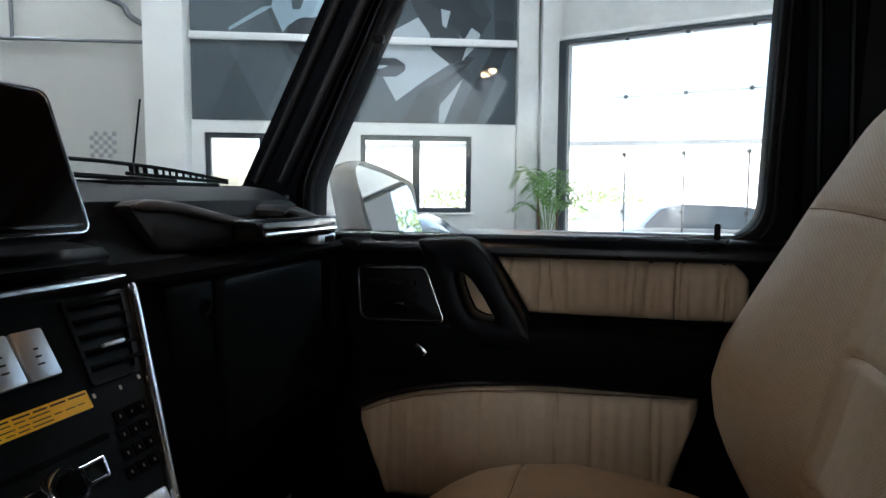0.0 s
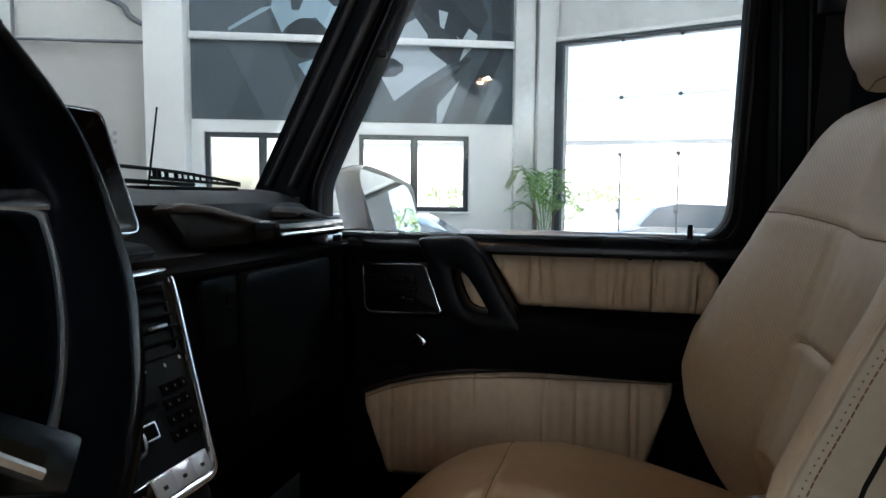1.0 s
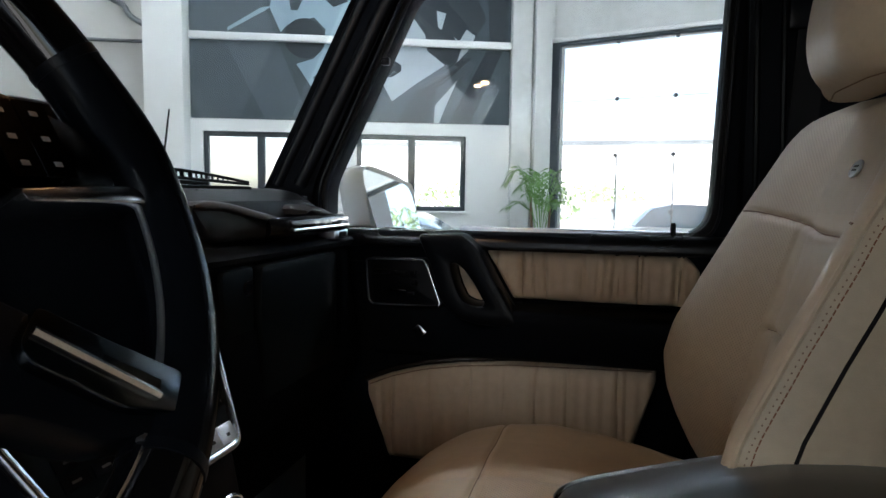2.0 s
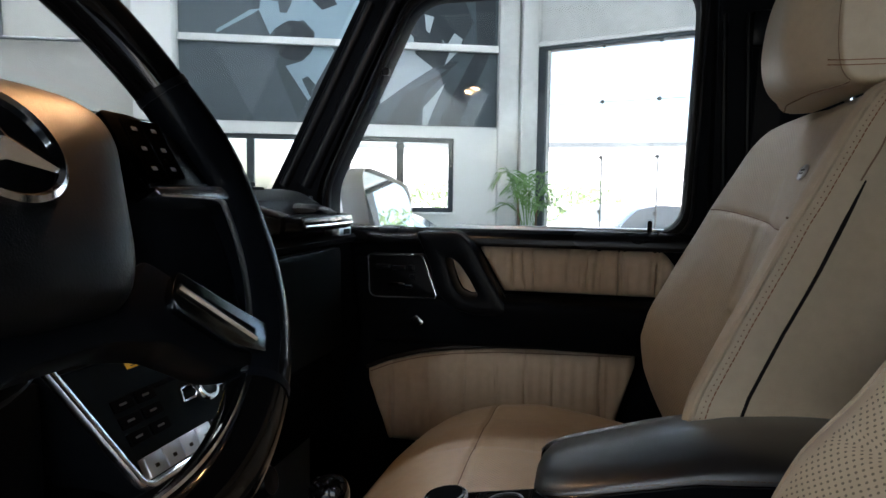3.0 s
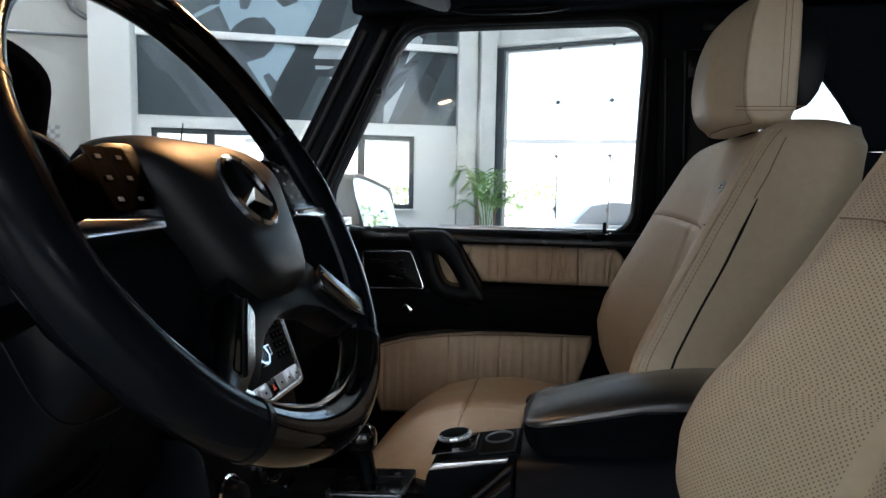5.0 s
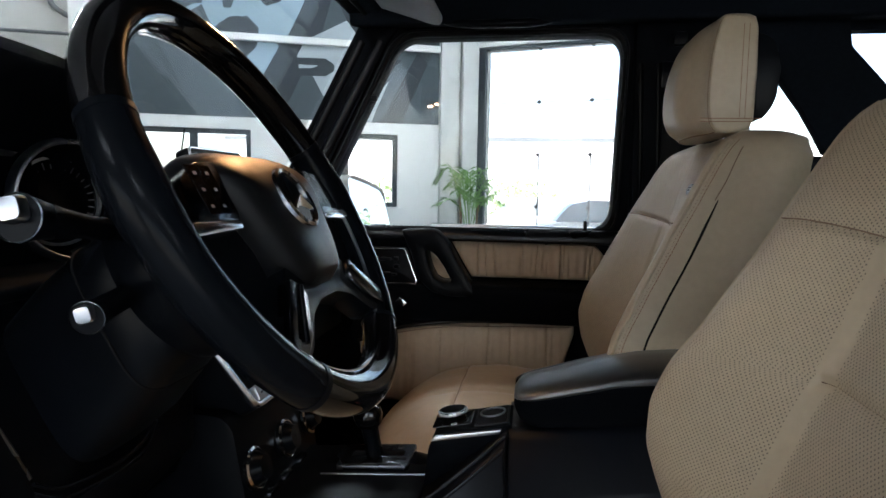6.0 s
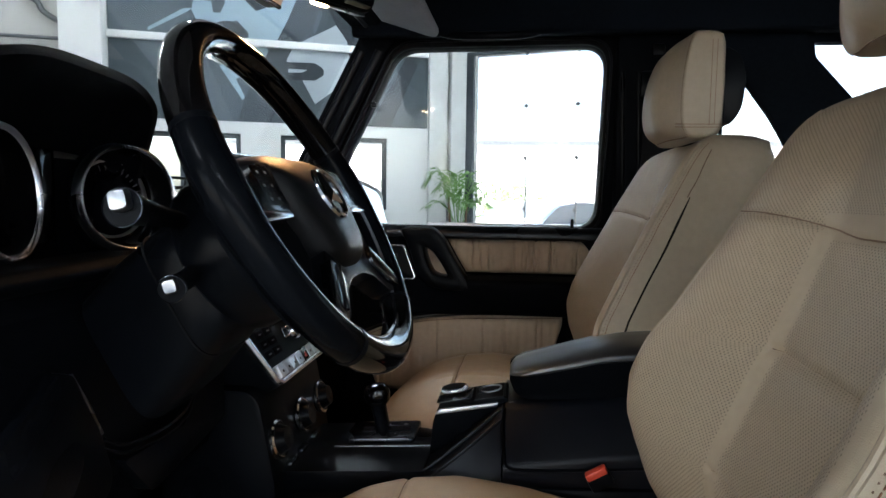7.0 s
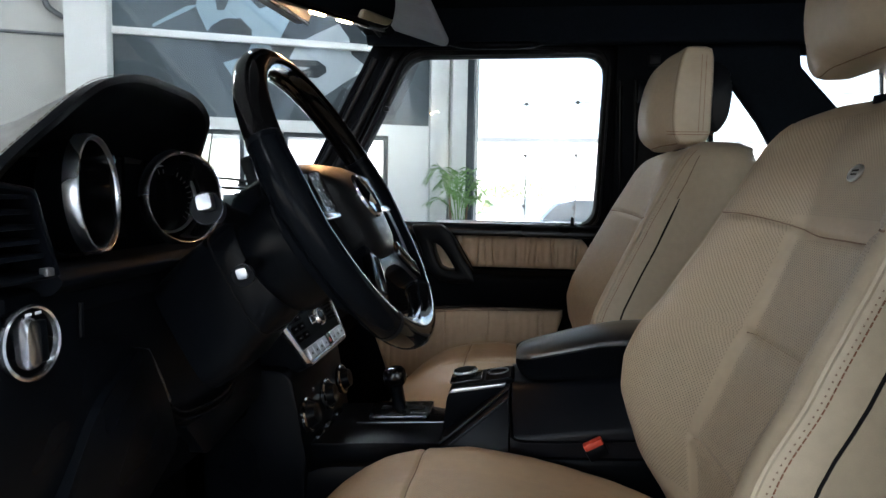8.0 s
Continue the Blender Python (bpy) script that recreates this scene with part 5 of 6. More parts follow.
# ---- dashboard ----
dash = thing("dashboard", (-0.40, 0.0, 0.98), "black leather dashboard with chrome and gloss trim", "dashboard")
SEC = [(-0.53, 1.365), (-0.47, 1.378), (-0.40, 1.388), (-0.335, 1.392), (-0.30, 1.388), (-0.272, 1.372), (-0.262, 1.352), (-0.258, 1.325), (-0.250, 1.312), (-0.225, 1.306), (-0.2185, 1.300),
       (-0.222, 1.293), (-0.232, 1.288), (-0.228, 1.25), (-0.218, 1.16), (-0.212, 1.08), (-0.225, 1.045), (-0.28, 1.01), (-0.53, 1.00)]


def dash_section(y):
    """The outline of the dashboard across the car at y."""
    end = smoothstep((abs(y) - 0.56) / 0.10)
    mid = math.exp(-((y - 0.03) / 0.20) ** 4)
    out = []
    for x, z in SEC:
        zz = z - 0.030 * end * (z > 1.34)
        xx = x - 0.012 * mid * (z > 1.28)
        if z > 1.289:
            xx = min(xx, xx + (-0.315 - xx) * smoothstep((y + 0.64) / 0.03) * smoothstep((-0.17 - y) / 0.03))
        out.append((xx, y, zz))
    return out


db = loft([dash_section(y) for y in sorted({*np.linspace(-0.652, 0.652, 41), -0.64, -0.63, -0.62, -0.61, -0.20, -0.19, -0.18, -0.17})])
for f in db.faces:
    f.material_index = 1 if f.calc_center_median().z < 1.287 else 0
part("dash_body", db, [DASHTOP, MATTE], dash, "", 30)
for dx in (0.0, 0.008):
    part("top_seam", stitches(smooth_path([(-0.352 + dx, 0.05, 1.3930), (-0.350 + dx, 0.20, 1.3930), (-0.340 + dx, 0.25, 1.3930), (-0.315 + dx, 0.275, 1.3915), (-0.292 + dx, 0.29, 1.386)], 6), (0, 0, 1), 0.0006, 0.006, (0.0040, 0.0010)), BLACK_HARD, dash)
pad = rounded([(-0.42, 0.26), (-0.315, 0.26), (-0.312, 0.47), (-0.42, 0.47)], 0.02)
part("speaker_pad", prism(pad, "z", 1.386, 1.3945, 0.003), BLACK_SOFT, dash)
# grab bar in front of the passenger
bar = part("grab_bar", tube(smooth_path([(-0.232, 0.36, 1.335), (-0.2185, 0.39, 1.335), (-0.2165, 0.45, 1.335), (-0.2165, 0.55, 1.335), (-0.222, 0.595, 1.334), (-0.25, 0.630, 1.331)], 6), 0.0150, 18), BLACK, dash, "black leather grab bar")
root, roll = [], []
for y in np.linspace(0.226, 0.425, 30):
    zt = interp(y, (0.226, 0.236, 0.250, 0.286, 0.345, 0.403, 0.425), (1.368, 1.373, 1.3745, 1.371, 1.358, 1.3475, 1.3455))
    zb = interp(y, (0.226, 0.236, 0.257, 0.270, 0.355, 0.403, 0.425), (1.364, 1.350, 1.322, 1.319, 1.320, 1.321, 1.322))
    xf = interp(y, (0.226, 0.30, 0.38, 0.425), (-0.247, -0.238, -0.222, -0.207))
    fade = smoothstep((0.40 - y) / 0.05)
    h = max(zt - zb, 0.002)
    root.append([(-0.30, y, zb), (xf - 0.010, y, zb), (xf - 0.006, y, zb + 0.10 * h), (xf - 0.005 * fade, y, zt - 0.45 * h), (xf - 0.006 * fade, y, zt - 0.16 * h), (xf - 0.003, y, zt - 0.06 * h), (xf - 0.012, y, zt), (-0.30, y, zt - 0.004)])
    roll.append(((xf - 0.0035, y, zt - min(0.006, 0.25 * h)), float(0.0058 * (0.35 + 0.65 * fade) * min(1.0, 0.4 + (y - 0.226) / 0.02))))
part("bar_root", loft(root), BROWN, bar, "dark brown leather root of the grab bar", 45)
part("root_edge", tube([p for p, _ in roll], [r for _, r in roll], 12), BROWN_EDGE, bar, "rolled brown leather edge")
root = []
for y in np.linspace(0.468, 0.585, 14):
    zt = interp(y, (0.468, 0.48, 0.53, 0.585), (1.366, 1.3705, 1.364, 1.349))
    root.append([(-0.27 + u, y, zt - 0.011 + v) for u, v in superellipse(0.05, interp(y, (0.468, 0.50, 0.585), (0.004, 0.010, 0.012)), 3.0, 20)])
part("bar_root", loft(root), BROWN, bar, "brown leather root of the grab bar")
part("trim_strip", box(-0.2068, -0.1990, 0.378, 0.580, 1.3300, 1.3465, 0.002), PIANO, bar, "gloss black strip")
part("chrome_line", box(-0.2010, -0.1965, 0.381, 0.578, 1.3285, 1.3340, 0.0012), CHROME, bar)
sv = part("side_vent", box(-0.245, -0.214, 0.555, 0.612, 1.306, 1.322, 0.003), SATIN, dash, "small satin vent surround")
part("vent_mouth", box(-0.218, -0.2125, 0.573, 0.603, 1.309, 1.319, 0.0015), RUBBER, sv)
for k in range(3):
    part("top_vent_slat", box(-0.31 - 0.02 * k, -0.302 - 0.02 * k, 0.53, 0.63, 1.372, 1.3795, 0.002), BLACK_HARD, dash)
# glove box
part("glove_box", prism(rounded([(0.318, 1.286), (0.560, 1.286), (0.565, 1.09), (0.318, 1.09)], 0.012), "x", -0.232, -0.2135, 0.003), STACK_FACE, dash, "black glove box lid")
part("latch", moved(lathe([(0.0, 0.0), (0.010, 0.0), (0.010, 0.003), (0.007, 0.003), (0.006, 0.001), (0.0, 0.001)], axis_pose((-0.2215, 0.295, 1.258), (1, 0, 0))), Matrix()), BLACK_HARD, dash)
part("fuse_cover", prism(rounded([(0.240, 1.286), (0.312, 1.286), (0.312, 1.17), (0.245, 1.17)], 0.008), "x", -0.232, -0.2225, 0.003), STACK_FACE, dash)
part("lower_cover", prism(rounded([(0.20, 1.082), (0.64, 1.082), (0.62, 0.95), (0.20, 0.95)], 0.02), "x", -0.34, -0.235, 0.006), MATTE, dash)

# display
SCR = axis_pose((-0.2335, 0.055, 1.4055), (0.944, 0, 0.331))
scr = thing("display", (-0.245, 0.02, 1.385), "black display screen with a thin bright edge", "display")
so_ = rounded([(-0.080, -0.062), (0.080, -0.062), (0.080, 0.062), (-0.080, 0.062)], 0.012)
part("housing", moved(prism(so_, "z", -0.022, 0.0, 0.004), SCR), BLACK_HARD, scr)
part("bezel", moved(ring_prism(so_, inset(so_, 0.0028), "z", -0.001, 0.0022, 0.0006), SCR), CHROME, scr)
part("panel", moved(prism(inset(so_, 0.003), "z", 0.0, 0.0014, 0.0), SCR), SCREEN, scr)
part("button_strip", moved(box(-0.068, 0.068, -0.056, -0.052, 0.0014, 0.0024, 0.0004), SCR), PIANO, scr)
part("stand", box(-0.30, -0.245, 0.01, 0.10, 1.365, 1.392, 0.008), BLACK_HARD, scr)

# centre stack
ST = Matrix(((0, -0.5, 0.866, -0.185), (1, 0, 0, 0.026), (0, 0.866, 0.5, 1.2105), (0, 0, 0, 1)))
stk = thing("centre_stack", (-0.20, 0.03, 1.10), "black centre stack of keys and vents in a chrome frame", "centre stack")
STACK_OUT, STACK_R = [(-0.108, -0.107), (0.104, -0.107), (0.181, 0.110), (-0.171, 0.110)], [0.016, 0.016, 0.024, 0.024]
so_ = rounded(STACK_OUT, STACK_R, 6)
si_ = rounded([(-0.1025, -0.0992), (0.0985, -0.0992), (0.1698, 0.1022), (-0.1598, 0.1022)], [r - 0.006 for r in STACK_R], 6)
part("stack_body", moved(prism(so_, "z", -0.07, -0.002, 0.004), ST), BLACK_SOFT, stk)
part("chrome_frame", moved(ring_prism(so_, si_, "z", -0.004, 0.007, 0.0028), ST), BRIGHT, stk, "bright chrome surround")
part("face", moved(prism(inset(si_, 0.0003), "z", -0.002, 0.0005, 0.0), ST), STACK_FACE, stk)
for vx0, vx1 in ((0.090, 0.158), (-0.145, -0.075)):
    sh = lambda v: 0.10 * (v - 0.09) * (1 if vx0 > 0 else -1)
    vent = part("air_vent", moved(ring_prism(rounded([(vx0 + sh(0.018), 0.018), (vx1 + sh(0.018) - 0.016 * (vx0 > 0), 0.018), (vx1, 0.094), (vx0, 0.094)], 0.004), rounded([(vx0 + 0.004 + sh(0.022), 0.022), (vx1 - 0.004 + sh(0.022) - 0.016 * (vx0 > 0), 0.022), (vx1 - 0.004, 0.090), (vx0 + 0.004, 0.090)], 0.003), "z", 0.0005, 0.004, 0.0), ST), BLACK_HARD, stk)
    for k in range(5):
        v = 0.030 + 0.0135 * k
        part("slat", moved(box(vx0 + 0.004 + sh(v), vx1 - 0.006 + sh(v), v, v + 0.0035, -0.001, 0.006, 0.001) if vx0 > 0 else box(vx0 + 0.006, vx1 - 0.004, v, v + 0.0035, -0.001, 0.006, 0.001), ST), MATTE, vent)
    part("vent_tab", moved(box((vx0 + vx1) / 2 - 0.019, (vx0 + vx1) / 2 + 0.004, 0.045, 0.048, 0.005, 0.010, 0.001), ST), SATIN, vent)
for k in range(4):
    u = -0.052 + 0.029 * k
    key = part("silver_key", moved(box(u, u + 0.0272, 0.035, 0.075, 0.0005, 0.0065, 0.0025), ST), SILVER_KEY, stk, "large brushed silver key")
    for j in range(3):
        part("marking", moved(box(u + 0.010 + 0.001 * j, u + 0.016, 0.046 + 0.006 * j, 0.0475 + 0.006 * j, 0.0066, 0.0069, 0.0), ST), INK, key)
stic = part("label_strip", moved(box(-0.060, 0.077, 0.003, 0.018, 0.0006, 0.0012, 0.0), ST), YELLOW, stk, "yellow printed label")
rnd = random.Random(8)
for j, v in enumerate((0.0050, 0.0082, 0.0118, 0.0148)):
    u = -0.054
    while u < (0.040, 0.066, 0.030, 0.068)[j]:
        ln = rnd.uniform(0.006, 0.017)
        if j != 3 or u > -0.010:
            part("print_bar", moved(box(u, u + ln, v, v + (0.0008 if j < 3 else 0.0013), 0.00125, 0.0015, 0.0), ST), INK, stic)
        u += ln + 0.0028
for u, v in ((0.082, 0.011), (0.109, 0.010), (0.132, 0.013)):
    part("lamp_mark", moved(box(u - 0.0012, u + 0.0012, v - 0.0018, v + 0.0018, 0.0006, 0.0012, 0.0), ST), WHITE_INK, stk)
part("disc_slot", moved(box(-0.075, 0.078, -0.024, -0.019, 0.0006, 0.0016, 0.0005), ST), MATTE, stk)
for i in range(3):
    for j in range(4):
        u, v = 0.094 - 0.0045 * j + 0.0125 * i, -0.012 - 0.0145 * j
        kk = part("number_key", moved(box(u - 0.005, u + 0.005, v - 0.0055, v + 0.0055, 0.0005, 0.003, 0.001), ST), MATTE, stk)
        part("marking", moved(box(u - 0.0008, u + 0.0008, v - 0.0013, v + 0.0013, 0.0031, 0.0033, 0.0), ST), KEY_INK, kk)
for i in range(2):
    for j in range(3):
        u, v = -0.085 + 0.030 * i, -0.026 - 0.0165 * j
        kk = part("menu_key", moved(box(u - 0.013, u + 0.013, v - 0.006, v + 0.006, 0.0005, 0.003, 0.001), ST), MATTE, stk)
        part("marking", moved(box(u - 0.005, u + 0.004, v - 0.0011, v + 0.0011, 0.0031, 0.0033, 0.0), ST), KEY_INK, kk)
kb = rounded([(-0.014, -0.050), (0.062, -0.050), (0.064, -0.034), (-0.010, -0.034)], 0.003)
part("knob_bezel", moved(ring_prism(kb, inset(kb, 0.0022), "z", 0.0005, 0.0035, 0.0006), ST), CHROME, stk)
kn = part("volume_knob", moved(lathe([(0.0, 0.0), (0.0165, 0.0), (0.0165, 0.010), (0.0150, 0.0125), (0.0118, 0.0125), (0.0112, 0.0115), (0.0, 0.0115)], Matrix.Translation((0.022, -0.044, 0.0))), ST), CHROME, stk, "chrome volume knob")
part("cap", moved(lathe([(0.0, 0.0), (0.0105, 0.0), (0.0105, 0.0012), (0.0, 0.0012)], Matrix.Translation((0.022, -0.044, 0.0116))), ST), SMOKED, kn)
for k in range(8):
    u = -0.100 + 0.0247 * k
    key = part("function_key", moved(prism(rounded([(u, -0.098), (u + 0.0234, -0.098), (u + 0.0234 + 0.001, -0.078), (u + 0.001, -0.078)], 0.002), "z", 0.0005, 0.0095, 0.0025), ST), SILVER_KEY if k != 4 else PIANO, stk, "silver function key" if k != 4 else "black hazard key")
    part("marking", moved(prism([(u + 0.007, -0.093), (u + 0.016, -0.093), (u + 0.0115, -0.085)], "z", 0.0096, 0.0099, 0.0) if k == 4 else box(u + 0.009, u + 0.014, -0.0915, -0.088, 0.0096, 0.0099, 0.0), ST), ORANGE if k == 4 else INK, key)
part("brow", prism(rounded([(-0.27, 1.322), (-0.222, 1.321), (-0.216, 1.327), (-0.226, 1.334), (-0.27, 1.338)], 0.004), "y", -0.14, 0.160, 0.004), BLACK_HARD, stk, "black shelf above the stack")
# climate knobs and lower console riser
ris = part("riser", prism(rounded([(-0.30, 0.86), (-0.13, 0.86), (-0.125, 0.98), (-0.148, 1.105), (-0.165, 1.120), (-0.30, 1.125)], 0.01), "y", -0.115, 0.145, 0.006), BLACK_HARD, stk)
for (x, y, z) in ((-0.133, -0.085, 1.040), (-0.133, 0.020, 1.040), (-0.133, 0.115, 1.040)):
    kp = axis_pose((x - 0.004, y, z), (0.96, 0, 0.26))
    k1 = part("climate_knob", lathe([(0.0, 0.0), (0.027, 0.0), (0.027, 0.006), (0.0245, 0.010), (0.0225, 0.010), (0.022, 0.008), (0.016, 0.022), (0.0, 0.023)], kp, 28), BLACK_HARD, ris)
    part("chrome_ring", turned_ring([(0.0268, 0.004), (0.0285, 0.004), (0.0285, 0.0085), (0.0255, 0.0105), (0.0245, 0.0102)], kp, 28), CHROME, k1)
for y in (-0.05, 0.0, 0.06):
    part("rocker_key", box(-0.138, -0.118, y - 0.016, y + 0.016, 0.985, 0.999, 0.004), SMOKED, ris)

# ---- instrument binnacle ----
bin_ = thing("instrument_binnacle", (-0.25, -0.345, 1.30), "black leather instrument hood over two chrome-ringed dials", "instruments")
CYB = -0.39
LIP = smooth_path([(-0.178, -0.650, 1.395), (-0.170, -0.643, 1.416), (-0.160, -0.628, 1.437), (-0.150, -0.608, 1.459), (-0.145, -0.590, 1.476), (-0.141, -0.570, 1.491), (-0.141, -0.548, 1.500), (-0.146, -0.514, 1.508),
                   (-0.157, -0.469, 1.514), (-0.170, -0.417, 1.517), (-0.185, -0.355, 1.519), (-0.196, -0.307, 1.518), (-0.206, -0.264, 1.510), (-0.212, -0.240, 1.493), (-0.228, -0.226, 1.462), (-0.255, -0.205, 1.420), (-0.270, -0.195, 1.380)], 3)
rings = []
for k in range(9):
    ring = []
    for p in LIP:
        c = Vector((p.x, CYB, 1.36))
        out = Vector((0, p.y - c.y, p.z - c.z)).normalized()
        drop = min(max((p.z - 1.40) / 0.11, 0.0), 1.0)
        if k == 0:
            q = Vector((-0.47, CYB + (p.y - CYB) * 0.95, 1.372 + 0.10 * (p.z - 1.372)))
        elif k == 1:
            q = Vector((p.x - 0.17, p.y, 1.375 + 0.50 * (p.z - 1.375)))
        elif k == 2:
            q = Vector((p.x - 0.07, p.y, p.z - 0.034 * drop))
        elif k == 3:
            q = Vector((p.x - 0.030, p.y, p.z - 0.011 * drop)) + out * 0.001
        elif k == 4:
            q = Vector((p.x - 0.013, p.y, p.z - 0.003 * drop)) + out * 0.0015
        elif k == 5:
            q = Vector((p.x - 0.003, p.y, p.z))
        elif k == 6:
            q = Vector((p.x - 0.006, p.y, p.z)) - out * 0.008
        elif k == 7:
            q = Vector((p.x - 0.03, p.y, p.z - 0.012 * drop)) - out * 0.014
        else:
            q = Vector((-0.285, CYB + (p.y - CYB) * 0.93, 1.36 + (p.z - 1.36) * 0.52))
        ring.append(q)
    rings.append(ring)
hb = bmesh.new()
R_ = [[hb.verts.new(q) for q in ring] for ring in rings]
for i in range(8):
    for k in range(len(LIP) - 1):
        hb.faces.new((R_[i][k], R_[i][k + 1], R_[i + 1][k + 1], R_[i + 1][k]))
# outer skin painted grey for the light on it; lip and inside stay black
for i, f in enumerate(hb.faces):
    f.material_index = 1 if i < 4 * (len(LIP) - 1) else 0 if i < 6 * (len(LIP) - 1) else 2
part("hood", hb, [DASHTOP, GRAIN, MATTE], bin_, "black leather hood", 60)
seam_p = []
for p in LIP[3:-8]:
    out = Vector((0, p.y - CYB, p.z - 1.36)).normalized()
    seam_p.append(Vector((p.x - 0.013, p.y, p.z - 0.003 * min(max((p.z - 1.40) / 0.11, 0.0), 1.0))) + out * 0.0022)
part("hood_seam", stitches(seam_p, (0, -0.3, 0.95), 0.0004, 0.007, (0.0045, 0.0012)), HOOD_THREAD, bin_, "brown stitched seam")
part("dial_plate", box(-0.296, -0.284, -0.62, -0.195, 1.300, 1.435, 0.0), MATTE, bin_)
for cy_, cz_, nx, ny in ((-0.446, 1.396, 0.960, 0.28), (-0.243, 1.391, 0.93, -0.36)):
    dm = axis_pose((-0.275, cy_, cz_), (nx, ny, 0.06))
    dial = part("dial", lathe([(0.0, -0.004), (0.054, -0.004), (0.054, -0.002), (0.0, -0.002)], dm, 40), SCREEN, bin_)
    part("dial_ring", turned_ring([(0.0565, 0.028), (0.0568, 0.0330), (0.0578, 0.0365), (0.0596, 0.0385), (0.0614, 0.0378), (0.0630, 0.0345), (0.0640, 0.0295), (0.0642, 0.0250), (0.0590, 0.0245)], dm, 56), DIAL_RING, dial, "bright chrome dial ring")
    part("dial_tube", turned_ring([(0.0576, 0.0250), (0.0605, 0.0250), (0.0605, 0.0), (0.0576, 0.0)], dm, 48), MATTE, dial)
    part("dial_cone", turned_ring([(0.0565, 0.034), (0.0574, 0.033), (0.0520, -0.002), (0.0500, -0.002)], dm, 48), PIANO, dial)
    part("inner_ring", turned_ring([(0.044, -0.0018), (0.047, -0.0018), (0.047, 0.002), (0.044, 0.002)], dm, 44), SATIN, dial)
    for k in range(24):
        a = radians(-225 + 270 / 23 * k)
        part("tick", moved(box(0.034, 0.041, -0.0006, 0.0006, -0.0018, -0.0012, 0.0), dm @ Matrix.Rotation(-a, 4, "Z")), KEY_INK, dial)
part("middle_display", box(-0.286, -0.283, -0.375, -0.325, 1.345, 1.445, 0.001), SCREEN, bin_)
part("lower_lip", prism(rounded([(-0.285, 1.300), (-0.200, 1.312), (-0.188, 1.324), (-0.20, 1.334), (-0.285, 1.330)], 0.006), "y", -0.56, -0.235, 0.0), BLACK_SOFT, bin_)
part("plinth", box(-0.46, -0.21, -0.60, -0.235, 1.285, 1.318, 0.01), BLACK_SOFT, bin_)

# left end of the dashboard: vent, lamp switch, knee panel
vl = thing("side_air_vent", (-0.22, -0.605, 1.33), "black side air vent with slats", "air vent")
part("vent_frame", ring_prism(rounded([(-0.650, 1.328), (-0.553, 1.328), (-0.580, 1.405), (-0.650, 1.415)], 0.006), rounded([(-0.645, 1.333), (-0.561, 1.333), (-0.585, 1.400), (-0.645, 1.409)], 0.005), "x", -0.235, -0.195, 0.002), BLACK_HARD, vl)
part("vent_back", box(-0.275, -0.235, -0.650, -0.555, 1.326, 1.405, 0.002), BLACK, vl)
for k in range(5):
    z = 1.346 + 0.0125 * k
    part("slat", box(-0.225, -0.200, -0.644, -0.567 - 0.0045 * k, z, z + 0.004, 0.001), NAVY, vl)
part("tab", box(-0.200, -0.192, -0.575, -0.566, 1.331, 1.338, 0.001), SATIN, vl)
ls = thing("lamp_switch", (-0.205, -0.583, 1.24), "round lamp switch with a silver grip and chrome ring", "switch")
lm = axis_pose((-0.207, -0.583, 1.276), (1, 0, 0.05))
part("plate", lathe([(0.0, -0.02), (0.0305, -0.02), (0.0305, 0.004), (0.0, 0.005)], lm, 40), PIANO, ls)
part("ring", turned_ring([(0.0290, 0.003), (0.0322, 0.003), (0.0322, 0.0065), (0.0306, 0.0078), (0.0290, 0.0065)], lm, 44), BRIGHT, ls)
grip = part("grip", moved(loft([[(x - 0.004, y, h) for x, y in superellipse(0.0080 * s, 0.0215 * s, 3.0, 28)] for s, h in ((1.05, 0.004), (1.0, 0.008), (0.90, 0.0112), (0.65, 0.0122))]), lm), BRIGHT, ls, "brushed silver rotary grip")
part("grip_side", moved(box(0.0045, 0.0125, -0.018, 0.018, 0.004, 0.011, 0.002), lm), BLACK_HARD, ls)
for k in range(2):
    part("marking", moved(box(-0.005 + 0.011 * k, 0.002 + 0.011 * k, 0.0225, 0.0250, 0.005, 0.0054, 0.0), lm), WHITE_INK, ls)
kp_ = thing("knee_panel", (-0.25, -0.40, 0.98), "black lower dashboard panel under the steering column", "panel")
kn_pr = [[(x - 0.02 * smoothstep((y + 0.25) / 0.2), y, z) for x, z in ((-0.30, 1.302), (-0.214, 1.300), (-0.207, 1.24), (-0.205, 1.16), (-0.212, 1.10), (-0.25, 1.03), (-0.33, 0.99), (-0.33, 1.10))] for y in np.linspace(-0.652, -0.105, 19)]
part("panel", loft(kn_pr), BLACK_HARD, kp_, "", 30)
part("knee_bolster", prism(rounded([(-0.440, 1.238), (-0.421, 1.230), (-0.384, 1.160), (-0.365, 1.10), (-0.46, 1.05), (-0.60, 1.06), (-0.515, 1.190)], [0.006, 0.006, 0.008, 0.02, 0.02, 0.02, 0.03]), "x", -0.225, -0.196, 0.010), BLACK_HARD, kp_, "black slanting knee bolster")
part("column_cover", prism(rounded([(-0.196, 1.205), (-0.122, 1.228), (-0.122, 1.085), (-0.30, 1.06), (-0.352, 1.118), (-0.230, 1.112), (-0.200, 1.136)], 0.010), "x", -0.225, -0.196, 0.005), BLACK_HARD, kp_, "black panel beside the column")
# dark silver line stands in for the highlight along the bolster's edge
part("edge_bead", tube(smooth_path([(-0.200, -0.421, 1.230), (-0.197, -0.402, 1.194), (-0.197, -0.384, 1.160)], 5), 0.0022, 8), STEELY, kp_)
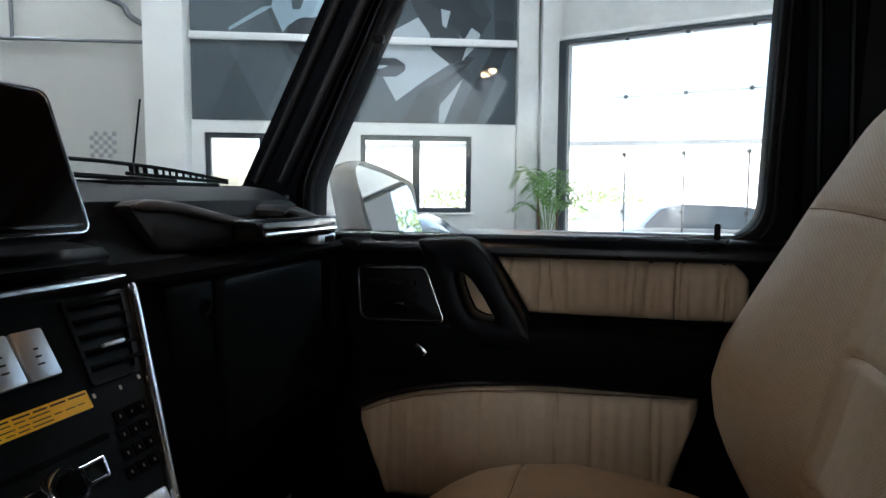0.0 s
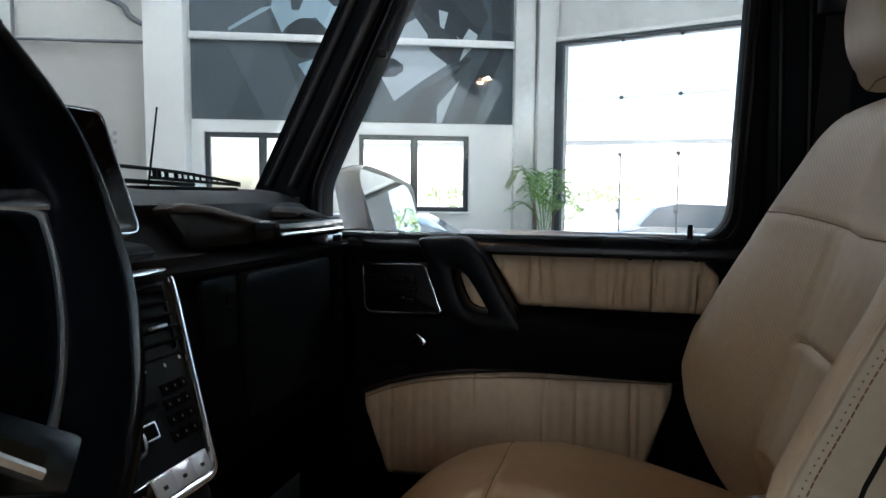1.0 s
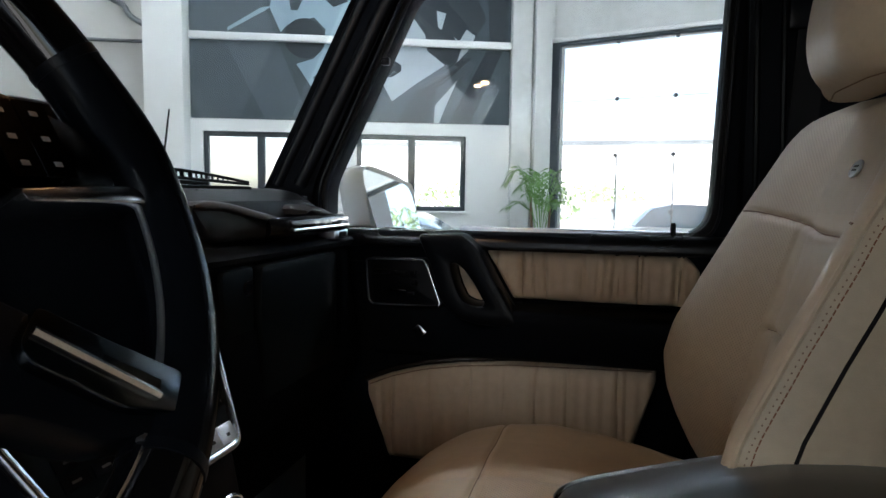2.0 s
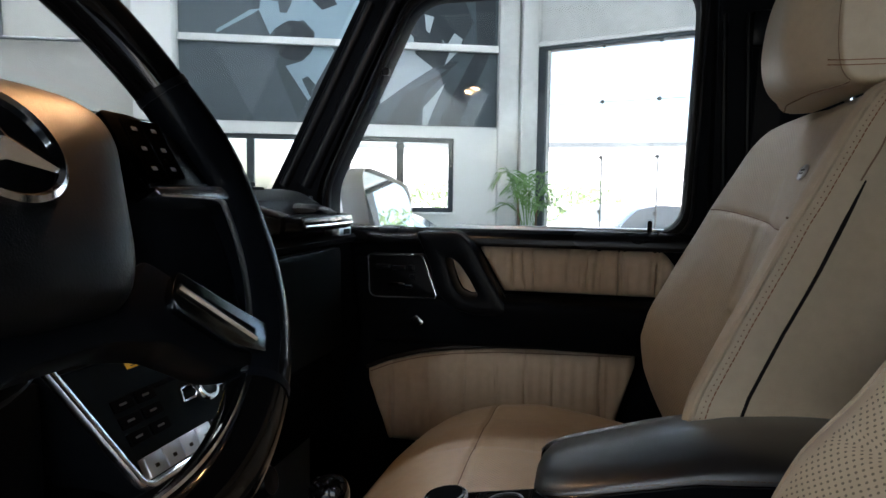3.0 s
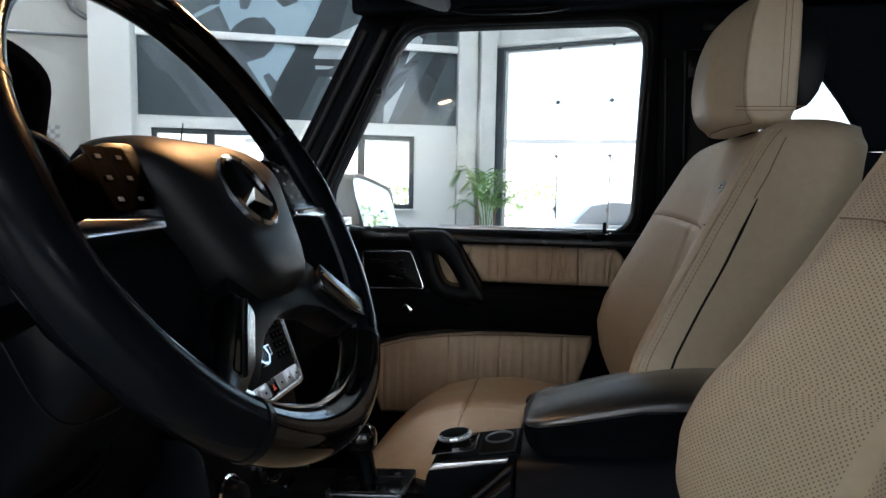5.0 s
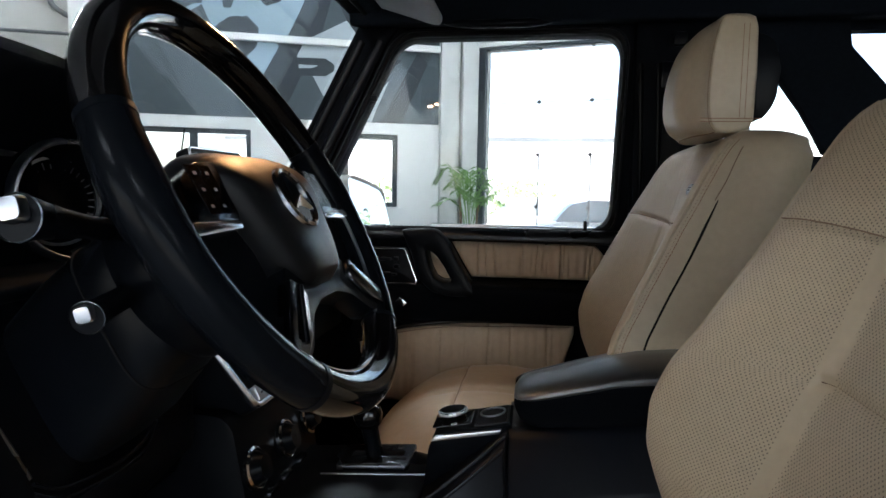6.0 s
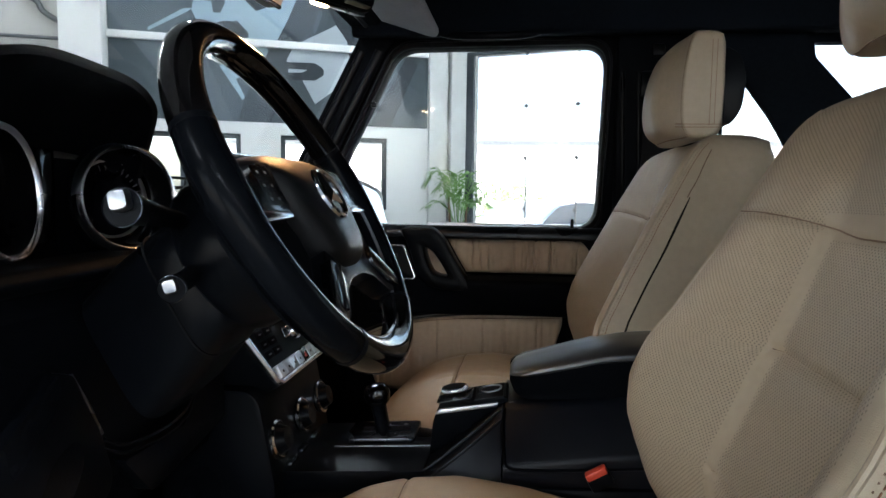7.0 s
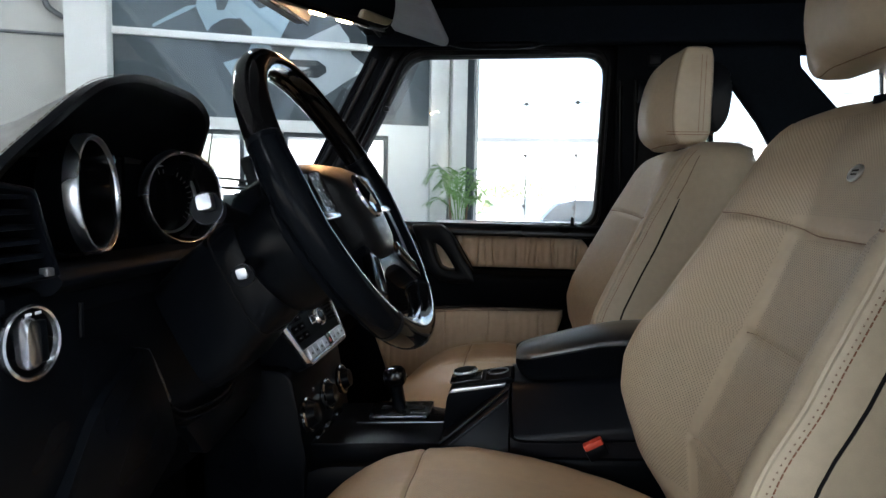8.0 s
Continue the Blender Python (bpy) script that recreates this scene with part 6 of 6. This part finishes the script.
for off in (0.0, 0.009):
    part("recess_edge", tube(smooth_path([(-0.199, -0.378, 1.152 - off), (-0.197, -0.352, 1.136 - off), (-0.197, -0.315, 1.128 - off), (-0.197, -0.262, 1.124 - off), (-0.197, -0.222, 1.130 - off), (-0.197, -0.203, 1.150 - off)], 5), 0.0018, 8), BLACK_HARD, kp_)
part("panel_rib", tube([(-0.2065, -0.516, 1.298), (-0.2055, -0.518, 1.266)], 0.0025, 8), BLACK_HARD, kp_)
part("footwell_board", box(-0.55, -0.30, -0.65, -0.15, 0.66, 0.99, 0.02), CARPET, kp_)

# ---- steering column and wheel ----
WT = 0.5265
WN, WU = Vector((math.cos(WT), 0, math.sin(WT))), Vector((-math.sin(WT), 0, math.cos(WT)))
WC = Vector((0.0, -0.3414, 1.3967))
WM = Matrix((Vector((0, 1, 0)), WU, WN)).transposed().to_4x4()
WM.translation = WC
col = thing("steering_column", (-0.2, -0.3414, 1.20), "black steering column shroud with two silver-tipped stalks", "steering column")
rings = []
for h, a, b, cyy in ((-0.235, 0.058, 0.070, -0.050), (-0.19, 0.062, 0.072, -0.040), (-0.14, 0.064, 0.066, -0.026), (-0.112, 0.064, 0.062, -0.020), (-0.104, 0.060, 0.058, -0.019), (-0.100, 0.050, 0.050, -0.018)):
    rings.append([WM @ Vector((x, y + cyy, h)) for x, y in superellipse(a, b, 4.5, 48)])
part("shroud", loft(rings), BLACK_HARD, col, "black column shroud")
part("shroud_joint", moved(tube([(x * 1.004, y * 1.004 - 0.027, -0.145) for x, y in superellipse(0.0640, 0.0665, 4.5, 48)], 0.0012, 6, closed=True), WM), RUBBER, col)
part("drum", moved(lathe([(0.0, -0.112), (0.070, -0.112), (0.0785, -0.106), (0.0815, -0.096), (0.0815, -0.062), (0.0790, -0.054), (0.0720, -0.050), (0.0, -0.050)], Matrix.Translation((0, -0.012, 0)), 44), WM), BLACK_HARD, col, "black switch drum behind the wheel")
part("collar", moved(lathe([(0.0, -0.052), (0.050, -0.052), (0.054, -0.044), (0.050, -0.032), (0.0, -0.030)], Matrix()), WM), BLACK_SOFT, col)
for tip, root, lab in (((-0.080, -0.526, 1.391), (-0.10, -0.385, 1.372), "direction stalk"), ((-0.058, -0.497, 1.324), (-0.09, -0.375, 1.330), "cruise stalk")):
    tip, root = Vector(tip), Vector(root)
    d = (tip - root).normalized()
    big = 1.0 if lab == "direction stalk" else 0.74
    st_ = part("stalk", tube([root, root.lerp(tip, 0.5), tip - d * 0.03, tip - d * 0.012], [0.008, 0.009, 0.0125 * big, 0.0150 * big], 18), BLACK_HARD, col)
    sm = axis_pose(tip - d * 0.012, d) @ Matrix.Scale(big, 4)
    part("stalk_ring", turned_ring([(0.0145, -0.001), (0.0153, 0.0), (0.0153, 0.0005), (0.0145, 0.001)], sm, 26), STEELY, st_)
    part("stalk_cap", moved(loft([[(x * s, y * s, h) for x, y in superellipse(0.0075, 0.0080, 4, 24)] for s, h in ((1.0, 0.0), (1.0, 0.006), (0.85, 0.0085), (0.5, 0.009))]), sm @ Matrix.Translation((0.0, 0.0045, 0.001)) @ Matrix.Rotation(radians(14), 4, "Z")), SATIN, st_, "silver stalk end")

wheel = thing("steering_wheel", WC, "black leather and dark wood steering wheel with chrome lines", "steering wheel")
RW, RT_ = 0.173, 0.0172


def rim_arc(a0, a1, n=40, r=RT_, grow=0.0):
    pts, rad = [], []
    for k in range(n + 1):
        a = radians(a0 + (a1 - a0) * k / n)
        pts.append(WM @ Vector((RW * math.cos(a), RW * math.sin(a), 0)))
        rad.append(r + grow)
    return pts, rad


for a0, a1, m, lab in ((20.5, 159.5, WOOD, "lacquered dark wood rim section"), (-54, 20, RIM_LEATHER, "black leather rim section"), (160, 234, RIM_LEATHER, "black leather rim section"), (-125.5, -54.5, WOOD, "lacquered dark wood rim section")):
    p, r = rim_arc(a0, a1, 36)
    if m is RIM_LEATHER:
        r = [q * (1.0 + 0.10 * math.exp(-((k / 36 - 0.78) / 0.14) ** 2 if a0 < 0 else -((k / 36 - 0.22) / 0.14) ** 2)) for k, q in enumerate(r)]
    part("rim_section", tube(p, r, 20), m, wheel, lab)
for a in (20.2, 159.8, -54.2, 234.2):
    p, r = rim_arc(a - 0.9, a + 0.9, 2, RT_ * 1.035)
    part("rim_joint", tube(p, r, 20), BLACK_HARD, wheel)


def inner_line(a0, a1, n=40, rr=RW - 0.0165, h=0.006, th=0.0022):
    return tube([WM @ Vector((rr * math.cos(radians(a0 + (a1 - a0) * k / n)), rr * math.sin(radians(a0 + (a1 - a0) * k / n)), h)) for k in range(n + 1)], th, 8)


part("chrome_line", inner_line(-54, -7, th=0.0018), SATIN, wheel, "thin bright inner rim line")
part("chrome_line", inner_line(187, 234, th=0.0027), BRIGHT, wheel, "thin bright inner rim line")
part("chrome_line", inner_line(-125, -55, rr=RW - 0.0158, h=0.006, th=0.0022), CHROME, wheel, "broad bright lower rim line")
# airbag cover
hub_out = [(-0.088, 0.032), (-0.080, 0.047), (-0.050, 0.055), (0.050, 0.055), (0.080, 0.047), (0.088, 0.032), (0.081, 0.008), (0.052, -0.062), (0.040, -0.079), (0.020, -0.084), (-0.020, -0.084), (-0.040, -0.079), (-0.052, -0.062), (-0.081, 0.008)]
ho = rounded(hub_out, 0.012, 4)


def hub_at(p, s, h):
    """A ring of the cover about its middle; the face leans back towards the top."""
    v = -0.018 + (p.y + 0.018) * s
    return WM @ Vector((p.x * s, v, h - 0.024 * max(0.0, v / 0.055) ** 1.5 * smoothstep((h + 0.034) / 0.05)))


rings = [[hub_at(Vector(p), s, h) for p in ho] for s, h in ((0.90, -0.036), (0.985, -0.030), (1.0, -0.018), (0.998, -0.009), (0.985, -0.001), (0.962, 0.0055), (0.93, 0.0110), (0.885, 0.0153), (0.82, 0.0188), (0.73, 0.0213), (0.60, 0.0232), (0.42, 0.0243), (0.18, 0.0248))]
hub = part("airbag_cover", loft(rings), HUB, wheel, "black leather airbag cover", 50)
EM = WM @ Matrix.Translation((-0.008, -0.009, 0.0238)) @ Matrix.Rotation(radians(-3), 4, "X") @ Matrix.Diagonal((0.90, 0.90, 1.0, 1.0))
part("emblem_ring", moved(turned_ring([(0.0265, 0.0), (0.0315, 0.0), (0.0310, 0.003), (0.0285, 0.0045), (0.0265, 0.003)], Matrix(), 44), EM), EMBLEM_RING, hub, "chrome emblem ring")
part("emblem_plate", moved(lathe([(0.0, 0.0005), (0.027, 0.0005), (0.027, 0.0015), (0.0, 0.0015)], Matrix(), 30), EM), PIANO, hub)
for k in range(3):
    a = radians(90 + 120 * k)
    d, s = Vector((math.cos(a), math.sin(a), 0)), Vector((-math.sin(a), math.cos(a), 0))
    bm = bmesh.new()
    up_ = Vector((0, 0, 0.0015))
    b0 = [bm.verts.new(q + up_) for q in (s * 0.0082, d * 0.027 + s * 0.0010, d * 0.027 - s * 0.0010, -s * 0.0082, -d * 0.005)]
    t0, t1 = bm.verts.new((0, 0, 0.006)), bm.verts.new(d * 0.027 + Vector((0, 0, 0.003)))
    for f in ((b0[0], b0[1], t1, t0), (b0[2], b0[3], t0, t1), (b0[1], b0[2], t1), (b0[3], b0[4], t0), (b0[4], b0[0], t0)):
        bm.faces.new(f)
    part("emblem_blade", moved(bm, EM), CHROME, hub)
for k in range(3):
    part("raised_mark", moved(box(0.004 + 0.008 * k, 0.0105 + 0.008 * k, -0.050, -0.0455, 0.0185, 0.0205, 0.0008), WM), BLACK, hub)
part("raised_mark", moved(box(-0.012, 0.006, 0.034, 0.0365, 0.0000, 0.0075, 0.0006), WM), BLACK, hub)
# side spokes: key panels, silver bars and the dark infill below them
for sg in (-1, 1):
    def side(pts):
        q = [(u * sg, v) for u, v in pts]
        return q if sg < 0 else q[::-1]

    spk = part("spoke", moved(prism(rounded(side([(0.060, 0.028), (0.106, 0.026), (0.142, 0.012), (0.158, -0.020), (0.150, -0.055), (0.128, -0.095), (0.108, -0.116), (0.060, -0.070)]), 0.008, 3), "z", -0.030, -0.006, 0.004), WM), BLACK_SOFT, wheel)
    pan = part("key_panel", moved(prism(rounded(side([(0.080, 0.030), (0.106, 0.029), (0.138, 0.015), (0.145, -0.016), (0.086, -0.018)]), 0.005, 3), "z", -0.006, 0.009, 0.003), WM), SMOKED, spk)
    for j in range(3):
        for i in range(2):
            cx_, cy_ = (0.100 + 0.016 * i) * sg, 0.0195 - 0.0125 * j
            part("key", moved(box(cx_ - 0.0076, cx_ + 0.0076, cy_ - 0.0062, cy_ + 0.0062, 0.0082, 0.00925, 0.0), WM), SMOKED, pan)
            part("marking", moved(box(cx_ - 0.002, cx_ + 0.002, cy_ - 0.0012, cy_ + 0.0012, 0.0094, 0.0096, 0.0), WM), FAINT_INK, pan)
    part("silver_bar", moved(prism(rounded(side([(0.090, -0.018), (0.152, -0.016), (0.157, -0.020), (0.156, -0.026), (0.092, -0.024)]), 0.002, 2), "z", -0.006, 0.011, 0.002), WM), BRIGHT, spk, "silver bar under the keys")
# satin lower spokes in one arch under the airbag cover
arch_o = [(-0.058, -0.056), (-0.030, -0.079), (0.030, -0.079), (0.058, -0.056), (0.092, -0.086), (0.124, -0.108), (0.110, -0.129), (0.080, -0.122), (0.050, -0.100), (0.020, -0.092), (-0.020, -0.092), (-0.050, -0.100), (-0.080, -0.122), (-0.110, -0.129), (-0.124, -0.108), (-0.092, -0.086)]
ls_ = part("lower_spokes", moved(prism(rounded(arch_o, 0.006, 3), "z", -0.016, 0.008, 0.002), WM), BLACK_HARD, wheel, "black lower spokes")
for sg in (-1, 1):
    a, b = Vector((0.064 * sg, -0.076)), Vector((0.104 * sg, -0.112))
    d = (b - a).normalized()
    n = Vector((-d.y, d.x)) * sg
    slot = [a + n * 0.003, b + n * 0.0045, b - n * 0.0045, a - n * 0.0025]
    arm_ = [(0.058, -0.079), (0.071, -0.067), (0.094, -0.087), (0.122, -0.109), (0.112, -0.125), (0.085, -0.113), (0.058, -0.086)]
    arm_ = [(u * sg, v) for u, v in arm_]
    part("spoke_arm", moved(prism(rounded(arm_ if sg < 0 else arm_[::-1], 0.004, 3), "z", 0.002, 0.0135, 0.001), WM), ARM, ls_, "satin silver spoke arm")
    part("slot", moved(prism([tuple(q) for q in (slot if sg < 0 else slot[::-1])], "z", 0.0136, 0.0143, 0.0), WM), PIANO, ls_, "dark slot in the spoke")
    part("slot_edge", moved(tube([(*(a - n * 0.0005), 0.0146), (*(b - n * 0.0030), 0.0146)], 0.0020, 6), WM), CHROME, ls_)
# shift paddles behind the spokes
for sg in (-1, 1):
    pd = [(0.070, 0.020), (0.108, 0.022), (0.116, 0.010), (0.114, -0.030), (0.100, -0.048), (0.070, -0.034)]
    pd = [(u * sg, v) for u, v in pd]
    part("shift_paddle", moved(prism(rounded(pd if sg < 0 else pd[::-1], 0.008, 4), "z", -0.047, -0.041, 0.0025), WM), BLACK_HARD, wheel)

# ---- centre console ----
con = thing("centre_console", (0.18, 0.0, 0.66), "black centre console with gear gate, rotary knob and armrest box", "console")
part("console_base", prism(rounded([(-0.16, 0.80), (0.60, 0.80), (0.60, 1.02), (0.21, 1.00), (0.10, 0.98), (-0.10, 0.965), (-0.16, 0.94)], 0.02), "y", -0.105, 0.125, 0.008), BLACK_HARD, con)
part("gear_deck", prism(rounded([(-0.145, 0.950), (0.085, 0.965), (0.085, 1.008), (-0.140, 0.992)], 0.005), "y", -0.085, 0.115, 0.004), BLACK_HARD, con, "black gear deck")
gp = Matrix.Translation((0.0, 0.060, 1.006)) @ Euler((0, radians(-4), 0)).to_matrix().to_4x4()
gate = part("gear_gate", moved(prism(rounded([(-0.056, -0.041), (0.052, -0.041), (0.052, 0.041), (-0.056, 0.041)], 0.008), "z", -0.004, 0.004, 0.0015), gp), STEELY, con, "dark brushed metal gear gate")
part("gate_plate", moved(prism(rounded([(-0.050, -0.035), (0.018, -0.035), (0.018, 0.035), (-0.050, 0.035)], 0.006), "z", 0.004, 0.0048, 0.0003), gp), PIANO, gate)
part("gate_slot", moved(box(-0.040, 0.040, -0.009, 0.009, 0.0046, 0.0058, 0.0005), gp), RUBBER, gate)
part("gate_rib", moved(box(0.024, 0.046, -0.034, -0.014, 0.004, 0.0056, 0.001), gp), STEELY, gate)
part("deck_trim", prism([(-0.075, 0.9935), (0.082, 1.0045), (0.082, 1.0085), (-0.075, 0.9975)], "y", 0.006, 0.011, 0.001), SATIN, con, "thin bright deck edge")
for k in range(4):
    part("marking", moved(box(-0.035 + 0.02 * k, -0.028 + 0.02 * k, 0.018, 0.026, 0.0041, 0.0045, 0.0), gp), INK, gate)
lev = part("gear_lever", tube([(-0.006, 0.058, 1.005), (-0.010, 0.058, 1.030), (-0.015, 0.056, 1.056)], [0.014, 0.012, 0.013], 14), BLACK_HARD, con)
part("lever_knob", moved(loft([[(x * s, y * s, h) for x, y in superellipse(0.015, 0.019, 2.4, 26)] for s, h in ((0.60, -0.014), (0.90, -0.008), (1.0, 0.002), (0.95, 0.010), (0.70, 0.016), (0.3, 0.018))]), axis_pose((-0.016, 0.055, 1.068), (-0.2, 0, 1)) @ Matrix.Scale(1.15, 4)), PIANO, lev, "gloss black gear knob")
# knob platform
plat = part("knob_platform", prism(rounded([(0.078, 0.970), (0.200, 0.985), (0.200, 1.099), (0.185, 1.0965), (0.108, 1.082), (0.088, 1.066)], [0.004, 0.004, 0.004, 0.006, 0.012, 0.012], 4), "y", -0.018, 0.064, 0.004), BLACK_SOFT, con)
part("silver_edge", prism([(0.090, 1.0685), (0.184, 1.0855), (0.186, 1.0925), (0.097, 1.0770)], "y", -0.0225, -0.0165, 0.0015), SATIN, plat, "satin silver edge strip")
part("knob_seat", moved(prism(rounded([(-0.030, -0.030), (0.030, -0.030), (0.030, 0.026), (-0.030, 0.026)], 0.006), "z", 0.0, 0.0016, 0.0005), axis_pose((0.119, 0.030, 1.0838), (-0.185, 0, 0.98))), PIANO, plat)
km = axis_pose((0.117, 0.033, 1.0790), (-0.17, 0, 0.98))
kb_ = part("rotary_knob", lathe([(0.0, 0.0), (0.0150, 0.0), (0.0155, 0.003), (0.0175, 0.006), (0.0205, 0.0135), (0.0210, 0.0160), (0.0200, 0.0180), (0.0178, 0.0185), (0.0, 0.0180)], km, 36), CHROME, plat, "tapered silver rotary knob")
part("knob_top", lathe([(0.0, 0.0181), (0.0170, 0.0181), (0.0168, 0.0190), (0.0, 0.0193)], km, 30), BLACK_HARD, kb_, "black knob top")
for k in range(40):
    a = 2 * math.pi * k / 40
    part("knurl", moved(box(-0.0006, 0.0006, -0.0006, 0.0006, 0.0135, 0.0170, 0.0), km @ Matrix.Translation((0.0209 * math.cos(a), 0.0209 * math.sin(a), 0)) @ Matrix.Rotation(a, 4, "Z")), SATIN, kb_)
tray_m = axis_pose((0.172, 0.022, 1.0950), (-0.19, 0, 0.98))
part("tray", moved(ring_prism(rounded([(-0.036, -0.024), (0.036, -0.024), (0.036, 0.024), (-0.036, 0.024)], 0.005), rounded([(-0.033, -0.021), (0.033, -0.021), (0.033, 0.021), (-0.033, 0.021)], 0.004), "z", -0.006, 0.0012, 0.0006), tray_m), BLACK_HARD, plat)
part("tray_floor", moved(box(-0.033, 0.033, -0.021, 0.021, -0.0015, 0.0006, 0.0), tray_m), RUBBER, plat)
part("cup_ring", turned_ring([(0.0165, 0.0), (0.0185, 0.0), (0.0185, 0.002), (0.0165, 0.002)], tray_m @ Matrix.Translation((-0.010, 0.0, 0.0008)), 28), SATIN, plat)
# armrest box and lid
rings = []
for x in np.linspace(0.196, 0.62, 12):
    k = smoothstep((x - 0.19) / 0.03)
    zt = 1.096 + 0.14 * (x - 0.21) * (x < 0.42) + 0.0294 * (x >= 0.42)
    sec = [(-0.097, 0.86), (0.15, 0.86), (0.15, 1.03), (0.105, zt - 0.01), (0.095, zt), (-0.015 - 0.012 * k, zt), (-0.028 - 0.012 * k, zt - 0.006), (-0.094 - 0.003 * k, zt - 0.066), (-0.098, zt - 0.076)]
    rings.append([(x, y, z) for y, z in rounded(sec, 0.008, 3)])
part("storage_box", loft(rings), NAVY, con, "black storage box with a slanting side")
part("side_fold", tube(smooth_path([(0.194, -0.030, 1.094), (0.192, -0.055, 1.070), (0.196, -0.085, 1.044), (0.205, -0.099, 1.026), (0.255, -0.0995, 1.026), (0.32, -0.0995, 1.031), (0.42, -0.0995, 1.040)], 5), 0.0022, 8), BLACK_HARD, con)
rings = []
for x in np.linspace(0.055, 0.193, 9):
    zt = interp(x, (0.055, 0.11, 0.15, 0.193), (0.985, 1.026, 1.058, 1.092))
    yt = interp(x, (0.055, 0.15, 0.193), (-0.085, -0.055, -0.030))
    rings.append([(x, y, z) for y, z in rounded([(-0.099, 0.92), (0.0, 0.92), (0.0, zt - 0.004), (yt, zt), (yt - 0.014, zt - 0.010), (-0.099, max(zt - 0.075, 0.93))], 0.005, 3)])
part("side_wing", loft(rings), NAVY, con)
for dy, dz in ((0.0, 0.0), (-0.012, -0.012)):
    part("wing_ridge", tube([(x, interp(x, (0.055, 0.15, 0.193), (-0.087, -0.060, -0.036)) + dy, interp(x, (0.055, 0.11, 0.15, 0.193), (0.985, 1.026, 1.058, 1.090)) + dz) for x in np.linspace(0.07, 0.19, 8)], 0.0030, 8), NAVY, con)
LID_Y = 0.040


def lid_half(x):
    return interp(x, (0.2015, 0.205, 0.212, 0.225, 0.25, 0.30, 0.60), (0.040, 0.053, 0.062, 0.069, 0.0735, 0.0765, 0.078))


def lid_crown(x):
    return interp(x, (0.2015, 0.205, 0.212, 0.225, 0.242, 0.286, 0.33, 0.37, 0.425, 0.60), (1.134, 1.141, 1.147, 1.1525, 1.158, 1.1705, 1.1825, 1.191, 1.195, 1.196))


def lid_seam(x):
    return interp(x, (0.2015, 0.216, 0.27, 0.33, 0.42, 0.60), (1.131, 1.135, 1.149, 1.164, 1.172, 1.175))


lid = []
for x in [0.2015, 0.2025, 0.2045, 0.2075, 0.212, 0.218, 0.226, 0.236, *np.linspace(0.25, 0.60, 22)]:
    w, zt, zs = lid_half(x), lid_crown(x), lid_seam(x)
    zb = min(interp(x, (0.2015, 0.21, 0.23, 0.60), (1.122, 1.108, 1.101, 1.135)), zs - 0.006)
    k = zt - zs
    fall = interp(x, (0.20, 0.25, 0.34, 0.42, 0.60), (0.010, 0.013, 0.011, 0.005, 0.004))
    sec = [(0.0, zb), (-0.92, zb), (-0.955, zb + 0.15 * (zs - zb)), (-0.975, zs - 0.35 * (zs - zb)), (-0.985, zs - 0.004), (-1.0, zs), (-0.995, zs + 0.24 * k), (-0.955, zs + 0.44 * k), (-0.86, zs + 0.62 * k), (-0.72, zs + 0.77 * k), (-0.54, zs + 0.89 * k), (-0.32, zs + 0.965 * k),
           (-0.06, zt), (0.30, zt - 0.30 * fall), (0.60, zt - 0.72 * fall), (0.84, zt - 1.15 * fall), (0.94, zs + 0.7 * max(k - fall, 0.003)), (0.985, zs + 0.35 * max(k - fall, 0.003)), (1.0, zs - 0.002), (0.97, zs - 0.4 * (zs - zb)), (0.92, zb)]
    lid.append([(x, LID_Y + p.x * w, p.z) for p in smooth_path([(a, 0, b) for a, b in sec], 3, closed=True)])
arm = thing("armrest", (0.4, 0.04, 1.09), "black leather armrest lid on the console box", "armrest")
lb = loft(lid)
for f in lb.faces:
    c = f.calc_center_median()
    f.material_index = 1 if c.z < lid_seam(c.x) - 0.001 else 0
part("lid", lb, [LID, MATTE], arm, "", 60)
part("lid_piping", tube([(x, LID_Y - lid_half(x) * 0.999, lid_seam(x) - 0.001) for x in np.linspace(0.2035, 0.55, 60)], 0.0013, 6), BLACK, arm)
part("lid_stitching", stitches([(x, LID_Y - lid_half(x) - 0.0002, lid_seam(x) + 0.0042) for x in np.linspace(0.212, 0.55, 50)], (0, -1, 0), 0.0006, 0.005, (0.0034, 0.0008)), HOOD_THREAD, arm)
# belt buckle
bk = thing("belt_buckle", (0.34, -0.108, 0.90), "black belt buckle with an orange release button", "belt buckle")
bm_ = Matrix.Translation((0.320, -0.112, 1.034)) @ Euler((0, radians(-30), 0)).to_matrix().to_4x4() @ Matrix.Diagonal((0.62, 0.62, 0.50, 1))
part("stem", moved(box(-0.016, 0.016, -0.006, 0.006, -0.16, -0.03, 0.003), Matrix.Translation((0.345, -0.108, 1.01)) @ Euler((0, radians(8), 0)).to_matrix().to_4x4()), RUBBER, bk)
part("buckle_body", moved(box(-0.026, 0.026, -0.014, 0.010, -0.045, -0.006, 0.006), bm_), BLACK_HARD, bk)
part("release_button", moved(box(-0.024, 0.024, -0.016, 0.008, -0.010, 0.010, 0.004), bm_), ORANGE, bk, "orange release button")
